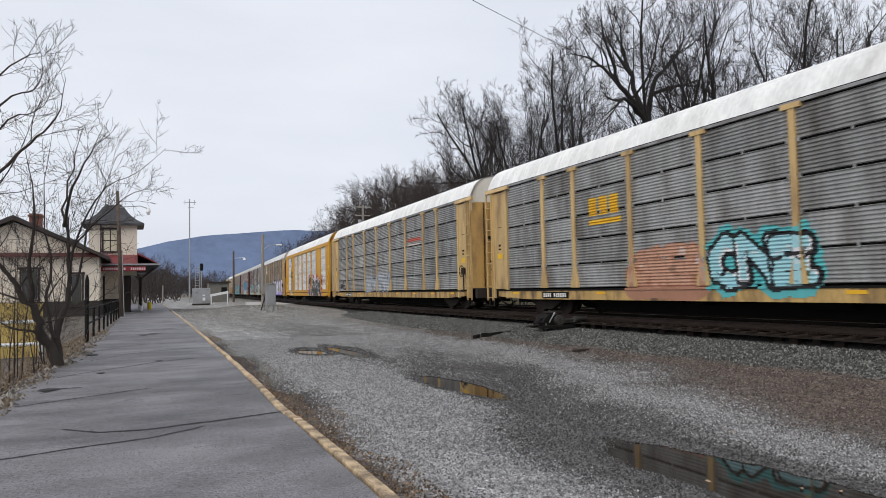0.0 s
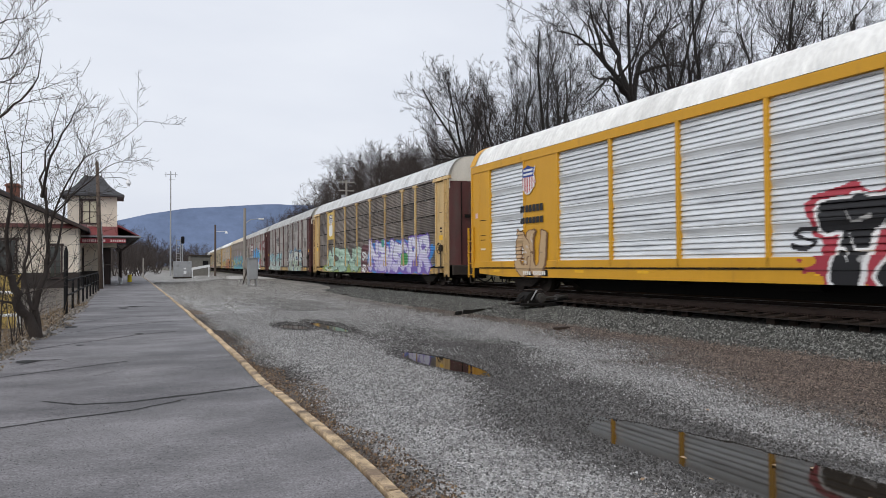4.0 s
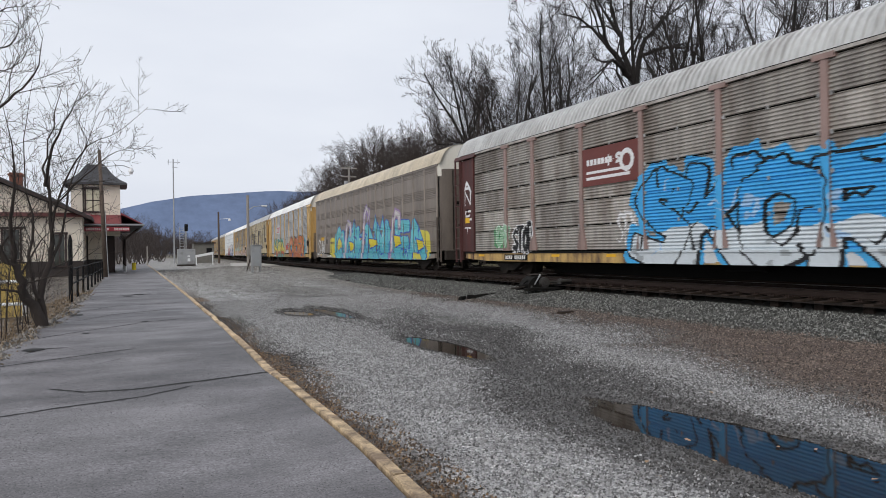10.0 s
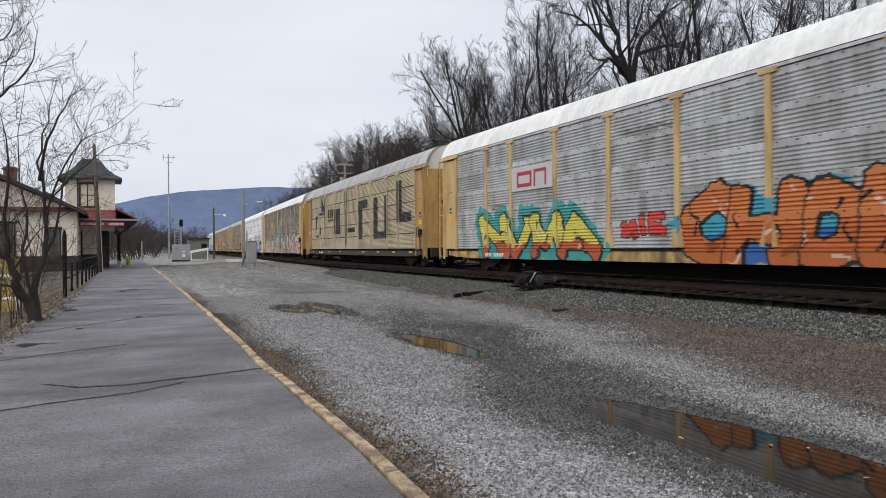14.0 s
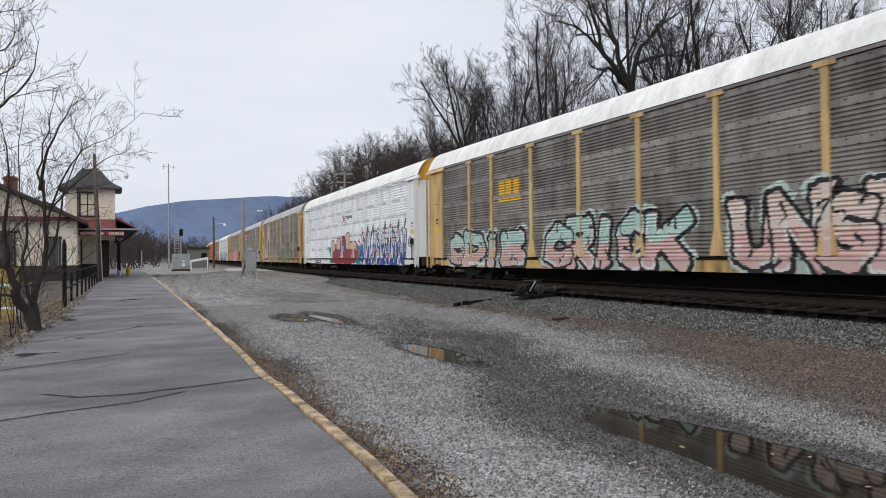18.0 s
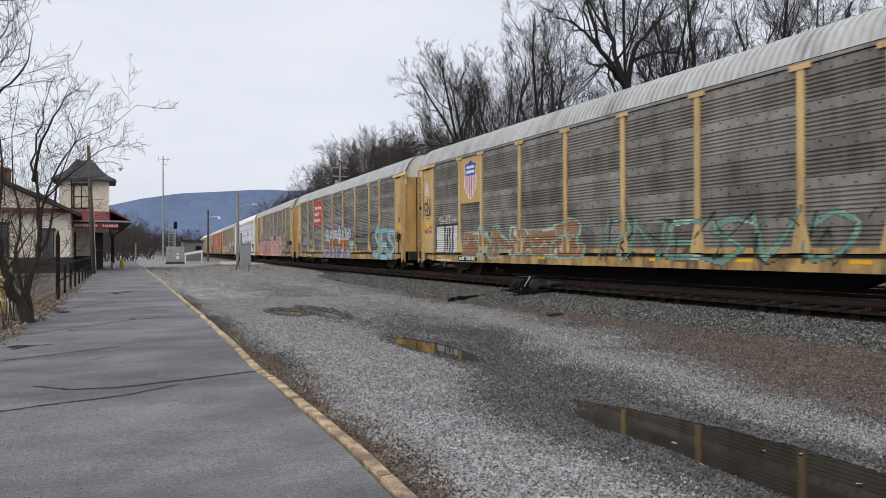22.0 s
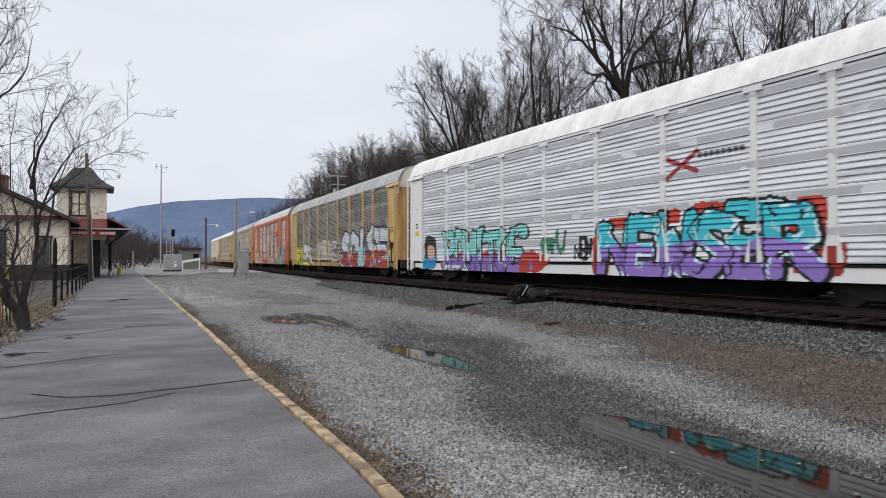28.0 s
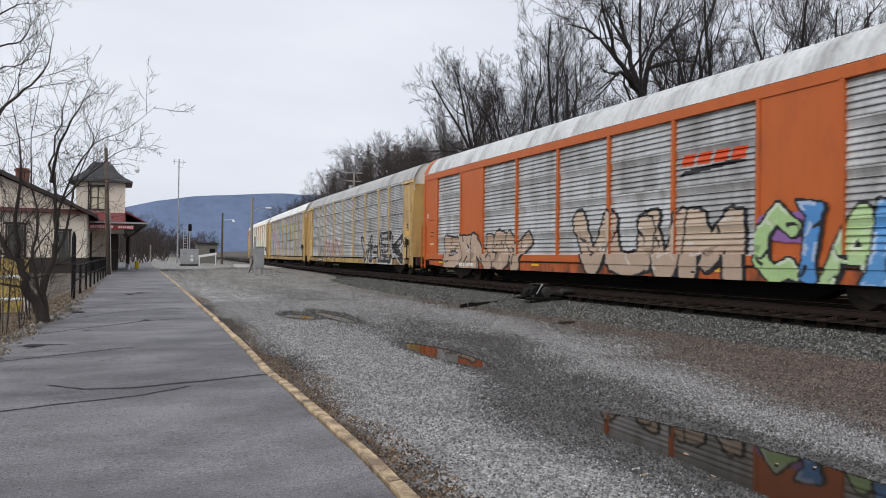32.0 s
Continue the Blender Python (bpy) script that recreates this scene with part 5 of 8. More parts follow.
    return car

BASE = dict(post=YELLOW, sheet=GALV, sill=OCHRE_SILL, ledge=BLACKISH, roof=ROOF_WHITE, end=OCHRE, cap=CREAMCAP, dark=BLACKISH)


def livery(**k):
    c = dict(BASE)
    c.update(k)
    return c


WAGONS = [
    (livery(pitch=0.088, seam=0.022), "grey ribbed car-carrier wagon with yellow posts, white roof and sprayed letters"),
    (livery(pitch=0.088, seam=0.022), "grey ribbed car-carrier wagon with yellow posts and red strip emblem"),
    (livery(kind="frame", strips=4, flat=0.25, seam=0.003, pitch=0.15, deep=0.05, under=0.08, lean=0.05, post=BRIGHT, sheet=SILVER_SHEET, sill=BRIGHT, end=GALV_LIGHT, cap=BRIGHT), "bright yellow and silver car-carrier wagon with black sprayed letters"),
    (livery(sheet=GALV_UMBER, seam=0.016, pitch=0.084, roof=ROOF_PALE, end=OXIDE, cap=CREAMCAP), "brown-weathered car-carrier wagon with yellow posts and purple, white and green letters"),
    (livery(sheet=GALV_BROWN, flat=0.27, seam=0.003, post=OXIDE, bay=OXIDE_BAY, ladder=OXIDE, roof=ROOF_GREY, end=OXIDE_BAY, cap=CREAMCAP), "weathered car-carrier wagon with dark red posts and pale green letters"),
    (livery(sheet=GALV_BROWN, seam=0.016, post=PINKISH, bay=OXIDE_BAY, ladder=OXIDE, roof=ROOF_GREY, end=OXIDE_BAY, cap=CREAMCAP), "brown ribbed car-carrier wagon with rose posts and large blue letters"),
    (livery(kind="smooth", pitch=0.16, sheet=TAUPE_SHEET, post=TAUPE, sill=TAUPE, end=TAUPE_DARK, cap=CREAMCAP, ladder=TAUPE_DARK, roof=ROOF_BUFF, flat=0.5, seam=0.0), "taupe car-carrier wagon with a buff roof and turquoise and yellow letters"),
    (livery(sheet=GALV_LIGHT, flat=0.2, seam=0.003), "light grey car-carrier wagon with yellow posts and orange letters"),
    (livery(sheet=CREAM_SHEET, post=CREAM_SHEET, bay=TAN_BAY, ladder=OCHRE, pitch=0.064, seam=0.016, deep=0.026, sill=DARKSILL, roof=ROOF_GREY, end=OCHRE), "cream car-carrier wagon with large dark block letters and dark sill"),
    (livery(sheet=GALV_DARK, end=OCHRE, flat=0.2, seam=0.003), "smoke-grey car-carrier wagon with yellow posts and pink and mint letters"),
    (livery(sheet=WHITE_SHEET, post=WHITE, sill=WHITE, end=WHITE, cap=BRIGHT, pitch=0.142, deep=0.05, under=0.08, lean=0.008, flat=0.27, seam=0.004), "white car-carrier wagon with yellow end hood and red letters"),
    (livery(sheet=GALV_DARK, roof=ROOF_GREY, flat=0.27, seam=0.003, kick=True), "weathered grey car-carrier wagon with yellow posts and a shield emblem"),
    (livery(sheet=GALV_DARK, roof=ROOF_GREY, flat=0.27, seam=0.003, kick=True), "smoke-grey car-carrier wagon with yellow posts and a red square sign"),
    (livery(sheet=GALV_DARK, roof=ROOF_GREY, flat=0.27, seam=0.003, kick=True), "smoke-grey car-carrier wagon with yellow posts and pink letters"),
    (livery(sheet=SILVER_SHEET, post=WHITE, sill=WHITE, end=WHITE, cap=BRIGHT, pitch=0.142, deep=0.05, under=0.08, lean=0.008, flat=0.27, seam=0.004), "silver-white car-carrier wagon with turquoise and purple letters"),
    (livery(sheet=GALV_DARK, roof=ROOF_GREY, flat=0.27, seam=0.003, kick=True), "weathered grey car-carrier wagon with yellow posts and red and white letters"),
    (livery(kind="frame", strips=4, flat=0.22, seam=0.003, pitch=0.15, deep=0.055, under=0.10, lean=0.05, post=ORANGE, sheet=GALV_LIGHT, sill=ORANGE_SILL, end=GALV_LIGHT, cap=WHITE, roof=ROOF_PALE), "orange and silver car-carrier wagon with tan letters outlined in black"),
    (livery(sheet=GALV_LIGHT, roof=ROOF_GREY), "light grey car-carrier wagon with yellow posts and black letters"),
    (livery(sheet=GALV_LIGHT, roof=ROOF_WHITE), "light grey car-carrier wagon with yellow posts and faint letters"),
    (livery(sheet=WHITE_SHEET, roof=ROOF_WHITE), "pale car-carrier wagon with yellow ends, last of the train"),
]
# how far each wagon's middle lies off an even spacing
SLACK = {2: -0.3, 3: 0.15, 4: -0.1, 5: -0.1, 9: 0.3, 10: -0.13, 11: -0.25, 14: 0.1, 16: 0.3}
cars = [make_car(i, c, label) for i, (c, label) in enumerate(WAGONS)]


def ride(i, t):
    """Pose of wagon i at t seconds: its two bogies stay on the track."""
    s = head_at(t) + CAR * i + CAR / 2 + SLACK.get(i, 0.0)
    a, b = track_at(s - 9.9), track_at(s + 9.9)
    return pose((a[0] + b[0]) / 2, (a[1] + b[1]) / 2, 0, 0, 0, -math.degrees(math.atan2(b[0] - a[0], b[1] - a[1])))


def motions():
    for i, car in enumerate(cars):
        walk(car, [(t, ride(i, t)) for t in range(0, 33)])


# ---- the ground ----
def sstep(a, b, x):
    t = np.clip((x - a) / (b - a), 0, 1)
    return t * t * (3 - 2 * t)


def curb_x(y):
    return np.interp(np.asarray(y, dtype=float), [-20, 4.1, 5.5, 8.9, 9.7, 13.2, 21, 37.7, 60, 130], [1.2, 1.80, 1.875, 1.945, 1.95, 2.12, 2.37, 2.88, 3.45, 5.2])


def left_x(y):
    return np.interp(y, [-20, 8, 13, 16, 22, 47, 88, 130], [-1.75, -1.72, -1.6, -1.4, -1.0, -0.6, 0.0, 0.6])


PUDDLES = (((4.78, 3.8), (0.55, 2.8), 0.07), ((5.2, 11.3), (0.36, 1.7), 0.065), ((4.62, 19.4), (0.4, 1.0), 0.05), ((5.45, 19.0), (0.3, 1.9), 0.055))
WATER = -0.81


def rough(x, y, f, seed):
    """Smooth irregular heights between about -1 and 1."""
    r = np.random.RandomState(seed)
    z = np.zeros_like(x)
    for k in range(7):
        a = r.rand() * 6.283
        q = f * (1 + k * 0.45)
        z += np.sin(q * (x * math.cos(a) + y * math.sin(a)) + r.rand() * 6.28 + 1.3 * np.sin(0.7 * q * (y * math.cos(a) - x * math.sin(a)) + r.rand() * 6)) / (1 + 0.45 * k)
    return z / 3.2


TRACK_YS = np.array([track_at(s)[1] for s in range(0, 600, 4)])
TRACK_XS = np.array([track_at(s)[0] for s in range(0, 600, 4)])


def track_x_of(y):
    return np.where(y < 0, TRACK_X, np.interp(y, TRACK_YS, TRACK_XS))


def ground_z(x, y):
    x, y = np.asarray(x, dtype=float), np.asarray(y, dtype=float)
    d = x - track_x_of(y)
    z = np.full(x.shape, -0.785)
    z += 0.28 * sstep(28, 60, y) * sstep(4, 8, x - curb_x(y)) * sstep(400, 200, y)
    z += 0.10 * sstep(-5.5, -3.0, d) * sstep(30, 10, y)
    near = np.exp(-((y - 8) / 25) ** 2)
    z += 0.014 * rough(x, y, 1.7, 1) * near + 0.009 * rough(x, y, 6.0, 2) * near
    for (px, py), (rx, ry), deep in PUDDLES:
        e = ((x - px) / rx) ** 2 + ((y - py) / ry) ** 2 + 0.22 * rough(x, y, 3.1, 3)
        z -= deep * sstep(1.5, 0.35, e)
    # beyond the track: verge, then the wooded bank
    z += 0.15 * sstep(7, 9, d)
    z += 2.6 * sstep(9, 26, d) + 7 * sstep(22, 90, d)
    z += 0.25 * rough(x, y, 0.35, 5) * sstep(8, 16, d)
    # left of the platform: bank down to the yard
    l = x - left_x(y)
    drop = sstep(0.0, -2.6, l) * sstep(60, 52, y)
    z = np.where(l < 0.3, -0.74 - 0.62 * drop + 0.04 * rough(x, y, 2.3, 6) * sstep(0.1, -0.8, l) * sstep(-9, -4, l), z)
    return z


def lines(*spans):
    out = []
    for a, b, step in spans:
        out += list(np.arange(a, b - 1e-6, step))
    return np.array(out + [spans[-1][1]])


def sheet(xs, ys, zf):
    X, Y = np.meshgrid(xs, ys)
    Z = zf(X, Y)
    n = len(xs)
    v = np.stack([X, Y, Z], -1).reshape(-1, 3)
    i, j = np.meshgrid(np.arange(len(ys) - 1), np.arange(n - 1), indexing='ij')
    a = (i * n + j).ravel()
    return v, np.stack([a, a + 1, a + n + 1, a + n], -1)


def ramp_node(nt, src, stops):
    r = nt.nodes.new("ShaderNodeValToRGB")
    e = r.color_ramp.elements
    while len(e) < len(stops):
        e.new(0.5)
    for q, (p, c) in zip(e, stops):
        q.position, q.color = p, (*c, 1)
    nt.links.new(src, r.inputs["Fac"])
    return r.outputs["Color"]


def ground_material():
    m = bpy.data.materials.new("gravel_yard")
    m.use_nodes = True
    nt = m.node_tree
    n, l = nt.nodes, nt.links
    b = n["Principled BSDF"]
    geo = n.new("ShaderNodeNewGeometry")
    sep = n.new("ShaderNodeSeparateXYZ")
    l.new(geo.outputs["Position"], sep.inputs[0])

    def nz(scale, detail=4, rgh=0.6):
        t = n.new("ShaderNodeTexNoise")
        t.inputs["Scale"].default_value, t.inputs["Detail"].default_value, t.inputs["Roughness"].default_value = scale, detail, rgh
        l.new(geo.outputs["Position"], t.inputs["Vector"])
        return t.outputs["Fac"]

    def op(kind, a, bb, clamp=False):
        t = n.new("ShaderNodeMath")
        t.operation, t.use_clamp = kind, clamp
        for i, v in enumerate((a, bb)):
            if isinstance(v, (int, float)):
                t.inputs[i].default_value = v
            else:
                l.new(v, t.inputs[i])
        return t.outputs[0]

    def mixc(fac, a, bb, blend='MIX'):
        t = n.new("ShaderNodeMix")
        t.data_type, t.blend_type = 'RGBA', blend
        for s, v in (("Factor", fac), ("A", a), ("B", bb)):
            if isinstance(v, tuple):
                t.inputs[s].default_value = (*v, 1)
            elif isinstance(v, float):
                t.inputs[s].default_value = v
            else:
                l.new(v, t.inputs[s])
        return t.outputs["Result"]

    # zones across the yard: pale gravel, damp rut, pale rut, brown fines, ballast foot, verge
    wob = op('MULTIPLY', op('SUBTRACT', nz(0.45, 3), 0.5), 1.6)
    wob = op('ADD', wob, op('MULTIPLY', op('SUBTRACT', nz(2.2, 3), 0.5), 0.8))
    side = op('MINIMUM', op('MAXIMUM', op('SUBTRACT', sep.outputs["X"], 4.9), 0.0), 5.0)
    ahead = op('MINIMUM', op('MAXIMUM', sep.outputs["Y"], 0.0), 16.0)
    fan = op('MULTIPLY', side, op('SUBTRACT', 1.0, op('DIVIDE', 1.0, op('ADD', op('MULTIPLY', ahead, 0.12), 1.0))))
    lat = op('DIVIDE', op('ADD', op('SUBTRACT', op('SUBTRACT', sep.outputs["X"], fan), op('MULTIPLY', sep.outputs["Y"], 0.012)), wob), 40.0)
    bend = op('MULTIPLY', op('MULTIPLY', op('SUBTRACT', sep.outputs["Y"], 7.0), 0.25, True), 0.42 / 40)
    lat = op('SUBTRACT', lat, bend)
    pale, damp, brown, dark = (0.31, 0.31, 0.312), (0.105, 0.103, 0.103), (0.118, 0.087, 0.070), (0.115, 0.107, 0.10)
    grass = (0.095, 0.085, 0.042)
    stops = [(0.0, (0.12, 0.10, 0.085)), (1.6 / 40, (0.12, 0.095, 0.075)), (2.02 / 40, (0.10, 0.085, 0.072)), (2.4 / 40, pale), (3.2 / 40, pale), (3.65 / 40, damp), (5.2 / 40, damp), (5.5 / 40, (0.24, 0.24, 0.24)),
             (5.95 / 40, (0.20, 0.20, 0.20)), (6.25 / 40, dark), (6.9 / 40, brown), (10.0 / 40, brown), (11.0 / 40, (0.085, 0.082, 0.078)), (15.6 / 40, (0.10, 0.092, 0.08)), (17.0 / 40, grass), (25.0 / 40, (0.14, 0.115, 0.07)), (1.0, (0.10, 0.08, 0.055))]
    near_c = ramp_node(nt, lat, stops)
    mid = [q for q in stops if not 3.1 / 40 < q[0] < 5.4 / 40]
    at = next(i for i, q in enumerate(mid) if q[0] > 3 / 40)
    mid[at:at] = [(4.25 / 40, (0.27, 0.27, 0.272)), (4.6 / 40, damp), (5.2 / 40, damp)]
    mid_f = n.new("ShaderNodeMapRange")
    mid_f.inputs["From Min"].default_value, mid_f.inputs["From Max"].default_value = 6.5, 9.5
    l.new(sep.outputs["Y"], mid_f.inputs["Value"])
    near_c = mixc(mid_f.outputs["Result"], near_c, ramp_node(nt, lat, mid))
    # far off the ruts blur into one grey-brown
    far_f = n.new("ShaderNodeMapRange")
    far_f.inputs["From Min"].default_value, far_f.inputs["From Max"].default_value = 22, 48
    l.new(sep.outputs["Y"], far_f.inputs["Value"])
    far_c = ramp_node(nt, lat, [(0.0, (0.11, 0.095, 0.08)), (2.2 / 40, (0.30, 0.295, 0.285)), (5.0 / 40, (0.27, 0.265, 0.25)), (9.5 / 40, (0.21, 0.195, 0.175)), (14.0 / 40, (0.13, 0.12, 0.105)), (18.0 / 40, grass), (1.0, (0.065, 0.05, 0.037))])
    col = mixc(far_f.outputs["Result"], near_c, far_c)
    # puddled hollows are darkest where water stands
    vor = n.new("ShaderNodeTexVoronoi")
    vor.inputs["Scale"].default_value = 38
    l.new(geo.outputs["Position"], vor.inputs["Vector"])
    vor2 = n.new("ShaderNodeTexVoronoi")
    vor2.inputs["Scale"].default_value = 85
    l.new(geo.outputs["Position"], vor2.inputs["Vector"])
    bw = n.new("ShaderNodeRGBToBW")
    l.new(vor.outputs["Color"], bw.inputs[0])
    bw2 = n.new("ShaderNodeRGBToBW")
    l.new(vor2.outputs["Color"], bw2.inputs[0])
    f = op('POWER', op('ADD', op('MULTIPLY', bw.outputs[0], 1.0), op('MULTIPLY', bw2.outputs[0], 1.0)), 1.7)
    f = op('MULTIPLY', f, op('ADD', op('MULTIPLY', nz(0.8, 5), 1.1), 0.55))
    f = op('MULTIPLY', f, op('ADD', op('MULTIPLY', nz(5.0, 5, 0.7), 1.4), 0.36))
    f = op('MULTIPLY', f, op('ADD', op('MULTIPLY', nz(1.6, 6, 0.75), 1.4), 0.3))
    vor3 = n.new("ShaderNodeTexVoronoi")
    vor3.inputs["Scale"].default_value = 14
    l.new(geo.outputs["Position"], vor3.inputs["Vector"])
    bw3 = n.new("ShaderNodeRGBToBW")
    l.new(vor3.outputs["Color"], bw3.inputs[0])
    f = op('MULTIPLY', f, op('ADD', op('MULTIPLY', bw3.outputs[0], 0.7), 0.7))
    mp = n.new("ShaderNodeMapping")
    mp.inputs["Scale"].default_value = (2.6, 0.22, 1.0)
    mp.inputs["Rotation"].default_value = (0, 0, 0.03)
    l.new(geo.outputs["Position"], mp.inputs["Vector"])
    streak = n.new("ShaderNodeTexNoise")
    streak.inputs["Scale"].default_value, streak.inputs["Detail"].default_value, streak.inputs["Roughness"].default_value = 1.0, 5, 0.65
    l.new(mp.outputs["Vector"], streak.inputs["Vector"])
    f = op('MULTIPLY', f, op('ADD', op('MULTIPLY', streak.outputs["Fac"], 1.8), 0.1))
    f = op('ADD', op('MULTIPLY', f, 0.66), 0.13)
    sc = n.new("ShaderNodeVectorMath")
    sc.operation = 'SCALE'
    l.new(col, sc.inputs[0])
    l.new(f, sc.inputs["Scale"])
    l.new(sc.outputs[0], b.inputs["Base Color"])
    b.inputs["Roughness"].default_value = 0.8
    bp = n.new("ShaderNodeBump")
    bp.inputs["Strength"].default_value, bp.inputs["Distance"].default_value = 0.9, 0.02
    l.new(op('ADD', vor.outputs["Distance"], op('MULTIPLY', vor2.outputs["Distance"], 0.6)), bp.inputs["Height"])
    l.new(bp.outputs["Normal"], b.inputs["Normal"])
    return m


GRAVEL = ground_material()
gx = lines((-3500, -400, 620), (-400, -60, 68), (-60, -10, 5), (-10, -2.4, 0.4), (-2.4, 1.6, 0.25), (1.6, 7.0, 0.12), (7.0, 12.0, 0.4), (12, 44, 2), (44, 144, 10), (144, 600, 76), (600, 3600, 600))
gy = lines((-3500, -300, 640), (-300, -20, 40), (-20, 1.0, 1.5), (1.0, 8.0, 0.14), (8.0, 24.0, 0.25), (24, 70, 2), (70, 300, 10), (300, 900, 60), (900, 4200, 660))
gv, gf = sheet(gx, gy, ground_z)
ground = tagged(new("ground", mesh_of("ground", gv, gf, GRAVEL, True)), "grey gravel yard with damp ruts, brown fines and a grassy bank", "ground", kind="structure")

# puddles: flat dark water in the hollows
WATERM = bpy.data.materials.new("puddle_water")
WATERM.use_nodes = True
_b = WATERM.node_tree.nodes["Principled BSDF"]
_b.inputs["Base Color"].default_value, _b.inputs["Roughness"].default_value, _b.inputs["IOR"].default_value = (0.020, 0.016, 0.012, 1), 0.03, 1.21
for (px_, py_), (rx_, ry_), _deep in PUDDLES:
    n_ = 40
    ring = [(px_ + rx_ * 1.25 * math.cos(2 * math.pi * k / n_), py_ + ry_ * 1.25 * math.sin(2 * math.pi * k / n_), WATER) for k in range(n_)]
    tagged(new("puddle", mesh_of("puddle", ring, [tuple(range(n_))], WATERM)), "still brown puddle lying in a gravel rut", "puddle", kind="structure")

# ---- platform of patched asphalt with a pale kerb ----
ASPHALT = mat("worn_asphalt", (0.158, 0.152, 0.160), 0.6, var=0.55, scale=1.3, fine=30, bump=0.5, dist=0.008, dirt=(0.066, 0.063, 0.068), dirt_at=(0.40, 0.62), dirt_scale=0.75, stretch=(0.6, 1.0, 1), spec=0.5, grain=60)
CRACK = mat("tar_crack", (0.012, 0.012, 0.012), 0.8, var=0.3)
KERB = mat("worn_cream_kerb", (0.53, 0.40, 0.25), 0.8, var=0.8, scale=5, fine=60, bump=0.6, dist=0.01, dirt=(0.20, 0.145, 0.10), dirt_at=(0.45, 0.62), dirt_scale=3.5, rand=0.3)
py_lines = lines((-14, 2, 1.0), (2, 26, 0.25), (26, 128, 2))
rows_p = []
for y_ in py_lines:
    a_, b_ = float(left_x(y_)), float(curb_x(y_)) - 0.122
    a_ += 0.10 * math.sin(y_ * 2.1) + 0.06 * math.sin(y_ * 5.3 + 1)
    rows_p.append([(a_ + (b_ - a_) * k / 12, y_) for k in range(13)])
pv = [(x, y, PLATFORM + 0.008 * math.sin(x * 1.7 + y * 0.6) + 0.006 * math.sin(y * 1.9 - x)) for r in rows_p for x, y in r]
n_ = 13
pf = [(i * n_ + j, i * n_ + j + 1, (i + 1) * n_ + j + 1, (i + 1) * n_ + j) for i in range(len(py_lines) - 1) for j in range(12)]
o_ = len(pv)
pv += [(x, y, z - 0.35) for x, y, z in pv]
ny_ = len(py_lines)
for i in range(ny_ - 1):
    for j, flip in ((0, 1), (12, 0)):
        a_, b_ = i * n_ + j, (i + 1) * n_ + j
        pf.append((a_, b_, o_ + b_, o_ + a_) if flip else (a_, o_ + a_, o_ + b_, b_))
platform = tagged(new("platform", mesh_of("platform", pv, pf, ASPHALT, False)), "long worn asphalt station platform with tar cracks", "platform", kind="structure")

# kerb stones end to end along the edge
kr = random.Random(4)
y_ = -8.0
while y_ < 122:
    ln = kr.choice((1.2, 1.8, 2.4, 3.0)) if y_ < 60 else 6.0
    if abs(y_ + ln - 8.95) < 1.6:
        ln = 8.95 - y_
    y2 = y_ + ln
    b = Build()
    seg = 14
    prof = [(-0.11, -0.3), (-0.11, 0.012), (-0.098, 0.027), (-0.014, 0.024), (0.0, 0.008), (0.004, -0.3)]
    vv = []
    off = kr.uniform(-0.02, 0.02) + (0.03 if 5 < y2 < 9 else 0)
    for k in range(seg + 1):
        yy = y_ + 0.012 + (ln - 0.024) * k / seg
        for q, (dx, dz) in enumerate(prof):
            jx = kr.uniform(-0.004, 0.004) if dz > 0 else 0
            vv.append((float(curb_x(yy)) + dx + off + jx, yy, PLATFORM + dz + (kr.uniform(-0.005, 0.004) if dz > 0 else 0)))
    m_ = len(prof)
    b.add(vv, [(k * m_ + q, k * m_ + q + 1, (k + 1) * m_ + q + 1, (k + 1) * m_ + q) for k in range(seg) for q in range(m_ - 1)] + [tuple(range(m_)), tuple(range(seg * m_ + m_ - 1, seg * m_ - 1, -1))])
    part("kerb_stone", b.mesh("kerb_stone", KERB), platform)
    y_ = y2


def crack(pts, w=0.02, seed=0):
    """A tarred crack as a thin ragged ribbon on the asphalt."""
    k = random.Random(seed)
    line = []
    for (x0, y0), (x1, y1) in zip(pts[:-1], pts[1:]):
        m = max(2, int(math.hypot(x1 - x0, y1 - y0) / 0.06))
        for i in range(m):
            line.append((x0 + (x1 - x0) * i / m, y0 + (y1 - y0) * i / m))
    line.append(pts[-1])
    v, f = [], []
    jit = 0.0
    for i, (x, y) in enumerate(line):
        jit = 0.85 * jit + k.uniform(-0.012, 0.012)
        h = w * 1.35 * k.uniform(0.5, 1.15) * (0.25 if i in (0, len(line) - 1) else 1)
        z = PLATFORM + 0.008 * math.sin(x * 1.7 + y * 0.6) + 0.006 * math.sin(y * 1.9 - x) + 0.004
        v += [(x, y + jit - h, z), (x, y + jit + h, z)]
    f = [(2 * i, 2 * i + 2, 2 * i + 3, 2 * i + 1) for i in range(len(line) - 1)]
    part("crack", mesh_of("crack", v, f, CRACK), platform)


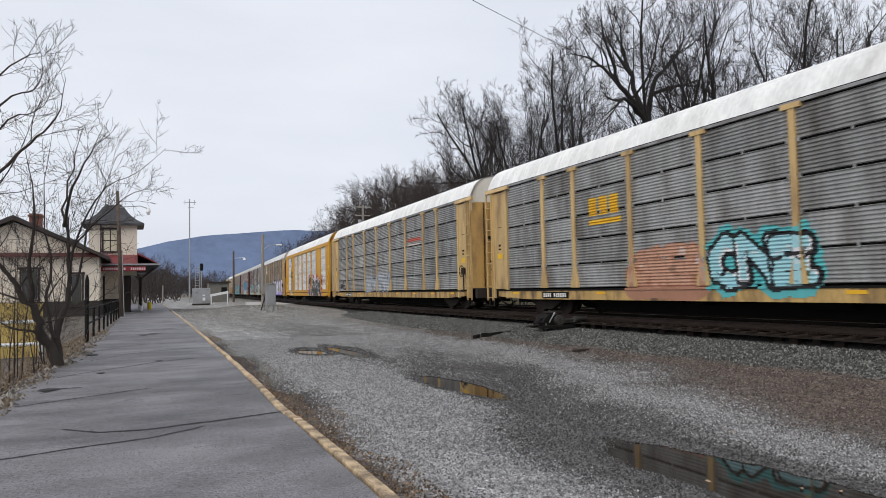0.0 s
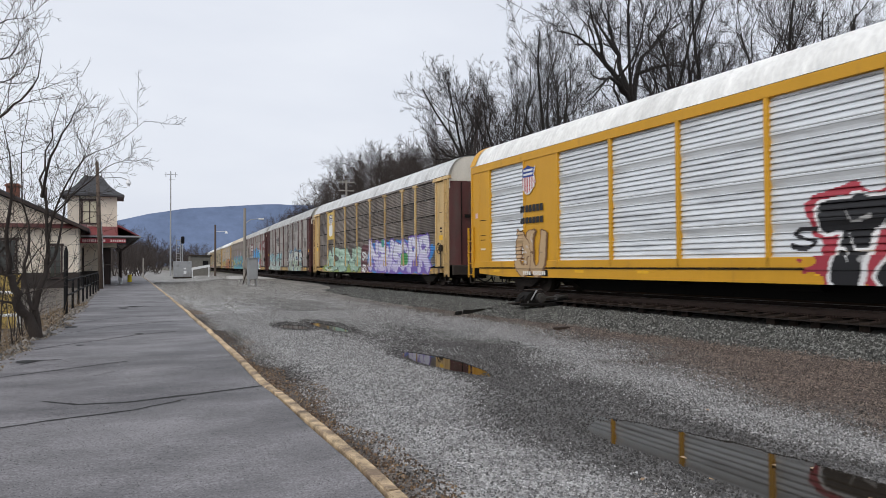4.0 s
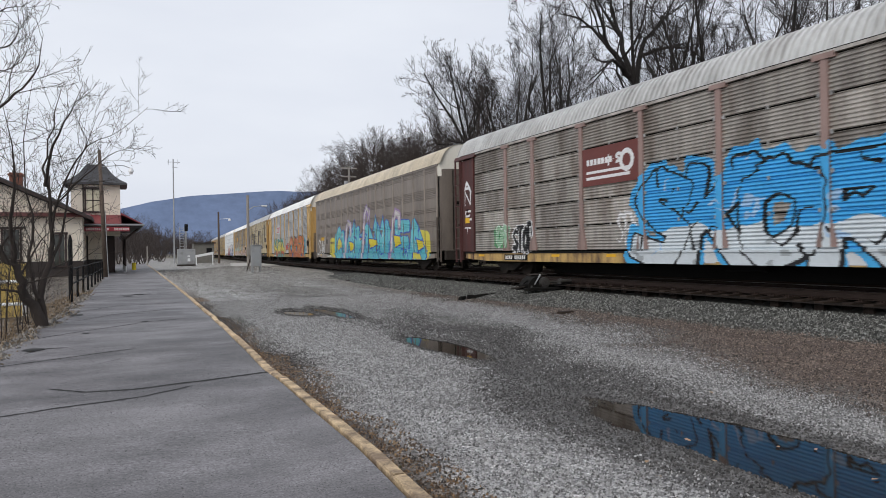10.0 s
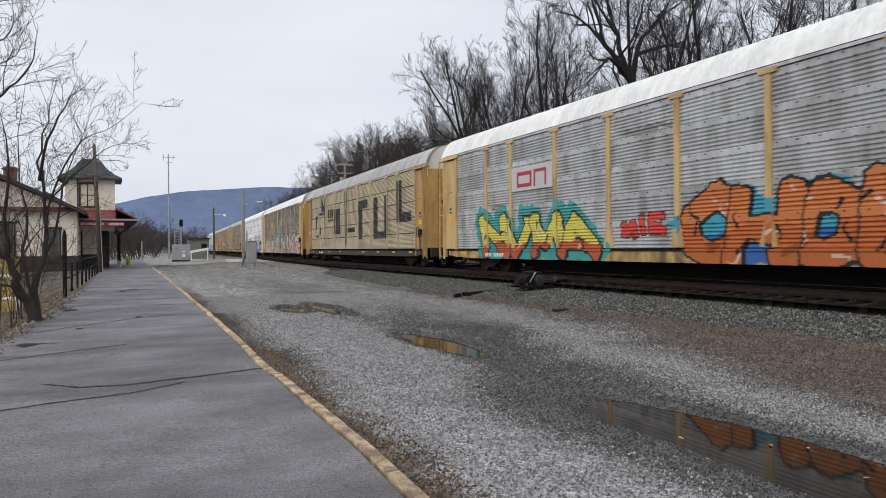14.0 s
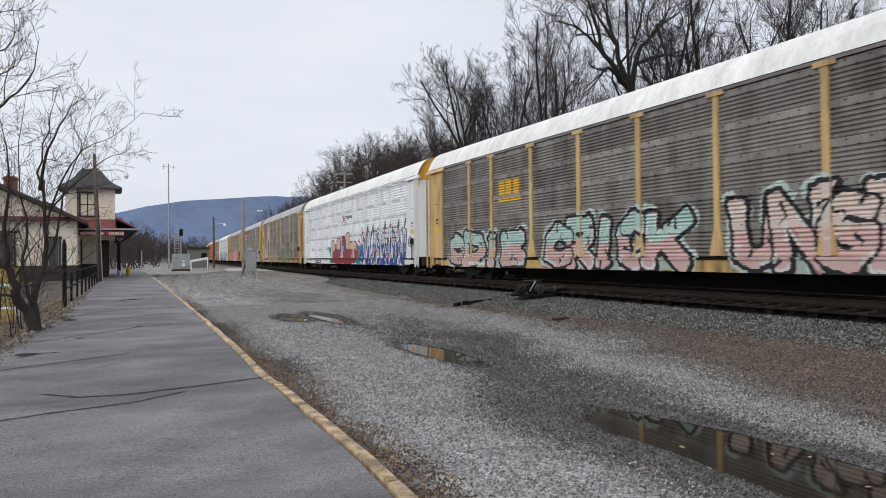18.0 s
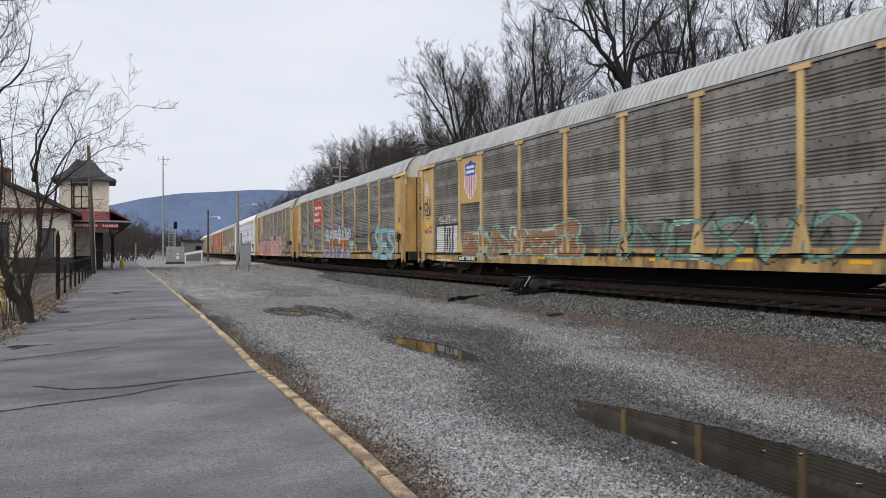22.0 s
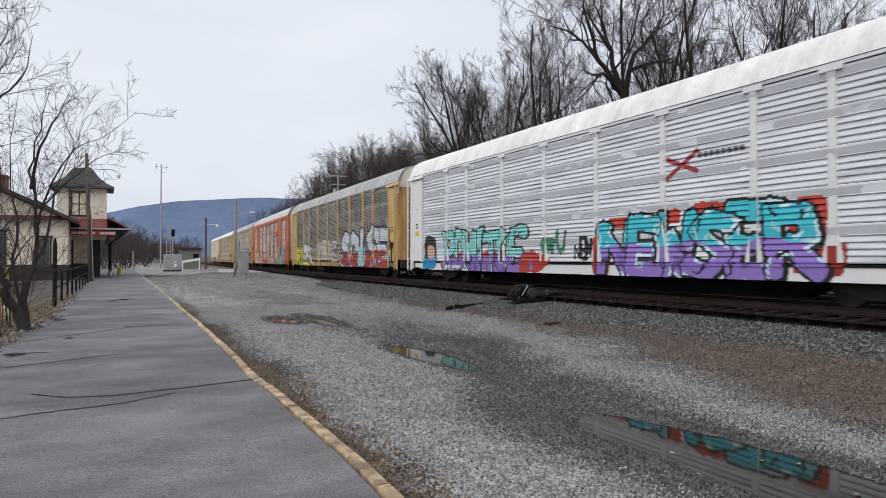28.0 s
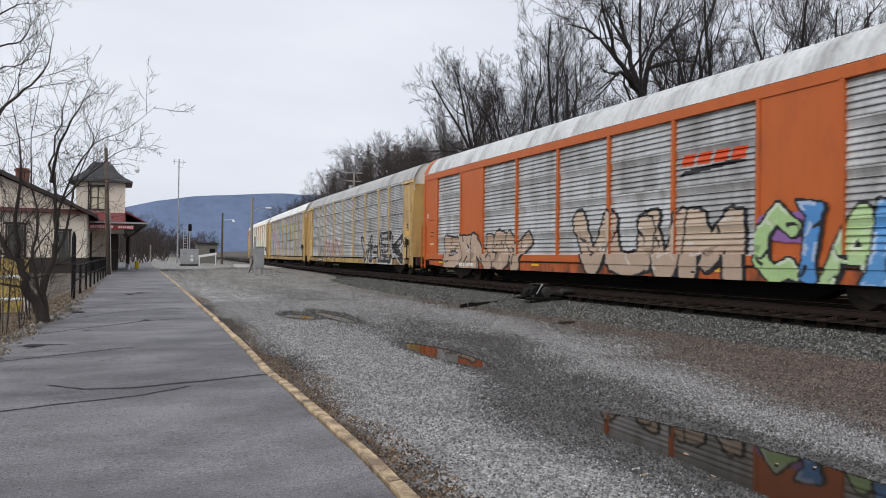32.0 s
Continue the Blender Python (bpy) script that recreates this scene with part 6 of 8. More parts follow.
crack([(-0.7, 9.6), (-0.3, 9.2), (0.3, 9.1), (1.0, 9.2), (1.9, 9.45)], 0.03, 1)
crack([(-1.6, 7.9), (-0.6, 8.35), (0.3, 8.55), (0.85, 8.9)], 0.02, 2)
crack([(-1.6, 11.9), (-0.6, 12.4), (0.33, 12.9)], 0.022, 3)
crack([(-1.3, 15.5), (-0.4, 16.6), (0.65, 17.9), (1.6, 18.2)], 0.03, 4)
crack([(-1.2, 18.6), (0.0, 20.6), (1.7, 21.6)], 0.026, 5)
crack([(-1.0, 22.0), (0.2, 24.0), (2.0, 24.6)], 0.03, 6)
crack([(-0.8, 28.0), (2.2, 31.0)], 0.04, 7)
crack([(-0.7, 33.0), (1.0, 34.2), (2.4, 35.0)], 0.05, 9)
crack([(-0.6, 40.0), (1.0, 41.6), (2.6, 42.0)], 0.06, 10)
crack([(0.3, 30.2), (0.9, 30.0), (1.4, 30.7)], 0.06, 11)
crack([(-1.3, 13.2), (-1.0, 13.7), (-0.7, 13.6)], 0.04, 12)
crack([(-0.2, 11.4), (0.1, 11.75), (0.05, 11.95)], 0.012, 8)
for cx, cy, cr in ((0.66, 18.0, 0.09), (-0.5, 15.9, 0.08), (0.9, 30.4, 0.22), (0.5, 29.4, 0.16), (-1.2, 13.6, 0.16), (-0.9, 20.9, 0.2)):
    ring = [(cx + cr * (0.7 + 0.5 * random.random()) * math.cos(a * 0.63), cy + 1.1 * cr * (0.7 + 0.5 * random.random()) * math.sin(a * 0.63), PLATFORM + 0.016) for a in range(10)]
    part("tar_patch", mesh_of("tar_patch", ring, [tuple(range(10))], CRACK), platform)

# ---- track: ballast bank, sleepers, rails ----
# bank coloured very dark to paint the shade in gaps between loose stones
BALLAST = mat("shaded_gap_ballast", (0.032, 0.031, 0.029), 0.85, var=0.5, scale=6, fine=26, bump=0.9, dist=0.03)
RAILM = mat("rusty_rail", (0.046, 0.030, 0.024), 0.6, 0.4, var=0.3)
RAILTOP = mat("worn_rail_head", (0.20, 0.19, 0.18), 0.35, 0.9, var=0.2)
SLEEPER = mat("old_sleeper", (0.029, 0.021, 0.017), 0.85, var=0.4, stretch=(0.4, 2, 2), rand=0.4, spec=0.2)
SPAN = [(-80, 30, 1.0), (30, 120, 3.0), (120, 560, 8.0)]
ss = lines(*SPAN)


def along(profile, name, material, jitter=0.0, seed=0, smooth=False):
    """A strip along the track from a cross-section of (offset, height)."""
    k = random.Random(seed)
    v, m = [], len(profile)
    for s in ss:
        x, y, h = track_at(s)
        for d, z in profile:
            v.append((x + d * math.cos(h), y - d * math.sin(h), z + k.uniform(-jitter, jitter)))
    f = [(i * m + j, i * m + j + 1, (i + 1) * m + j + 1, (i + 1) * m + j) for i in range(len(ss) - 1) for j in range(m - 1)]
    return mesh_of(name, v, f, material, smooth)


ballast = tagged(new("ballast", along([(-4.5, -1.0), (-4.1, -0.76), (-3.3, -0.66), (-2.2, -0.60), (-1.5, RAIL - 0.40), (-1.3, RAIL - 0.30), (0, RAIL - 0.25), (1.7, RAIL - 0.24), (2.3, RAIL - 0.30), (5.7, RAIL - 0.27), (6.4, -0.44), (7.4, -0.75), (7.7, -1.0)], "ballast", BALLAST, 0.02, 3)),
                 "crushed-stone ballast bank under the track, shade between its stones in its colour", "ballast", kind="structure")
# near-black bed: the shade under the train is put into its colour
SHADED_BED = mat("shade_dark_ballast", (0.018, 0.0135, 0.0115), 0.9, spec=0.2, var=0.5, scale=6, fine=26, bump=0.9, dist=0.03)
tagged(new("track_bed", along([(-1.66, RAIL - 0.236), (-0.8, RAIL - 0.23), (0, RAIL - 0.236), (0.8, RAIL - 0.23), (1.66, RAIL - 0.236)], "track_bed", SHADED_BED)), "dark ballast between the rails with the train's shade in its colour", "ballast", kind="structure")
rail_track = thing("railway_track", "single railway track with rusty rails on dark wooden sleepers", "track", kind="structure")
HEADP = [(-0.07, -0.172), (-0.07, -0.155), (-0.012, -0.14), (-0.012, -0.045), (-0.037, -0.035), (-0.037, -0.004), (0.037, -0.004), (0.037, -0.035), (0.012, -0.045), (0.012, -0.14), (0.07, -0.155), (0.07, -0.172)]
for side in (-0.755, 0.755):
    part("rail", along([(side + d, RAIL + z) for d, z in HEADP], "rail", RAILM), rail_track)
    part("rail_head", along([(side - 0.03, RAIL - 0.0035), (side - 0.02, RAIL), (side + 0.02, RAIL), (side + 0.03, RAIL - 0.0035)], "rail_head", RAILTOP), rail_track)
second = thing("second_track", "second railway track behind the train with dark rails", "track", kind="structure")
for side in (3.245, 4.755):
    part("rail", along([(side + d, RAIL + z) for d, z in HEADP], "rail", RAILM), second)
    part("rail_head", along([(side - 0.03, RAIL - 0.0035), (side - 0.02, RAIL), (side + 0.02, RAIL), (side + 0.03, RAIL - 0.0035)], "rail_head", RAILTOP), second)
second_sl = Build()
for k in range(170):
    x, y, h = track_at(-6 + 0.54 * k)
    second_sl.box(x + 2.7, x + 5.3, y - 0.11, y + 0.11, RAIL - 0.38, RAIL - 0.185)
tagged(part("sleepers", second_sl.mesh("sleepers", SLEEPER), second), kind="stuff")
sl = Build().box(-1.3, 1.3, -0.115, 0.115, -0.19, 0.0, 0.012).mesh("sleeper", SLEEPER)
tp = Build().box(-0.93, -0.58, -0.09, 0.09, 0.0, 0.018).box(0.58, 0.93, -0.09, 0.09, 0.0, 0.018)
for q in (-0.86, -0.66, 0.66, 0.86):
    tp.box(q - 0.02, q + 0.02, -0.05, -0.02, 0.018, 0.05).box(q - 0.02, q + 0.02, 0.02, 0.05, 0.018, 0.05)
tp = tp.mesh("tie_plate", RAILM)
kr = random.Random(11)
for k in range(150):
    s = -6 + 0.54 * k
    x, y, h = track_at(s)
    at = pose(x + kr.uniform(-0.24, 0.02), y, RAIL - 0.19 + kr.uniform(-0.008, 0.008), 0, 0, -math.degrees(h) + kr.uniform(-0.8, 0.8))
    o = part("sleeper", sl, rail_track, at=at)
    part("tie_plate", tp, o)
far_sl = Build()
for k in range(300):
    s = 76 + 0.54 * k
    x, y, h = track_at(s)
    far_sl.box(x - 1.3, x + 1.3, y - 0.11, y + 0.11, RAIL - 0.38, RAIL - 0.19)
tagged(part("far_sleepers", far_sl.mesh("far_sleepers", SLEEPER), rail_track), kind="stuff")


# ---- loose stones ----
def stones(name, label, places, material):
    """Many small angular stones in one mesh; places: x, y, z, size."""
    r = np.random.RandomState(7)
    base = np.array([(1, 0, -0.35), (-1, 0, -0.35), (0, 1, -0.35), (0, -1, -0.35), (0.25, 0, 0.8), (-0.25, 0, 0.75)], dtype=float)
    tri = np.array([(0, 2, 4), (2, 5, 4), (2, 1, 5), (1, 3, 5), (3, 4, 5), (3, 0, 4)])
    n = len(places)
    p = np.asarray(places)
    v = base[None] * (0.55 + 0.9 * r.rand(n, 6, 1)) + r.uniform(-0.25, 0.25, (n, 6, 3))
    a = r.rand(n) * 6.28
    tilt = r.uniform(-0.5, 0.5, n)
    ca, sa, ct, st = np.cos(a)[:, None], np.sin(a)[:, None], np.cos(tilt)[:, None], np.sin(tilt)[:, None]
    x, y, z = v[..., 0], v[..., 1], v[..., 2]
    x, z = x * ct - z * st, x * st + z * ct
    x, y = x * ca - y * sa, x * sa + y * ca
    v = np.stack([x, y, z], -1) * p[:, None, 3:4] + p[:, None, :3]
    f = (tri[None] + (np.arange(n) * 6)[:, None, None]).reshape(-1, 3)
    me = bpy.data.meshes.new(name)
    me.from_pydata(v.reshape(-1, 3).tolist(), [], f.tolist())
    me.materials.append(material)
    return tagged(new(name, me), label, "gravel", kind="stuff")


def island_stone(name, dark, light, warm):
    m = bpy.data.materials.new(name)
    m.use_nodes = True
    nt = m.node_tree
    g = nt.nodes.new("ShaderNodeNewGeometry")
    c = ramp_node(nt, g.outputs["Random Per Island"], [(0.0, dark), (0.3, tuple(0.6 * a + 0.4 * b for a, b in zip(dark, warm))), (0.62, warm), (0.85, tuple((a + b) / 2 for a, b in zip(warm, light))), (1.0, light)])
    b = nt.nodes["Principled BSDF"]
    nt.links.new(c, b.inputs["Base Color"])
    b.inputs["Roughness"].default_value = 0.8
    return m


r_ = np.random.RandomState(21)
n1 = 210000
yy = 1.5 + 24 * r_.rand(n1) ** 1.6
xx = np.where(r_.rand(n1) < 0.62, 2.05 + 5.0 * r_.rand(n1), 6.5 + 4.8 * r_.rand(n1)) + 0.012 * yy
size = 0.006 + 0.007 * r_.rand(n1) ** 2 + 0.0005 * yy
pl = np.stack([xx, yy, ground_z(xx, yy) + size * 0.25, size], -1)
pl = pl[(pl[:, 0] > curb_x(pl[:, 1]) + 0.02)]
fan = np.clip(pl[:, 0] - 4.9, 0, 5) * (1 - 1 / (1 + 0.12 * np.clip(pl[:, 1], 0, 16)))
lat = pl[:, 0] - fan - 0.012 * pl[:, 1] - 0.42 * np.clip((pl[:, 1] - 7) * 0.25, 0, 1) + 0.35 * rough(pl[:, 0], pl[:, 1], 1.1, 31) + 0.2 * r_.randn(len(pl))
under = np.zeros(len(pl), dtype=bool)
shore = np.zeros(len(pl), dtype=bool)
for (px, py), (rx, ry), deep in PUDDLES:
    shore |= ((pl[:, 0] - px) / (rx + 0.2)) ** 2 + ((pl[:, 1] - py) / (ry + 0.6)) ** 2 < (1.2 if py < 8 else 0.7) + 0.6 * r_.rand(len(pl))
    under |= (((pl[:, 0] - px) / rx) ** 2 + ((pl[:, 1] - py) / ry) ** 2 < 0.75) & (r_.rand(len(pl)) < 0.93)
kerbside = (pl[:, 0] - curb_x(pl[:, 1]) < 0.25 + 0.25 * rough(pl[:, 0] * 0, pl[:, 1], 1.4, 8)) & (pl[:, 1] < 12)
keep = ~under & (~kerbside | (r_.rand(len(pl)) < 0.3))
pl, lat, shore = pl[keep], lat[keep], shore[keep]
brown = lat > 6.25
damp = ((lat > 3.5 + 1.0 * np.clip((pl[:, 1] - 6.5) / 3, 0, 1)) & (lat < 5.3) & (pl[:, 1] < 13 + 9 * r_.rand(len(pl)))) | ((lat > 6.1) & ~brown) | (lat < 1.98) | (shore & ~brown)
stones("damp_gravel", "dark damp gravel in the wet rut of the yard", pl[damp], island_stone("damp_stone", (0.018, 0.018, 0.018), (0.17, 0.17, 0.17), (0.065, 0.062, 0.06)))
stones("loose_gravel", "loose pale grey gravel scattered over the yard", pl[~brown & ~damp], island_stone("gravel_stone", (0.06, 0.06, 0.061), (0.47, 0.47, 0.475), (0.285, 0.284, 0.284)))
stones("brown_gravel", "loose brownish gravel near the ballast", pl[brown], island_stone("brown_stone", (0.014, 0.012, 0.010), (0.29, 0.24, 0.205), (0.088, 0.065, 0.053)))
n2 = 100000
sy = -2 + 46 * r_.rand(n2) ** 1.5
sd = -4.25 + 2.75 * r_.rand(n2)
bz = np.interp(sd, [-4.5, -4.1, -3.3, -2.2, -1.5, -1.3], [-0.95, -0.76, -0.66, -0.60, RAIL - 0.41, RAIL - 0.32])
size = 0.016 + 0.020 * r_.rand(n2) + 0.0005 * sy
stones("ballast_stones", "crushed grey stones of the ballast bank", np.stack([track_x_of(sy) + sd, sy, bz + size * 0.2, size], -1), island_stone("ballast_stone_loose", (0.010, 0.011, 0.010), (0.28, 0.286, 0.272), (0.080, 0.081, 0.075)))

LEAFM = mat("fallen_leaf", (0.34, 0.24, 0.15), 0.8, var=0.25)
n6 = 14000
fy = 20 + 60 * r_.rand(n6) ** 1.3
fx = curb_x(fy) + 0.2 + (track_x_of(fy) - 4.0 - curb_x(fy)) * r_.rand(n6)
size = 0.012 + 0.0006 * fy * (0.4 + r_.rand(n6) ** 2)
stones("far_gravel", "coarse grey gravel farther down the yard", np.stack([fx, fy, ground_z(fx, fy) + size * 0.1, size], -1), island_stone("far_stone", (0.04, 0.037, 0.034), (0.42, 0.41, 0.39), (0.20, 0.19, 0.175)))
n7 = 9000
fy = 4 + 70 * r_.rand(n7)
fx = track_x_of(fy) + 3.2 + 16 * r_.rand(n7)
size = 0.04 + 0.06 * r_.rand(n7)
stones("bank_litter", "dry olive grass clumps and leaves on the bank behind the track", np.stack([fx, fy, ground_z(fx, fy) + 0.01, size], -1), island_stone("bank_leaves", (0.035, 0.03, 0.018), (0.21, 0.19, 0.10), (0.115, 0.096, 0.05)))
# leaf litter, rubble and dry stalks along the ragged edge of the platform
n3 = 5000
ly = 2 + 34 * r_.rand(n3) ** 1.3
lx = left_x(ly) + 0.15 - 2.4 * r_.rand(n3) ** 1.4
size = 0.02 + 0.03 * r_.rand(n3)
stones("leaf_litter", "brown leaf litter and crumbs of asphalt on the bank", np.stack([lx, ly, ground_z(lx, ly) + 0.012, size], -1), island_stone("litter", (0.03, 0.024, 0.018), (0.27, 0.23, 0.18), (0.16, 0.115, 0.07)))
n4 = 900
ly = 6 + 26 * r_.rand(n4)
lx = left_x(ly) + 0.12 - 0.5 * r_.rand(n4)
size = 0.02 + 0.05 * r_.rand(n4) ** 2
stones("edge_rubble", "broken asphalt and pale stones along the platform edge", np.stack([lx, ly, ground_z(lx, ly) + 0.02, size], -1), island_stone("rubble", (0.06, 0.06, 0.06), (0.33, 0.31, 0.28), (0.17, 0.155, 0.14)))
n5 = 10000
ly = 2 + 26 * r_.rand(n5) ** 1.2
lx = curb_x(ly) + 0.03 + (0.45 + 0.5 * np.clip(rough(ly * 0, ly, 1.1, 14), -0.6, 1)) * r_.rand(n5) ** 1.5
size = 0.005 + 0.011 * r_.rand(n5)
stones("kerb_litter", "brown leaf crumbs and grit along the kerb", np.stack([lx, ly, ground_z(lx, ly) + 0.006, size], -1), island_stone("kerb_grit", (0.03, 0.022, 0.017), (0.30, 0.20, 0.11), (0.13, 0.078, 0.042)))
n8 = 22000
gy_ = 2.4 + 11 * r_.rand(n8) ** 1.5
gx_ = left_x(gy_) + 0.15 + (curb_x(gy_) - 0.13 - left_x(gy_) - 0.15) * r_.rand(n8)
gz_ = PLATFORM + 0.008 * np.sin(gx_ * 1.7 + gy_ * 0.6) + 0.006 * np.sin(gy_ * 1.9 - gx_)
size = 0.0028 + 0.0025 * r_.rand(n8) + 0.0002 * gy_
stones("platform_grit", "fine light and dark grit in the worn asphalt", np.stack([gx_, gy_, gz_, size], -1), island_stone("asphalt_grit", (0.05, 0.05, 0.052), (0.30, 0.30, 0.305), (0.15, 0.147, 0.152)))
stalk = Build()
k_ = random.Random(5)
for i in range(420):
    y = k_.uniform(5, 34)
    x = float(left_x(y)) - k_.uniform(0.15, 2.6)
    z = float(ground_z(x, y))
    h = k_.uniform(0.15, 0.75)
    stalk.tube((x, y, z), (x + k_.uniform(-0.3, 0.3) * h, y + k_.uniform(-0.3, 0.3) * h, z + h), 0.006, 0.002, n=3, caps=False)
tagged(new("dry_weeds", stalk.mesh("dry_weeds", mat("dry_stalk", (0.16, 0.115, 0.07), 0.9))), "dry brown weed stalks on the bank beside the platform", "weeds", kind="stuff")
for (x, y) in ((4.3, 3.1), (4.75, 2.9), (4.9, 3.3), (5.0, 4.2), (4.2, 4.1), (4.5, 4.7), (3.7, 4.3), (3.55, 4.0), (5.2, 4.0), (6.1, 6.0)):
    k_.random()
    o = thing("fallen_leaf", "pale brown fallen leaf lying by the puddle", "leaf", pose(x, y, max(float(ground_z(x, y)), WATER) + 0.008, k_.uniform(-12, 12), k_.uniform(-12, 12), k_.uniform(0, 360)), group="fallen leaves")
    part("blade", mesh_of("blade", [(-0.028, 0, 0), (-0.01, 0.017, 0.005), (0.013, 0.015, 0.003), (0.034, 0, 0), (0.013, -0.016, 0.006), (-0.01, -0.014, 0.004)], [(0, 1, 4, 5), (1, 2, 3, 4)], LEAFM), o)


# ---- bare trees ----
BARK = mat("dark_bark", (0.022, 0.019, 0.018), 0.9, var=0.35, scale=2, fine=25, bump=0.5, dist=0.02, stretch=(1, 1, 0.3))
TWIG = mat("thin_twigs", (0.024, 0.020, 0.019), 0.9, var=0.3, scale=0.7)
# paler than the near bark: haze of distance mixed into the brown
FARBARK = mat("hazed_brown_twigs", (0.062, 0.050, 0.046), 0.9, var=0.3, scale=0.5)
BARK_WARM = mat("brown_bark", (0.040, 0.032, 0.028), 0.9, var=0.3, scale=2, fine=25, bump=0.5, dist=0.02, stretch=(1, 1, 0.3))


def grow(seed, height=10, trunk_r=0.2, trunks=1, lean=0.1, forks=(5, 5, 5, 4), spread=0.75, lengths=(0.5, 0.6, 0.6, 0.6), low=0.3, wander=0.16, up=0.15, thin=0.009, stems=(), child=(0.45, 0.68)):
    """Lines of a bare tree: lists of (points, radii) for trunk and limbs, and for twigs. stems: main limbs given as lines, with their radius at the foot."""
    k = random.Random(seed)
    limbs, twigs = [], []

    def fork(pts, rad, length, level):
        n = len(pts) - 1
        m = forks[level]
        for j in range(m):
            t = low + (1 - low) * (j + k.random()) / m if level == 0 else 0.2 + 0.8 * (j + k.random()) / m
            a = min(int(t * n), n - 1)
            f = t * n - a
            o = pts[a].lerp(pts[a + 1], f)
            along_d = (pts[a + 1] - pts[a]).normalized()
            side = along_d.orthogonal().normalized()
            side.rotate(Matrix.Rotation(k.random() * 6.283, 3, along_d))
            ang = spread * k.uniform(0.6, 1.25)
            nd = (along_d * math.cos(ang) + side * math.sin(ang)).normalized()
            nr = max(thin, (rad[a] + (rad[a + 1] - rad[a]) * f) * k.uniform(*child))
            branch(o, nd, length * lengths[level] * k.uniform(0.7, 1.2) * (1.25 - 0.55 * t), nr, level + 1)

    def branch(p, d, length, r, level):
        n = 8 if level == 0 else (6 if level < 3 else 3)
        pts, rad = [p.copy()], [r]
        q = p.copy()
        end = max(thin * 0.6, r * 0.22)
        for i in range(n):
            wd = wander * (0.35, 1.0, 0.75, 0.5, 0.4)[min(level, 4)]
            d = (d + Vector((k.gauss(0, wd), k.gauss(0, wd), k.gauss(0, wd) + up * (0.3 if level == 0 else 1) * 0.35))).normalized()
            q = q + d * (length / n)
            pts.append(q.copy())
            rad.append(r + (end - r) * (i + 1) / n)
        (limbs if level < 2 else twigs).append((pts, rad))
        if level < len(forks):
            fork(pts, rad, length, level)

    for line, r in stems:
        pts = []
        q = [Vector(line[0]), *[Vector(c) for c in line], Vector(line[-1])]
        for i in range(1, len(q) - 2):
            for t in (0.0, 0.33, 0.67):
                w = ((-t + 2 * t * t - t ** 3) / 2, (2 - 5 * t * t + 3 * t ** 3) / 2, (t + 4 * t * t - 3 * t ** 3) / 2, (t ** 3 - t * t) / 2)
                pts.append(sum((q[i - 1 + e] * w[e] for e in range(4)), Vector()) + Vector((k.gauss(0, 0.3), k.gauss(0, 0.3), k.gauss(0, 0.3))) * r * (0 if i == 1 and t == 0 else 1))
        pts.append(q[-1])
        rad = [max(thin, r * (1 - 0.96 * (i / (len(pts) - 1)) ** 0.8)) for i in range(len(pts))]
        limbs.append((pts, rad))
        fork(pts, rad, sum((b - a).length for a, b in zip(pts[:-1], pts[1:])), 0)
    for i in range(0 if stems else trunks):
        a = 6.283 * (i + 0.3 * k.random()) / trunks
        d = Vector((math.cos(a) * lean * (2 if trunks > 1 else k.random()), math.sin(a) * lean * (2 if trunks > 1 else k.random()), 1)).normalized()
        branch(Vector((math.cos(a) * trunk_r * (0.8 if trunks > 1 else 0), math.sin(a) * trunk_r * (0.8 if trunks > 1 else 0), -0.1)), d, height * k.uniform(0.85, 1.0), trunk_r, 0)
    return limbs, twigs


def tubes(lines_, sides, name, material):
    v, f = [], []
    for pts, rad in lines_:
        d = (pts[-1] - pts[0]).normalized()
        a = d.orthogonal().normalized()
        c = d.cross(a)
        o = len(v)
        for p, r in zip(pts, rad):
            for s in range(sides):
                t = 6.283 * s / sides
                v.append(p + a * (r * math.cos(t)) + c * (r * math.sin(t)))
        for i in range(len(pts) - 1):
            for s in range(sides):
                f.append((o + i * sides + s, o + i * sides + (s + 1) % sides, o + (i + 1) * sides + (s + 1) % sides, o + (i + 1) * sides + s))
    return mesh_of(name, v, f, material, True)


def make_tree(label, seed, bark=None, group="", **k):
    limbs, twigs = grow(seed, **k)
    t = thing("bare_tree", label, "tree", group=group)
    part("trunk", tubes(limbs, 7, "trunk", bark or BARK), t)
    part("crown", tubes(twigs, 3, "crown", TWIG if bark is None else bark), t, "bare leafless twigs")
    return t


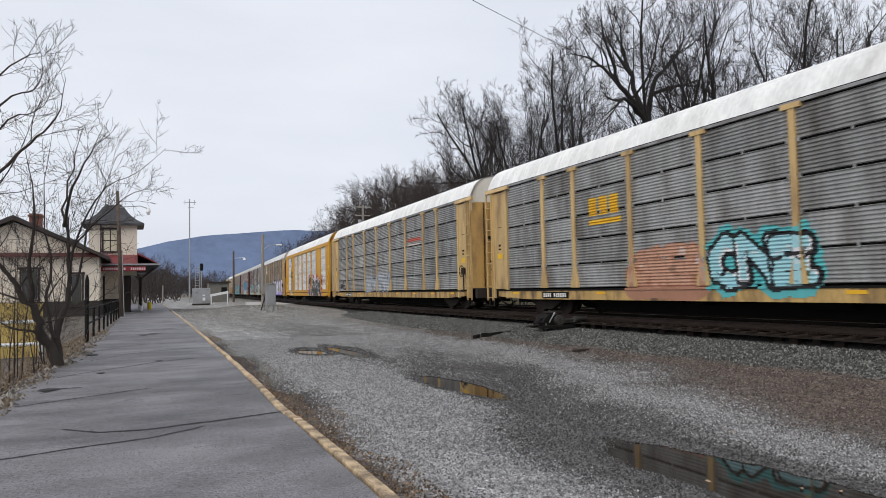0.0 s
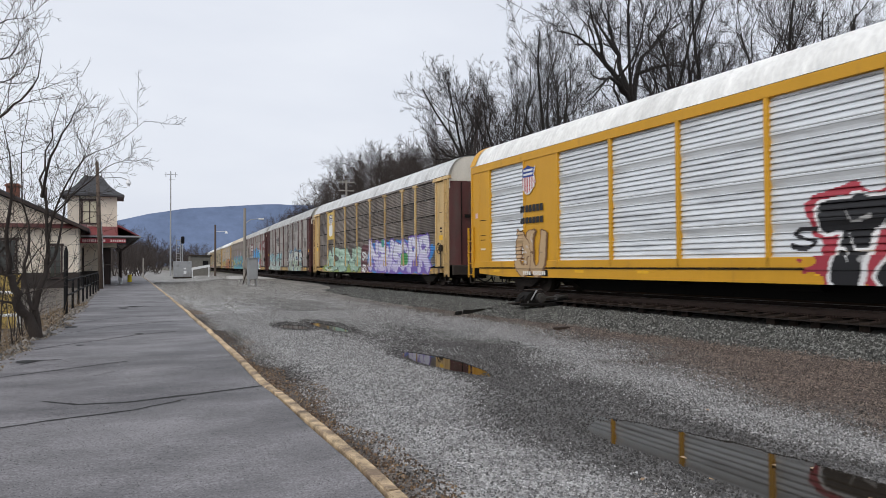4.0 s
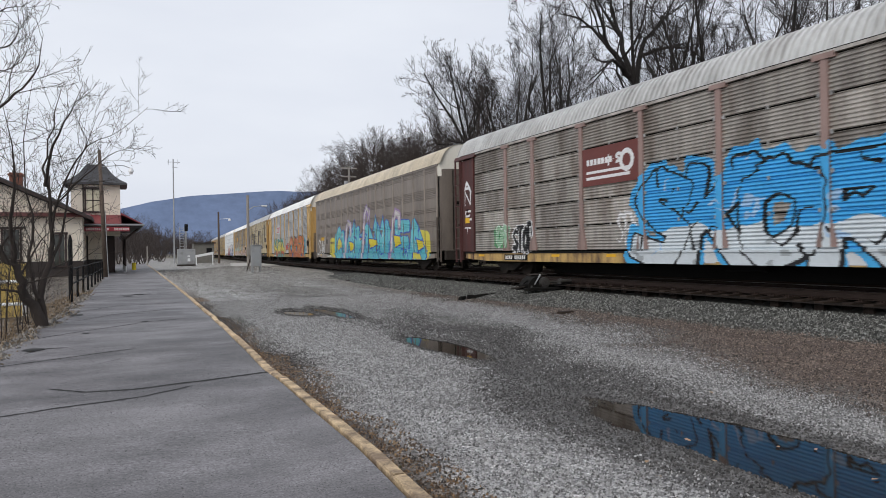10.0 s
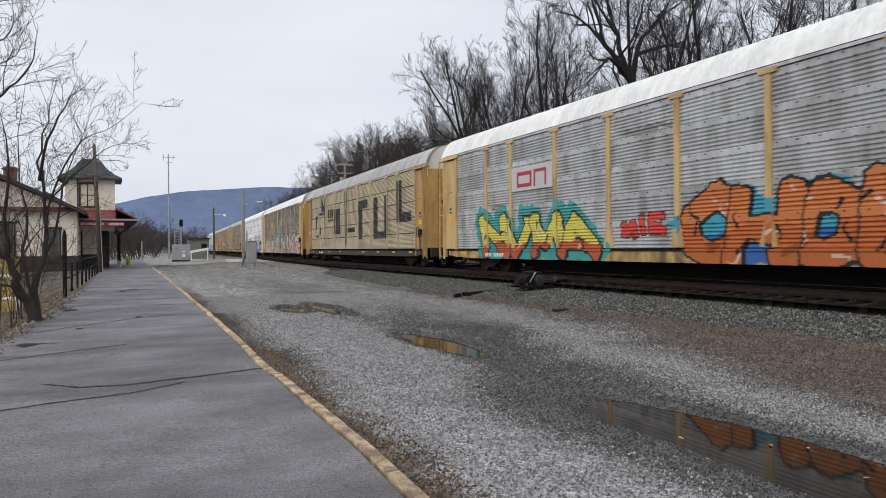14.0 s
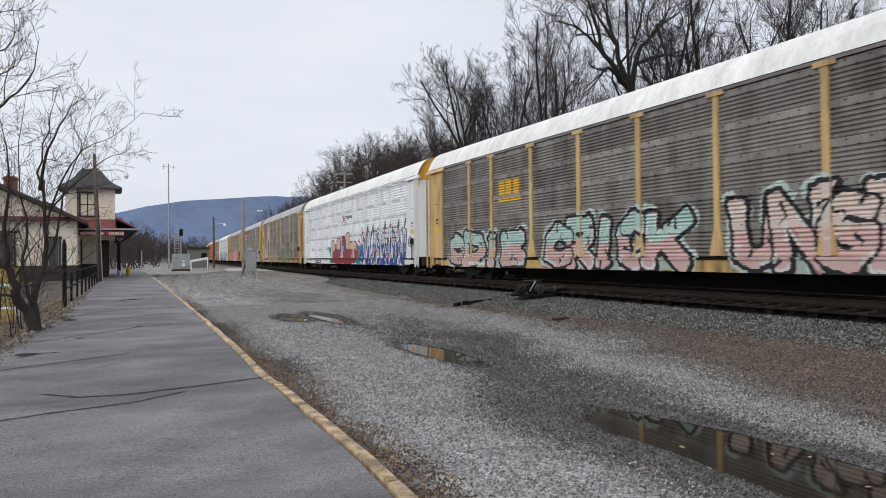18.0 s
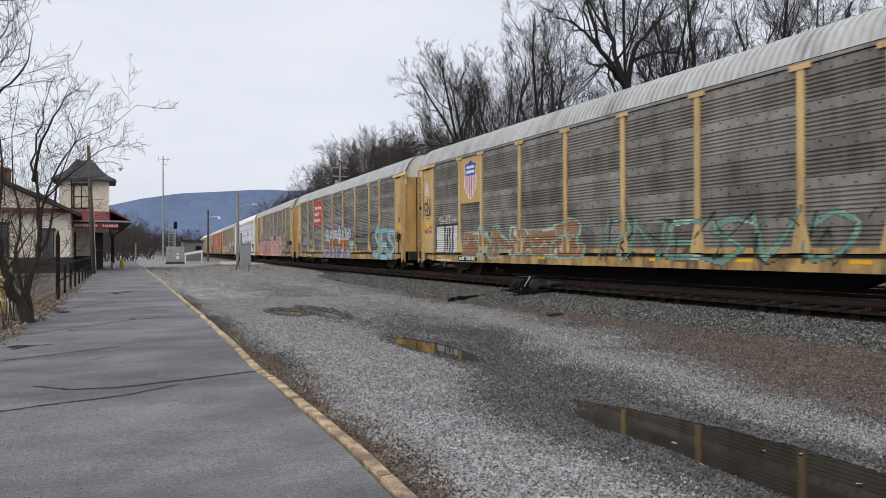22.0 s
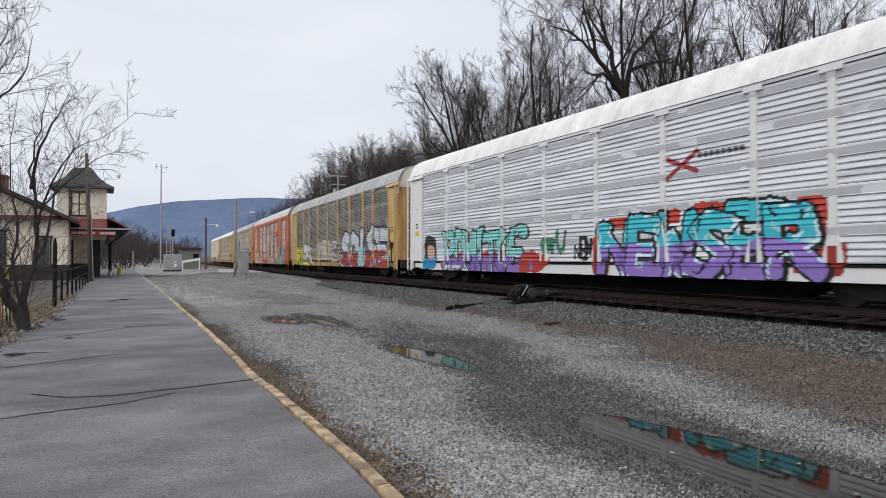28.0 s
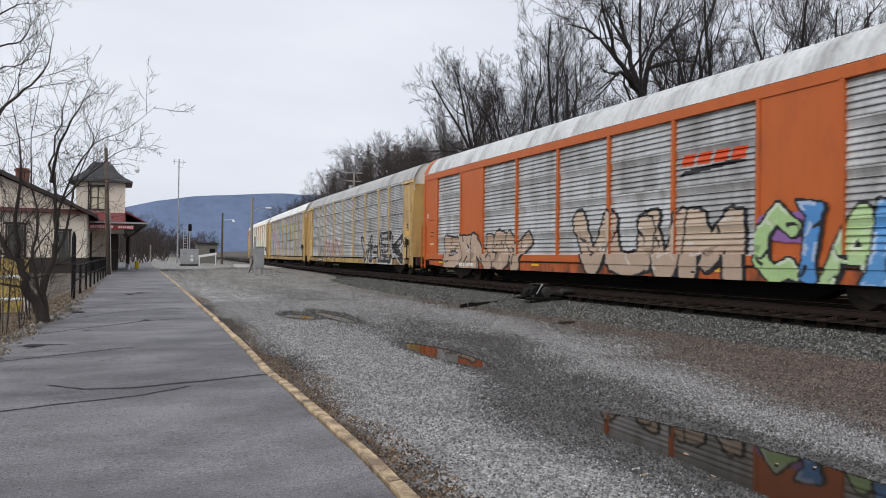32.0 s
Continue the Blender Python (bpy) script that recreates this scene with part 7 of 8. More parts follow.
WOOD = "bare trees on the bank"
kinds = [
    make_tree("tall bare deciduous tree on the wooded bank", 1, group=WOOD, height=15, trunk_r=0.22, lean=0.3, forks=(8, 6, 6, 5), spread=0.75, lengths=(0.46, 0.5, 0.46, 0.45), wander=0.26, up=0.3, low=0.22, thin=0.008),
    make_tree("slender bare tree with upright twigs on the bank", 2, group=WOOD, height=16, trunk_r=0.17, lean=0.25, forks=(9, 6, 6, 5), spread=0.65, lengths=(0.4, 0.5, 0.46, 0.45), wander=0.24, up=0.35, low=0.22, thin=0.0078),
    make_tree("bare forked tree with fine twigs on the bank", 3, group=WOOD, height=15, trunk_r=0.17, trunks=2, lean=0.18, forks=(7, 6, 6, 5), spread=0.7, lengths=(0.42, 0.5, 0.46, 0.45), wander=0.26, up=0.3, low=0.25, thin=0.0078),
    make_tree("bushy bare tree with a rounded fine-twigged crown", 4, group=WOOD, height=12.5, trunk_r=0.11, trunks=3, lean=0.2, forks=(7, 6, 6, 4), spread=0.8, lengths=(0.34, 0.5, 0.5, 0.48), wander=0.24, low=0.15, up=0.3, thin=0.0078),
    make_tree("thin bare sapling in the undergrowth of the bank", 5, group=WOOD, height=9, trunk_r=0.06, trunks=3, lean=0.16, forks=(8, 6, 4), spread=0.55, low=0.15, thin=0.008),
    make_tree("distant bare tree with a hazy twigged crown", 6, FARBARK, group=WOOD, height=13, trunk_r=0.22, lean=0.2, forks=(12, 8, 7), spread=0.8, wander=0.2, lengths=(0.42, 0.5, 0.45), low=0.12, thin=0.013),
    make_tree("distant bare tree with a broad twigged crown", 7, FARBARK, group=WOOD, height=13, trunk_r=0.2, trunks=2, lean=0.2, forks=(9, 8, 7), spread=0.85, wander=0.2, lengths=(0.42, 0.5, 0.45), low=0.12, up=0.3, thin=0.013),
]
HEIGHTS = {k: max(v.co.z for c in kinds[k].children for v in c.data.vertices) for k in range(7)}


def tree_line(x, y):
    """Height that the tops of the wood reach; the wood rises away from the track."""
    f = max(x, 20) / 30
    at = [y / f, 1.05 * y / f]
    h = np.interp(at, [20, 27, 32, 37, 42, 46, 48, 54, 59, 64, 70, 75, 86, 96, 107, 120, 140, 157, 175, 260], [17, 18.5, 19.5, 20.5, 21.8, 21.2, 21.4, 22.2, 20.8, 17.0, 14.6, 15.2, 17.2, 17.0, 14.8, 11.0, 12.7, 13.8, 15.1, 20])
    return 0.87 + (float(min(h)) - 0.87) * f


def plant(kind, x, y, size, turn, z=None):
    z = float(ground_z(x, y)) - 0.05 if z is None else z
    if x > 20 and y < 260:
        size = min(size, (tree_line(x, y) - z) / HEIGHTS[kind] * tr.uniform(0.9, 1.0))
    o = copy_thing(kinds[kind], pose(x, y, z, 0, 0, turn))
    o.scale = (size, size, size * tr.uniform(0.95, 1.05))
    return o


tr = random.Random(77)
# rows along the bank behind the track, denser where they stand near
for row, (off, step, y0, y1) in enumerate(((10.5, 9.0, 8, 150), (15.0, 6.0, 100, 190), (22.0, 5.2, 62, 240))):
    y = y0
    while y < y1:
        x = float(track_x_of(np.array(y))) + off + tr.uniform(-2.0, 2.0)
        if y > 95 or (y > 45 and row == 2):
            kind, size = tr.choice((5, 6, 6)), tr.uniform(0.8, 1.05)
        elif row == 0 and y > 45:
            kind, size = tr.choice((5, 6, 6)), tr.uniform(0.6, 0.8)
        elif row == 0:
            kind, size = tr.choice((2, 3, 4, 4)), tr.uniform(0.7, 1.0)
        else:
            kind, size = tr.choice((0, 0, 1, 2, 3)), tr.uniform(0.8, 0.95) * (1 if y < 38 else 0.85)
        if not (row == 0 and (24 < y < 38 or 78 < y < 102)):
            plant(kind, x, y, size, tr.uniform(0, 360))
        y += step * tr.uniform(0.7, 1.4) * (0.5 if row == 0 and y > 45 else 1)
# the skyline trees: place and height of the top
SKYLINE = [(41.0, 154.5, 19.6), (34.8, 119.5, 18.6), (38.4, 121.2, 21.4), (32.9, 96.0, 19.3), (36.5, 96.2, 20.0), (31.3, 76.2, 16.8), (35.1, 79.0, 19.7), (30.5, 63.8, 19.3), (34.2, 67.2, 23.1), (29.9, 55.0, 22.2), (33.5, 57.8, 24.5), (29.5, 47.8, 21.0), (33.2, 50.5, 21.9), (29.3, 42.0, 20.0), (32.9, 44.2, 21.8), (31.1, 35.2, 21.1), (34.1, 36.5, 21.5), (27.7, 28.0, 16.6), (30.8, 29.2, 18.9), (33.9, 30.2, 18.9), (27.6, 23.0, 15.9), (30.7, 24.0, 16.4), (33.8, 24.8, 18.2), (27.6, 18.8, 14.6)]
BETWEEN = [((a[0] + b[0]) / 2 + 1, (a[1] + b[1]) / 2, (a[2] + b[2]) / 2 * 0.86) for a, b in zip(SKYLINE[:-1], SKYLINE[1:]) if b[1] > 50]
for i, (x, y, top) in enumerate(SKYLINE + BETWEEN):
    kind = (1, 2, 0, 1, 2)[i % 5] if y < 60 else 5 + i % 2
    z = float(ground_z(x, y))
    o = plant(kind, x, y, (top + 0.5 - z) / HEIGHTS[kind] / 1.03, tr.uniform(0, 360))
    if y > 60:
        o.scale.x, o.scale.y = o.scale.z * 0.8, o.scale.z * 0.8
# a closed stand of trees farther along the bank
for k in range(34):
    y = 66 + 2.1 * k
    plant(5 + k % 2, float(track_x_of(np.array(y))) + tr.uniform(10, 24), y, tr.uniform(1.0, 1.5), tr.uniform(0, 360))
# low scrub behind the track
for y in np.arange(8, 130, 4.0):
    plant(4 if y < 50 else 6, float(track_x_of(np.array(y))) + tr.uniform(8, 12), y, tr.uniform(0.35, 0.8) * (1 if y < 50 else 0.8), tr.uniform(0, 360))
# trees past the yard and behind the station
for x, y, s in ((3.5, 128, 0.55), (1.0, 140, 0.6), (5.5, 150, 0.5), (-4, 135, 0.7), (-9, 120, 0.6), (16, 175, 0.5), (20, 190, 0.55), (11, 200, 0.5), (25, 215, 0.6), (7, 185, 0.5), (2.0, 131, 0.66), (4.4, 136, 0.62), (0.2, 126, 0.7), (-1.8, 133, 0.72), (5.2, 142, 0.58), (3.0, 146, 0.66), (6.4, 152, 0.5), (-0.6, 145, 0.74)):
    plant(5 + int(x) % 2, x, y, s, 31 * x, z=-0.8)
def far_woods(count):
    """The woods across the end of the yard, joined: simple bare trees, turned and scaled at random."""
    forms = []
    for q in range(4):
        limbs, twigs = grow(60 + q, height=13, trunk_r=0.2, trunks=2, lean=0.18, forks=(9, 6, 3), spread=0.8, wander=0.2, lengths=(0.42, 0.5, 0.5), low=0.1, thin=0.034)
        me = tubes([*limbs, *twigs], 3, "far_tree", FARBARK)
        v = np.empty(len(me.vertices) * 3)
        me.vertices.foreach_get("co", v)
        f = np.empty(len(me.polygons) * 4, dtype=np.int64)
        me.polygons.foreach_get("vertices", f)
        forms.append((v.reshape(-1, 3), f.reshape(-1, 4)))
        bpy.data.meshes.remove(me)
    vs, fs, o = [], [], 0
    while len(vs) < count:
        y = tr.uniform(150, 420)
        x = tr.uniform(-0.12, 0.115) * y + 2
        if abs(x - float(track_x_of(np.array(y)))) < 8:
            continue
        v, f = forms[len(vs) % 4]
        a, size = tr.uniform(0, 6.28), tr.uniform(0.5, 0.85) * (1 if y > 220 else 0.75)
        turn = np.array([[math.cos(a), math.sin(a), 0], [-math.sin(a), math.cos(a), 0], [0, 0, 1]])
        vs.append(v @ turn * size + np.array([x, y, -0.8]))
        fs.append(f + o)
        o += len(v)
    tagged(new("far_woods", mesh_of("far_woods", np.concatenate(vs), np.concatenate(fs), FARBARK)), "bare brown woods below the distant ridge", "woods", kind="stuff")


far_woods(230)
# the patterns themselves stand in the wood behind
for i, t in enumerate(kinds):
    x, y = 38 + 2 * i, 30 + 12 * i
    t.matrix_basis = pose(x, y, float(ground_z(x, y)), 0, 0, 40 * i)

# the large spreading tree over the track: trunk and heavy limbs from the fork
FORK = (30.6, 36.0, 11.3)
BOUGHS = [
    ([(31.6, 36.2, 0.5), (31.3, 36.1, 5.0), FORK], 0.42),
    ([FORK, (29.1, 35.7, 12.4), (27.6, 35.2, 13.9), (26.7, 34.8, 15.4), (25.7, 34.5, 17.2)], 0.27),
    ([FORK, (30.2, 36.4, 12.8), (29.9, 37.0, 15.2), (29.8, 37.4, 17.0), (29.6, 37.8, 19.5)], 0.25),
    ([FORK, (31.3, 36.2, 13.9), (32.5, 36.0, 15.4), (33.4, 35.8, 16.6), (33.7, 35.6, 18.2)], 0.22),
    ([(29.1, 35.7, 12.4), (28.0, 36.4, 14.3), (27.0, 36.8, 15.2), (25.6, 37.0, 15.6), (24.4, 37.2, 15.0)], 0.15),
    ([(29.4, 35.8, 12.2), (27.6, 34.6, 12.2), (26.2, 34.0, 11.3), (24.9, 33.6, 10.3)], 0.17),
    ([(29.9, 36.6, 14.5), (29.2, 37.6, 16.4), (28.8, 38.0, 18.2)], 0.16),
    ([(31.0, 36.1, 13.2), (32.2, 35.0, 13.6), (33.4, 34.4, 13.5), (34.6, 34.0, 14.2)], 0.15),
]
big = make_tree("large old bare tree with heavy spreading limbs", 13, stems=BOUGHS, forks=(7, 5, 5, 3), spread=0.8, lengths=(0.5, 0.55, 0.5, 0.45), low=0.25, wander=0.26, up=0.12, thin=0.009)
snag = make_tree("old bare tree with a broken forked limb", 17, stems=[
    ([(38.6, 39.0, 2.0), (38.4, 39.0, 9.0), (38.5, 39.0, 13.4), (38.2, 39.0, 16.5), (38.8, 39.0, 20.0)], 0.30),
    ([(38.5, 39.0, 13.8), (37.0, 38.8, 13.6), (35.9, 38.6, 12.7), (35.0, 38.5, 12.4), (34.6, 38.4, 13.6), (34.9, 38.4, 15.2)], 0.22),
    ([(36.2, 38.7, 13.0), (36.0, 38.7, 15.2), (36.4, 38.7, 17.0)], 0.13),
    ([(38.5, 39.0, 13.6), (39.8, 39.0, 14.2), (41.2, 39.0, 14.4)], 0.15),
], forks=(5, 5, 4, 3), spread=0.8, lengths=(0.4, 0.5, 0.5, 0.45), low=0.5, wander=0.26, up=0.2, thin=0.009)
# the multi-stemmed tree beside the platform
near_tree = make_tree("multi-stemmed bare tree growing beside the platform", 22, BARK_WARM, stems=[
    ([(-1.46, 18.5, -0.85), (-1.6, 18.5, -0.24), (-1.85, 18.4, 0.3), (-2.1, 18.3, 0.8), (-2.5, 18.2, 1.4), (-2.9, 18.0, 2.3), (-3.1, 17.8, 3.6)], 0.15),
    ([(-1.42, 18.55, -0.85), (-1.50, 18.6, -0.1), (-1.34, 18.7, 0.64), (-1.28, 18.8, 1.2), (-1.3, 18.9, 1.9), (-1.42, 19.0, 2.9), (-1.25, 19.1, 3.9), (-1.0, 19.2, 5.0)], 0.095),
    ([(-1.29, 18.8, 1.1), (-1.17, 18.6, 2.0), (-0.85, 18.4, 2.85), (-0.46, 18.3, 3.4), (0.23, 18.2, 3.8), (0.8, 18.1, 4.35)], 0.035),
    ([(-1.34, 18.7, 0.6), (-1.05, 18.9, 1.5), (-0.91, 19.1, 2.46), (-0.55, 19.3, 3.55), (-0.25, 19.4, 4.4)], 0.04),
    ([(-1.52, 18.55, -0.1), (-1.74, 18.8, 0.65), (-1.66, 19.0, 1.54), (-1.8, 19.1, 2.4), (-1.85, 19.2, 3.6), (-1.6, 19.2, 5.2)], 0.05),
    ([(-1.3, 18.9, 1.8), (-0.96, 18.7, 2.32), (-0.39, 18.5, 2.87), (0.1, 18.4, 3.3), (0.65, 18.3, 3.4)], 0.032),
    ([(-1.4, 18.9, 2.5), (-1.2, 18.4, 3.4), (-0.8, 18.0, 4.1), (-0.55, 17.8, 4.7)], 0.045),
    ([(-2.0, 18.3, 0.7), (-2.0, 18.0, 1.7), (-1.9, 17.8, 2.8), (-2.1, 17.7, 4.2)], 0.06),
], forks=(10, 5, 3), spread=0.8, lengths=(0.30, 0.5, 0.5), low=0.22, wander=0.15, up=0.05, thin=0.0042, child=(0.2, 0.4))
sk = random.Random(31)
SHOOTS = []
for k in range(15):
    x, y = sk.uniform(-2.5, -1.55), sk.uniform(17.0, 23.0)
    h, lx, ly = sk.uniform(2.0, 4.2), sk.uniform(-0.5, 0.35), sk.uniform(-0.4, 0.4)
    z = -0.95 if x > -1.8 else -1.15
    SHOOTS.append(([(x, y, z), (x + 0.2 * lx, y + 0.2 * ly, z + 0.3 * h), (x + 0.7 * lx, y + 0.6 * ly, z + 0.65 * h), (x + lx, y + ly, z + h)], sk.uniform(0.014, 0.03)))
shrub = make_tree("tangled bare shrub at the foot of the bank", 33, BARK_WARM, stems=SHOOTS, forks=(7, 4, 2), spread=0.8, lengths=(0.36, 0.5, 0.5), low=0.15, wander=0.2, up=0.1, thin=0.0045, child=(0.3, 0.55))
side_tree = make_tree("bare tree with curved thin branches near the platform", 25, BARK_WARM, stems=[
    ([(-3.7, 13.5, -1.45), (-3.3, 13.5, 0.5), (-2.75, 13.5, 1.9), (-2.0, 13.5, 2.84), (-1.52, 13.5, 3.41), (-1.22, 13.5, 3.75), (-1.04, 13.5, 4.2), (-1.02, 13.5, 4.65)], 0.055),
    ([(-2.7, 13.5, 1.95), (-2.4, 13.6, 3.0), (-1.84, 13.6, 3.8), (-1.48, 13.6, 3.97), (-1.28, 13.6, 4.2), (-1.14, 13.6, 4.7)], 0.028),
    ([(-2.4, 13.6, 3.0), (-2.2, 13.4, 4.1), (-1.6, 13.3, 4.8), (-1.28, 13.3, 4.92), (-1.05, 13.3, 5.1)], 0.025),
    ([(-2.3, 13.5, 3.6), (-1.8, 13.7, 4.25), (-1.5, 13.8, 4.4), (-1.38, 13.8, 4.8), (-1.5, 13.8, 5.5)], 0.025),
    ([(-3.0, 13.5, 1.3), (-2.4, 13.2, 2.1), (-1.9, 13.0, 2.6), (-1.5, 12.9, 3.4), (-1.35, 12.9, 4.0)], 0.025),
], forks=(9, 4, 2), spread=0.75, lengths=(0.2, 0.5, 0.5), low=0.3, wander=0.14, up=0.15, thin=0.0036, child=(0.25, 0.45))


# ---- distance: the long ridge, with blue haze painted into its colour ----
RIDGE = mat("hazed_ridge", (0.14, 0.185, 0.29), 1.0, var=0.22, scale=0.004, fine=0.03, bump=0, spec=0.0)
rv, rf = [], []
rx = np.linspace(-2600, 3200, 240)
for k, x in enumerate(rx):
    top = float(np.interp(x, [-2600, -74, 52, 143, 268, 442, 649, 818, 1023, 1600, 3200], [90, 153, 181, 207, 227, 248, 263, 259, 249, 239, 120])) + 2.0 * math.sin(x * 0.008) + 1.5 * math.sin(x * 0.023 + 1)
    rv += [(x, 2700, -20), (x, 3000, top), (x, 3600, -20)]
for k in range(len(rx) - 1):
    for j in (0, 1):
        rf.append((3 * k + j, 3 * k + 3 + j, 3 * k + 4 + j, 3 * k + 1 + j))
tagged(new("distant_ridge", mesh_of("distant_ridge", rv, rf, RIDGE, True)), "long wooded ridge in the distance, its haze painted as blue", "hill", kind="structure")

# ---- station ----
CREAM = mat("cream_siding", (0.74, 0.67, 0.57), 0.7, var=0.1, scale=0.8, dirt=(0.58, 0.52, 0.43), dirt_at=(0.55, 0.85))
DARKWOOD = mat("dark_brown_boarding", (0.035, 0.028, 0.026), 0.7, var=0.25)
REDROOF = mat("red_metal_roof", (0.20, 0.035, 0.04), 0.5, var=0.15)
SLATE = mat("dark_slate", (0.055, 0.056, 0.062), 0.7, var=0.3, scale=3, fine=14)
DARKTRIM = mat("dark_trim", (0.045, 0.03, 0.027), 0.6, var=0.2)
BRICKM = mat("chimney_brick", (0.20, 0.085, 0.06), 0.85, var=0.3, fine=18)
REDSIGN = mat("red_sign_board", (0.22, 0.02, 0.03), 0.5, var=0.1)
SIGNWHITE = mat("sign_lettering", (0.6, 0.45, 0.45), 0.6, var=0.1)
GLASS = bpy.data.materials.new("window_glass")
GLASS.use_nodes = True
_b = GLASS.node_tree.nodes["Principled BSDF"]
_b.inputs["Base Color"].default_value, _b.inputs["Roughness"].default_value = (0.05, 0.055, 0.05, 1), 0.08
GS = -0.74
station = thing("station_building", "cream railway station with dark base, red canopy and a slate-roofed tower", "building")


BLIND = mat("pale_window_blind", (0.60, 0.56, 0.42), 0.5, var=0.1)


def window(parent, x0, x1, y, z0, z1, lights=2, glass=None):
    """Sash window in a wall that faces the platform's near end."""
    fr = Build().box(x0 - 0.12, x0, y - 0.10, y + 0.02, z0 - 0.1, z1 + 0.1).box(x1, x1 + 0.12, y - 0.10, y + 0.02, z0 - 0.1, z1 + 0.1).box(x0 - 0.2, x1 + 0.2, y - 0.14, y + 0.02, z1, z1 + 0.18).box(x0 - 0.15, x1 + 0.15, y - 0.14, y + 0.02, z0 - 0.12, z0)
    zm = (z0 + z1) / 2
    fr.box(x0, x1, y - 0.07, y + 0.01, zm - 0.04, zm + 0.04)
    for k in range(1, lights):
        xm = x0 + (x1 - x0) * k / lights
        fr.box(xm - 0.05, xm + 0.05, y - 0.07, y + 0.01, z0, z1)
    w = part("window", fr.mesh("window", DARKTRIM), parent)
    for k in range(lights):
        for a, b in ((z0, zm), (zm, z1)):
            part("pane", Build().box(x0 + (x1 - x0) * k / lights + 0.05, x0 + (x1 - x0) * (k + 1) / lights - 0.05, y - 0.05, y - 0.03, a + 0.04, b - 0.04).mesh("pane", glass or GLASS), w)


# wing with its gable towards the near end: walls, base, roof
WY, WX0, WX1 = 62.0, -13.6, -2.1
wing = part("wing_wall", Build().prism([(WX0, GS), (WX1, GS), (WX1, 3.9), (-7.9, 6.5), (WX0, 3.9)], 'y', WY, WY + 12).mesh("wing_wall", CREAM), station)
part("wing_base", Build().box(WX0 - 0.04, WX1 + 0.04, WY - 0.05, WY + 12, GS, 0.45).mesh("wing_base", DARKWOOD), station)
for a, b in ((-2.1 + 0.75, 1), (-13.6 - 0.75, -1)):
    rf_ = Build().prism([(-7.9, 6.75), (a, 3.62), (a, 3.84), (-7.9, 6.98)], 'y', WY - 0.8, WY + 13)
    part("wing_roof", rf_.mesh("wing_roof", SLATE), station)
part("barge_board", Build().prism([(-7.9, 6.62), (-1.4, 3.60), (-1.4, 3.80), (-7.9, 6.85)], 'y', WY - 0.86, WY - 0.8).prism([(-7.9, 6.62), (-14.3, 3.60), (-14.3, 3.80), (-7.9, 6.85)], 'y', WY - 0.86, WY - 0.8).mesh("barge_board", DARKTRIM), station)
part("pent_roof", Build().prism([(WY - 0.75, 3.86), (WY, 3.86), (WY, 4.2)], 'x', WX0 - 0.6, WX1 + 0.6).mesh("pent_roof", mat("dull_red_roof", (0.095, 0.03, 0.03), 0.6)), station)
for k in range(28):
    xx_ = WX0 + 0.41 * k
    part("batten", Build().box(xx_ - 0.025, xx_ + 0.025, WY - 0.03, WY, 0.45, 3.86).mesh("batten", CREAM), wing)
window(station, -4.05, -3.3, WY - 0.02, 0.1, 2.5)
window(station, -7.4, -6.3, WY - 0.02, 0.6, 2.9)
window(station, -10.2, -9.1, WY - 0.02, 0.6, 2.9)
chim = part("chimney", Build().box(-7.4, -6.5, 66, 66.9, 5.6, 7.6, 0.03).box(-7.5, -6.4, 65.9, 67.0, 7.35, 7.5).mesh("chimney", BRICKM), station)
part("vent_pipe", Build().tube((-4.6, 66, 4.5), (-4.6, 66, 7.4), 0.09).mesh("vent_pipe", DARKTRIM), station)
# main range behind, along the platform
part("main_wall", Build().box(-8.0, -1.9, 74, 92, GS, 4.0).mesh("main_wall", CREAM), station)
part("main_base", Build().box(-8.0, -1.86, 73.95, 92, GS, 0.5).mesh("main_base", DARKWOOD), station)
part("main_roof", Build().prism([(-8.6, 4.0), (-1.2, 4.0), (-4.9, 6.2)], 'y', 73.4, 92.5).mesh("main_roof", SLATE), station)
# tower
TY, TX0, TX1 = 70.0, -3.22, 0.68
tower = part("tower_wall", Build().box(TX0, TX1, TY, TY + 3.9, 2.6, 7.3).mesh("tower_wall", CREAM), station)
for k in range(12):
    xx_ = TX0 + (TX1 - TX0) * k / 11
    part("batten", Build().box(xx_ - 0.02, xx_ + 0.02, TY - 0.03, TY, 4.2, 7.2).mesh("batten", CREAM), tower)
rings = [(2.56, 7.12), (2.54, 7.28), (1.95, 7.62), (1.35, 8.15), (0.95, 8.75), (0.72, 9.05)]
tcx, tcy = (TX0 + TX1) / 2, TY + 1.95
tv = [(tcx + sx * h, tcy + sy * h, z) for h, z in rings for sx, sy in ((-1, -1), (1, -1), (1, 1), (-1, 1))]
tf = [(4 * i + j, 4 * i + (j + 1) % 4, 4 * i + 4 + (j + 1) % 4, 4 * i + 4 + j) for i in range(len(rings) - 1) for j in range(4)] + [(20, 21, 22, 23), (3, 2, 1, 0)]
roof_t = part("tower_roof", mesh_of("tower_roof", tv, tf, SLATE), station, "flared dark slate tower roof")
for a, b in (((-0.7, 0), (-0.35, 0.12)), ((-0.35, 0.12), (-0.1, 0.3)), ((-0.1, 0.3), (0, 0.62)), ((0, 0.62), (0.1, 0.3)), ((0.1, 0.3), (0.35, 0.12)), ((0.35, 0.12), (0.7, 0))):
    part("cresting_bar", Build().tube((tcx + a[0], tcy - 0.6, 9.05 + a[1]), (tcx + b[0], tcy - 0.6, 9.05 + b[1]), 0.035, n=5).mesh("cresting_bar", DARKTRIM), roof_t)
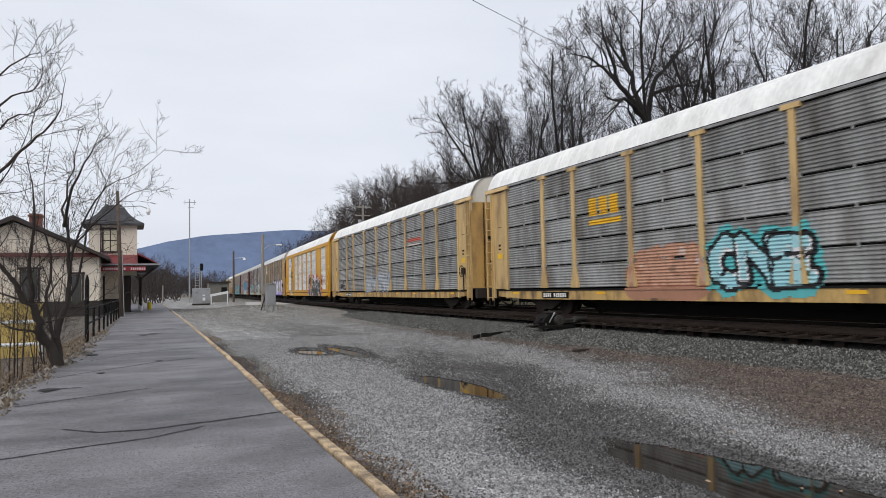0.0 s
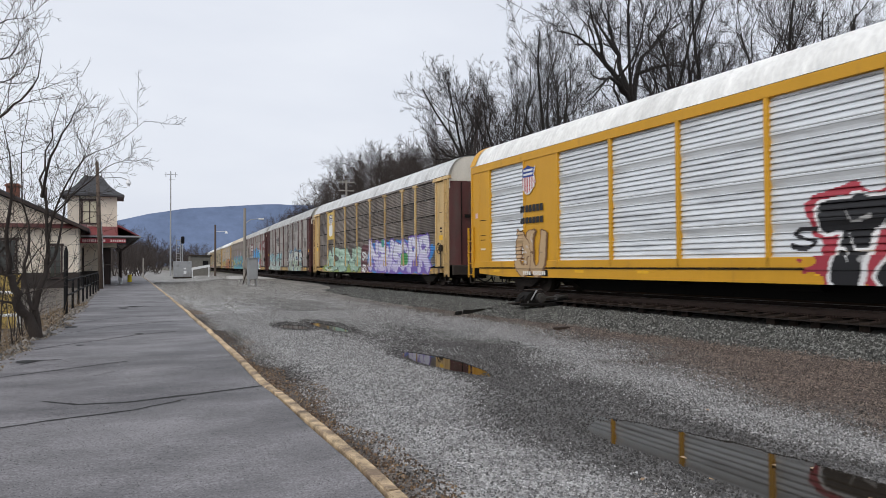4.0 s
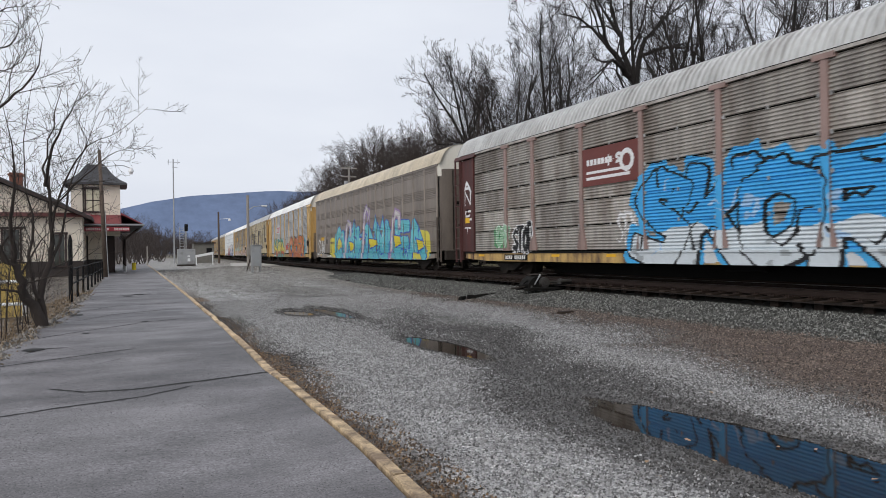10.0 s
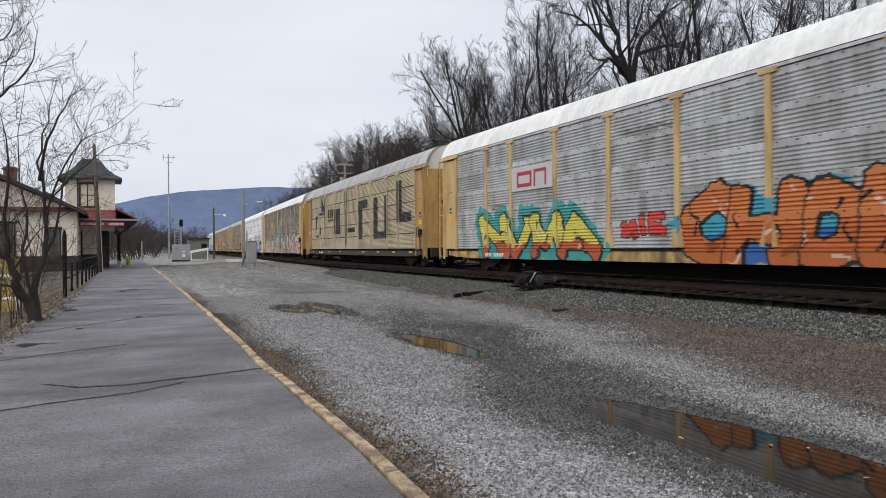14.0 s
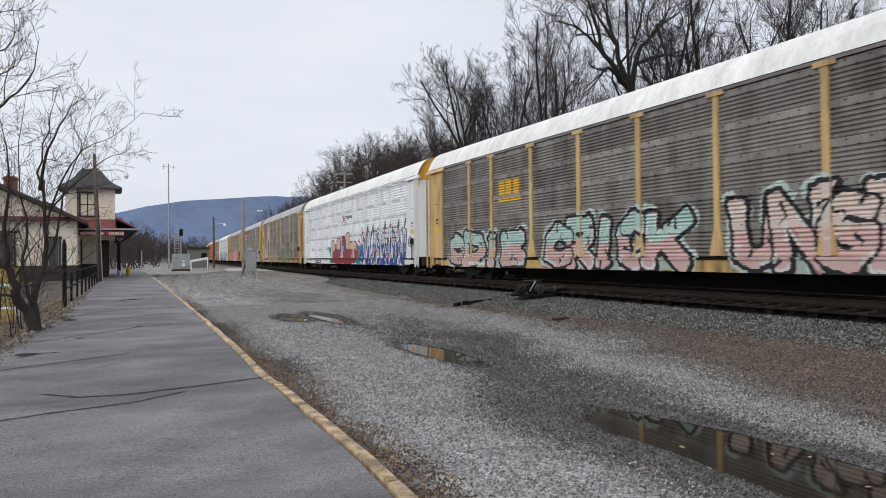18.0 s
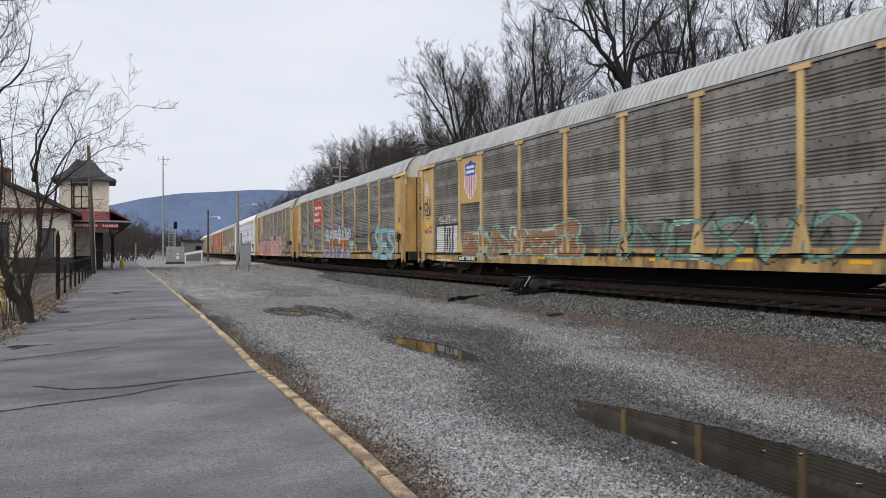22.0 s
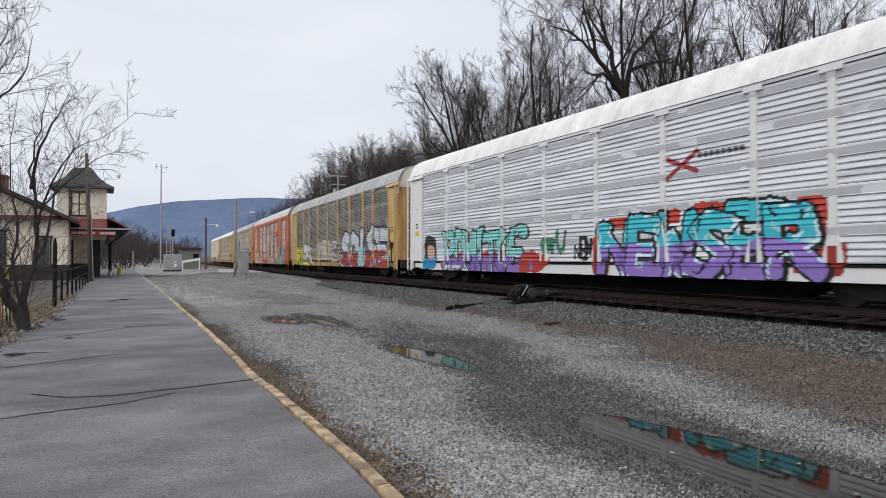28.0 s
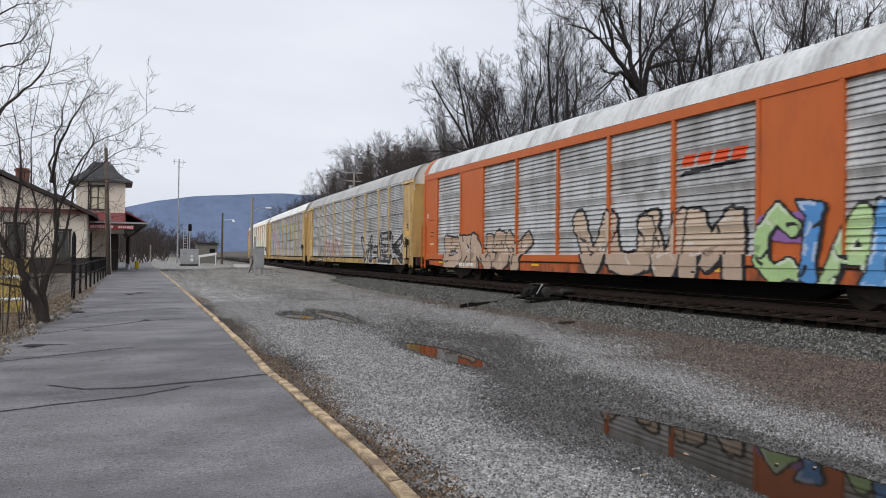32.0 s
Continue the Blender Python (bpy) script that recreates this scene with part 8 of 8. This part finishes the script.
for q in (-0.68, 0.68):
    part("finial", Build().tube((tcx + q, tcy - 0.6, 9.0), (tcx + q, tcy - 0.6, 9.45), 0.04, 0.015, n=5).mesh("finial", DARKTRIM), roof_t)
part("downpipe", Build().tube((TX0 + 0.95, TY - 0.07, 4.1), (TX0 + 0.95, TY - 0.07, 7.1), 0.05).mesh("downpipe", DARKTRIM), tower)
window(station, -2.05, -0.95, TY - 0.02, 4.75, 6.7, glass=BLIND)
# canopy over the platform
CY0, CY1 = 66.0, 88.0
canopy = part("canopy_roof", Build().prism([(CY0, 3.42), (CY0, 3.52), (TY, 4.45), (CY1, 4.45), (CY1, 4.3), (TY, 4.3)], 'x', -2.25, 0.7).prism([(0.7, 4.45), (2.42, 3.5), (2.42, 3.4), (0.7, 4.3)], 'y', CY0 + 0.02, CY1).mesh("canopy_roof", REDROOF), station, "red ribbed metal canopy roof")
for k in range(11):
    xx_ = -2.2 + 0.29 * k
    part("roof_seam", Build().prism([(CY0, 3.52), (TY, 4.45), (TY, 4.49), (CY0, 3.56)], 'x', xx_ - 0.02, xx_ + 0.02).mesh("roof_seam", REDROOF), canopy)
part("gutter", Build().box(-2.3, 2.5, CY0 - 0.1, CY0 + 0.02, 3.36, 3.5).box(2.4, 2.52, CY0, CY1, 3.36, 3.5).mesh("gutter", mat("pale_gutter", (0.30, 0.31, 0.32), 0.6)), canopy)
part("soffit", Build().box(-2.2, 2.36, CY0 + 0.1, CY1, 3.30, 3.36).mesh("soffit", DARKWOOD), canopy)
for yy_ in (72.1, 79, 86):
    post = part("canopy_post", Build().tube((1.1, yy_, GS + 0.04), (1.1, yy_, 2.5), 0.075).tube((1.1, yy_, 2.4), (2.2, yy_, 3.3), 0.06).tube((1.1, yy_, 2.4), (0.3, yy_, 3.3), 0.06).mesh("canopy_post", DARKTRIM), station)
    part("post_foot", Build().tube((1.1, yy_, GS + 0.04), (1.1, yy_, GS + 0.55), 0.1).mesh("post_foot", WHITE), post)
part("porch_wall", Build().box(-2.2, 0.2, 71.0, 71.2, GS, 3.3).box(0.0, 0.2, 71.2, 80, GS, 3.3).mesh("porch_wall", DARKWOOD), station)
part("porch_panel", Build().box(-1.95, -0.75, 70.95, 71.0, 0.5, 3.0).mesh("porch_panel", CREAM), station)
part("porch_door", Build().box(-0.6, 0.1, 70.94, 71.0, GS, 2.3).mesh("porch_door", DARKTRIM), station)

sign = thing("station_sign", "red station name board with pale unreadable lettering", "sign")
part("board", Build().box(-2.1, 1.35, CY0 - 0.22, CY0 - 0.14, 2.86, 3.24, 0.01).mesh("board", REDSIGN), sign)
k_ = random.Random(3)
x_ = -1.95
while x_ < 1.2:
    w_ = k_.uniform(0.08, 0.15)
    if not -0.35 < x_ < 0.0:
        part("letter_bar", Build().box(x_, x_ + w_, CY0 - 0.232, CY0 - 0.222, 2.95, 3.15).mesh("letter_bar", SIGNWHITE), sign)
    x_ += w_ + 0.05

# ---- things round the yard ----
POLEW = mat("weathered_pole", (0.10, 0.075, 0.06), 0.9, var=0.3, stretch=(2, 2, 0.2))
POLEG = mat("grey_pole", (0.27, 0.25, 0.225), 0.85, var=0.25, stretch=(2, 2, 0.2))
ALU = mat("aluminium_cabinet", (0.36, 0.37, 0.38), 0.45, 0.5, var=0.12, dirt=(0.22, 0.21, 0.2))
BLACKRAIL = mat("black_railing", (0.010, 0.010, 0.011), 0.75, var=0.2, spec=0.15)
LAMPW = mat("lamp_glass", (0.75, 0.76, 0.78), 0.3, var=0.05)

pole = thing("utility_pole", "weathered wooden utility pole at the platform edge", "pole", pose(-0.44, 56.4, PLATFORM))
part("shaft", Build().tube((0, 0, -0.02), (-0.32, 0, 9.1), 0.17, 0.11, n=10).mesh("shaft", POLEW, True), pole)
part("conduit", Build().tube((0.17, -0.12, 0), (0.0, -0.12, 4.8), 0.03, n=6).mesh("conduit", ALU), pole)
arm = part("lamp_arm", Build().tube((-0.3, 0, 7.9), (1.2, 0, 8.05), 0.03, n=6).tube((1.2, 0, 8.05), (1.75, 0, 7.85), 0.03, n=6).mesh("lamp_arm", ALU), pole)
part("lamp_head", Build().tube((1.75, 0, 7.9), (1.75, 0, 7.6), 0.1, 0.2, n=10).tube((1.75, 0, 7.6), (1.75, 0, 7.42), 0.14, 0.1, n=10).mesh("lamp_head", LAMPW), arm)

rail_ = thing("platform_railing", "black pipe railing along the platform edge", "railing")
ends = ((-1.34, 28.2), (-0.62, 53.5))
for k in range(9):
    f = k / 8
    x, y = ends[0][0] + (ends[1][0] - ends[0][0]) * f, ends[0][1] + (ends[1][1] - ends[0][1]) * f
    part("post", Build().tube((x, y, PLATFORM - 0.15), (x, y, PLATFORM + (1.1 if k else 2.1)), 0.045 if k else 0.07).mesh("post", BLACKRAIL), rail_)
for h in (0.55, 1.08):
    part("pipe_rail", Build().tube((ends[0][0], ends[0][1], PLATFORM + h), (ends[1][0], ends[1][1], PLATFORM + h + 0.1), 0.035).mesh("pipe_rail", BLACKRAIL), rail_)
part("post_cap", Build().tube((-1.34, 28.2, PLATFORM + 2.1), (-1.34, 28.2, PLATFORM + 2.3), 0.07, 0.02).mesh("post_cap", BLACKRAIL), rail_)

barrel = thing("yellow_barrel", "small yellow bollard under the canopy", "bollard", pose(2.0, 80, PLATFORM))
part("drum", Build().tube((0, 0, 0), (0, 0, 0.75), 0.22, 0.2, n=12).mesh("drum", mat("yellow_plastic", (0.65, 0.5, 0.02), 0.5)), barrel)
post_ = thing("marker_post", "pale wooden marker post at the platform end", "post", pose(4.6, 112, -0.8))
part("shaft", Build().tube((0, 0, 0), (0, 0, 2.9), 0.09).mesh("shaft", POLEG), post_)

# signal cabinets, lamp posts and hut down the line
box_ = thing("relay_cabinet", "grey aluminium relay cabinet on legs beside the track", "cabinet", pose(9.9, 55.0, -0.52))
part("case", Build().box(-0.36, 0.36, -0.3, 0.3, 0.38, 1.95, 0.02).mesh("case", ALU), box_)
part("hood", Build().box(-0.4, 0.4, -0.35, 0.34, 1.95, 2.02, 0.01).mesh("hood", ALU), box_)
part("door", Build().box(-0.31, 0.31, -0.325, -0.302, 0.5, 1.85, 0.01).mesh("door", ALU), box_)
for q in (-0.28, 0.28):
    part("leg", Build().box(q - 0.05, q + 0.05, -0.2, 0.2, -0.06, 0.38).mesh("leg", ALU), box_)
lamp = thing("lamp_post", "grey lamp post with a short curved arm beside the track", "street lamp", pose(10.95, 64.5, -0.5))
part("pole", Build().tube((0, 0, 0), (0, 0, 6.5), 0.15, 0.11).mesh("pole", POLEG), lamp)
part("meter_box", Build().box(-0.2, 0.2, -0.35, -0.1, 1.2, 1.9, 0.02).tube((0.25, -0.2, 0), (0.25, -0.2, 3.0), 0.07).mesh("meter_box", POLEG), lamp)
arm = part("arm", Build().tube((0.1, 0, 5.2), (0.5, 0, 5.5), 0.03).tube((0.5, 0, 5.5), (1.3, 0, 5.6), 0.03).mesh("arm", ALU), lamp)
part("lantern", Build().box(1.2, 1.7, -0.12, 0.12, 5.52, 5.64, 0.03).mesh("lantern", LAMPW), arm)
strut = thing("leaning_prop", "dark leaning steel prop beside the cabinet", "post", pose(9.6, 56.5, -0.52))
part("bar", Build().tube((-0.15, 0, 0), (0.35, 0, 1.7), 0.04).mesh("bar", GRIME), strut)
pole2 = thing("utility_pole", "thin dark wooden pole with a lamp down the line", "pole", pose(13.6, 104, -0.5))
part("shaft", Build().tube((0, 0, 0), (0, 0, 7.2), 0.16, 0.12).mesh("shaft", POLEW), pole2)
part("lamp_head", Build().tube((0, 0, 6.2), (1.5, 0, 6.3), 0.03).tube((1.5, 0, 6.3), (1.5, 0, 6.0), 0.1, 0.22).mesh("lamp_head", LAMPW), pole2)
cab2 = thing("signal_cabinet", "large silver signal equipment cabinet", "cabinet", pose(8.9, 100, -0.62))
part("case", Build().box(-1.1, 1.1, -0.6, 0.6, 0.1, 2.15, 0.03).mesh("case", ALU), cab2)
part("plinth", Build().box(-1.15, 1.15, -0.65, 0.65, -0.1, 0.1).mesh("plinth", GRIME), cab2)
part("label_plate", Build().box(0.1, 0.45, -0.62, -0.6, 0.5, 0.9).box(0.1, 0.4, -0.62, -0.6, 1.1, 1.3).mesh("label_plate", WHITE), cab2)
mast = thing("signal_mast", "railway signal mast with ladder and dark signal head", "signal", pose(8.9, 104, -0.6))
part("mast", Build().tube((0.35, 0, 0), (0.35, 0, 5.2), 0.09).mesh("mast", ALU), mast)
part("signal_head", Build().box(0.15, 0.6, -0.3, -0.1, 4.6, 5.6, 0.08).tube((0.38, -0.3, 5.3), (0.38, -0.45, 5.3), 0.14).mesh("signal_head", BLACKRAIL), mast)
lad = part("ladder", Build().tube((-0.45, 0, 1.5), (-0.45, 0, 5.2), 0.05).tube((0.1, 0, 1.5), (0.1, 0, 5.2), 0.05).mesh("ladder", ALU), mast)
for k in range(10):
    part("rung", Build().tube((-0.45, 0, 1.8 + 0.36 * k), (0.1, 0, 1.8 + 0.36 * k), 0.035, n=6).mesh("rung", ALU), lad)
hut = thing("equipment_hut", "small flat-roofed grey equipment hut", "hut", pose(12.5, 112, -0.6))
part("wall", Build().box(-1.45, 1.45, 0, 2.4, 0, 3.0).mesh("wall", mat("hut_wall", (0.16, 0.155, 0.14), 0.8)), hut)
part("roof", Build().box(-1.65, 1.65, -0.3, 2.7, 3.0, 3.16).mesh("roof", GRIME), hut)
part("window", Build().box(0.35, 1.15, -0.03, 0.0, 1.5, 2.3).mesh("window", BLACKRAIL), hut)
bar_ = thing("white_barrier", "white painted plank barrier on two legs", "barrier", pose(10.9, 97, -0.62))
part("plank", Build().prism([(-1.15, 1.0), (1.1, 1.4), (1.1, 1.72), (-1.15, 1.32)], 'y', -0.05, 0.05).mesh("plank", WHITE), bar_)
for q, h in ((-1.05, 1.05), (1.0, 1.4)):
    part("leg", Build().box(q - 0.06, q + 0.06, -0.06, 0.06, 0, h).mesh("leg", WHITE), bar_)
ant = thing("antenna_mast", "tall thin lattice antenna mast with yagi aerials", "antenna", pose(8.75, 118, -0.6))
part("mast", Build().tube((0, 0, 0), (0, 0, 16.3), 0.13, 0.08, n=6).mesh("mast", ALU), ant)
part("aerial", Build().tube((-0.9, 0, 15.8), (1.0, 0, 15.8), 0.04, n=5).tube((-0.7, 0, 15.4), (-0.7, 0, 16.2), 0.04, n=5).tube((0.7, 0, 15.4), (0.7, 0, 16.2), 0.04, n=5).tube((-0.2, 0, 15.0), (0.6, 0, 15.0), 0.03, n=5).mesh("aerial", ALU), ant)
up_ = thing("utility_pole", "grey utility pole with crossarms behind the train", "pole", pose(23.95, 76, -0.6))
part("shaft", Build().tube((0, 0, 0), (0, 0, 11.0), 0.17, 0.11).mesh("shaft", POLEG), up_)
for z, w in ((10.75, 0.95), (9.8, 0.85)):
    part("crossarm", Build().box(-w, w, -0.06, 0.06, z - 0.06, z + 0.06).mesh("crossarm", POLEG), up_)
part("transformer", Build().tube((-0.4, -0.2, 8.5), (-0.4, -0.2, 9.3), 0.24).mesh("transformer", ALU), up_)
wire = Build()
pts_ = [(4.69, 18.75, 11.38), (8.51, 22.81, 12.55), (13.69, 27.26, 13.47), (20.53, 32.71, 14.64), (28.58, 38.27, 15.65)]
for a, b in zip(pts_[:-1], pts_[1:]):
    wire.tube(a, b, 0.012, n=4, caps=False)

overhead = thing("overhead_wire", "thin dark overhead wire crossing the yard", "wire")
part("wire", wire.mesh("wire", BLACKRAIL), overhead)

# low yard left of the platform
PINE = mat("yellow_boards", (0.45, 0.33, 0.10), 0.75, var=0.2, scale=2, stretch=(3, 3, 0.4), rand=0.25)
fence = thing("board_fence", "yellow wooden board fence in the lower yard", "fence")
for k in range(26):
    x = -8.2 + 0.205 * k
    part("board", Build().box(x, x + 0.19, 30.0, 30.03, -1.34, 0.72 - 0.004 * k).mesh("board", PINE), fence)
part("rail", Build().box(-8.2, -2.9, 30.04, 30.09, -0.9, -0.8).box(-8.2, -2.9, 30.04, 30.09, 0.3, 0.4).mesh("rail", PINE), fence)
pipe_ = thing("pipe_guard_rail", "white pipe guard rail in the lower yard", "railing")
for z in (-0.78, 0.0):
    part("pipe", Build().tube((-8.3, 28.6, z), (-2.75, 28.6, z), 0.055).mesh("pipe", WHITE), pipe_)
for x in (-8.0, -5.6, -2.8):
    part("post", Build().tube((x, 28.6, -1.36), (x, 28.6, 0.05), 0.06).mesh("post", WHITE), pipe_)
# switch gear beside the rail
sw = thing("switch_machine", "dark iron switch machine with motor and throw rods beside the rail", "switch machine", pose(12.72, 20.2, -0.40))
part("tie", Build().box(-0.55, 1.7, -0.42, -0.22, -0.09, 0.0, 0.015).mesh("tie", BLACKISH), sw)
part("tie", Build().box(-0.45, 1.7, 0.26, 0.46, -0.09, 0.0, 0.015).mesh("tie", BLACKISH), sw)
part("gear_case", Build().prism([(-0.36, 0.0), (0.30, 0.0), (0.30, 0.20), (0.16, 0.33), (-0.10, 0.36), (-0.26, 0.26), (-0.36, 0.12)], 'y', -0.26, 0.30).mesh("gear_case", BLACKISH), sw)
part("lid", Build().box(-0.08, 0.34, -0.28, 0.30, 0.40, 0.435, 0.012).box(0.02, 0.12, -0.2, 0.2, 0.30, 0.40).mesh("lid", GRIME), sw, "worn grey metal lid")
part("drum", Build().tube((0.20, -0.40, 0.16), (0.20, -0.24, 0.16), 0.17, n=16).tube((0.20, -0.43, 0.16), (0.20, -0.40, 0.16), 0.10, n=12).mesh("drum", IRON), sw, "grey iron drum")
# lever in bright metal colour to paint a small glint
part("hand_lever", Build().tube((-0.16, -0.30, 0.10), (-0.02, -0.34, 0.34), 0.022, n=6).tube((-0.02, -0.34, 0.34), (0.04, -0.34, 0.42), 0.03, n=6).mesh("hand_lever", ALU), sw, "hand lever, a small glint put into its bright colour")
part("junction_box", Build().box(-0.56, -0.38, -0.2, 0.06, 0.0, 0.13, 0.03).tube((-0.46, -0.08, 0.13), (-0.30, -0.08, 0.24), 0.03, n=6).mesh("junction_box", BLACKISH), sw)
part("throw_rod", Build().tube((0.30, -0.34, 0.17), (0.80, -0.36, 0.18), 0.03, n=8).mesh("throw_rod", IRON), sw)
part("motor", Build().tube((0.78, -0.36, 0.18), (1.22, -0.38, 0.19), 0.07, n=12).tube((0.76, -0.36, 0.18), (0.84, -0.36, 0.18), 0.10, n=12).mesh("motor", IRON), sw, "grey motor cylinder")
part("motor_bracket", Build().box(0.80, 1.30, -0.40, 0.1, 0.0, 0.10, 0.02).box(0.9, 0.98, -0.38, -0.30, 0.08, 0.14).box(1.12, 1.2, -0.38, -0.30, 0.08, 0.14).mesh("motor_bracket", BLACKISH), sw)
part("throw_rod", Build().tube((0.3, 0.1, 0.08), (1.9, 0.05, 0.09), 0.026, n=6).mesh("throw_rod", GRIME), sw)
for q in (-0.28, 0.22):
    part("bolt", Build().tube((q, -0.30, 0.0), (q, -0.30, 0.07), 0.03, n=6).mesh("bolt", IRON), sw)
part("crank_rod", Build().tube((-1.0, -0.25, 0.0), (-0.5, -0.2, 0.03), 0.025, n=6).mesh("crank_rod", GRIME), sw)
# timber in a line beside it; the dark ragged pieces stand for a shaded hollow
kt = random.Random(77)
for x, y, l_, a, w_ in ((10.35, 20.8, 0.4, 40, 0.06), (10.85, 21.0, 0.5, 15, 0.10), (11.2, 21.15, 0.6, 25, 0.14), (11.6, 21.25, 0.5, 8, 0.10), (11.95, 21.2, 0.42, -8, 0.08), (12.3, 21.1, 0.4, -20, 0.06)):
    o = thing("scrap_timber", "dark timber piece in the ballast, put in for a shaded hollow", "timber", pose(x, y, float(ground_z(x, y)) + 0.09, 0, 0, a))
    tb = Build()
    n_ = 5
    ring = [(-l_ / 2 + l_ * j / n_, w_ * kt.uniform(0.5, 1.1), kt.uniform(0.01, 0.07)) for j in range(n_ + 1)]
    tb.add([q for u, w, h in ring for q in ((u, -w, -0.08), (u, -w * 0.8, h), (u, w * 0.8, h * 0.7), (u, w, -0.08))],
           [(4 * j + k, 4 * j + k + 1, 4 * j + k + 5, 4 * j + k + 4) for j in range(n_) for k in range(3)] + [(0, 1, 2, 3), (4 * n_ + 3, 4 * n_ + 2, 4 * n_ + 1, 4 * n_)])
    part("timber", tb.mesh("timber", BLACKISH), o)
for x, y, l_, a in ((12.2, 37.0, 1.6, 8), (12.6, 35.2, 1.8, -6), (10.3, 14.9, 0.45, 12)):
    o = thing("scrap_timber", "dark broken sleeper piece lying on the gravel", "timber", pose(x, y, float(ground_z(x, y)) + 0.03, 0, 0, a))
    part("timber", Build().box(-l_ / 2, l_ / 2, -0.09, 0.09, -0.05, 0.03, 0.015).mesh("timber", SLEEPER), o)

# pale paved crossing beside the track
PALE = mat("pale_concrete", (0.42, 0.41, 0.39), 0.8, var=0.2, dirt=(0.28, 0.27, 0.25))
slab = thing("crossing_slab", "pale concrete slab of the crossing beside the track", "paving", kind="structure")
for k in range(6):
    y0, y1 = 76 + 3.6 * k, 79.5 + 3.6 * k
    xa = float(track_x_of(np.array(y0))) - 1.7
    part("panel", Build().box(xa - 4.6 + 0.25 * k, xa, y0, y1, -0.7, -0.44, 0.02).mesh("panel", PALE), slab)
# moss and weeds in the joint between kerb and gravel
MOSS = mat("green_moss", (0.06, 0.10, 0.02), 0.9, var=0.4)
tuft = Build()
k_ = random.Random(9)
for y0, n0 in ((2.9, 40), (3.3, 30), (4.2, 16), (9.5, 20), (5.0, 10)):
    for q in range(n0):
        y = y0 + k_.gauss(0, 0.09)
        x = float(curb_x(y)) + 0.015 + abs(k_.gauss(0, 0.015))
        tuft.tube((x, y, -0.79), (x + k_.uniform(-0.03, 0.03), y + k_.uniform(-0.03, 0.03), -0.745 + k_.uniform(0, 0.03)), 0.007, 0.002, n=3, caps=False)
tagged(new("kerb_weeds", tuft.mesh("kerb_weeds", MOSS)), "small green moss and weed tufts along the kerb", "weeds", kind="stuff")


motions()
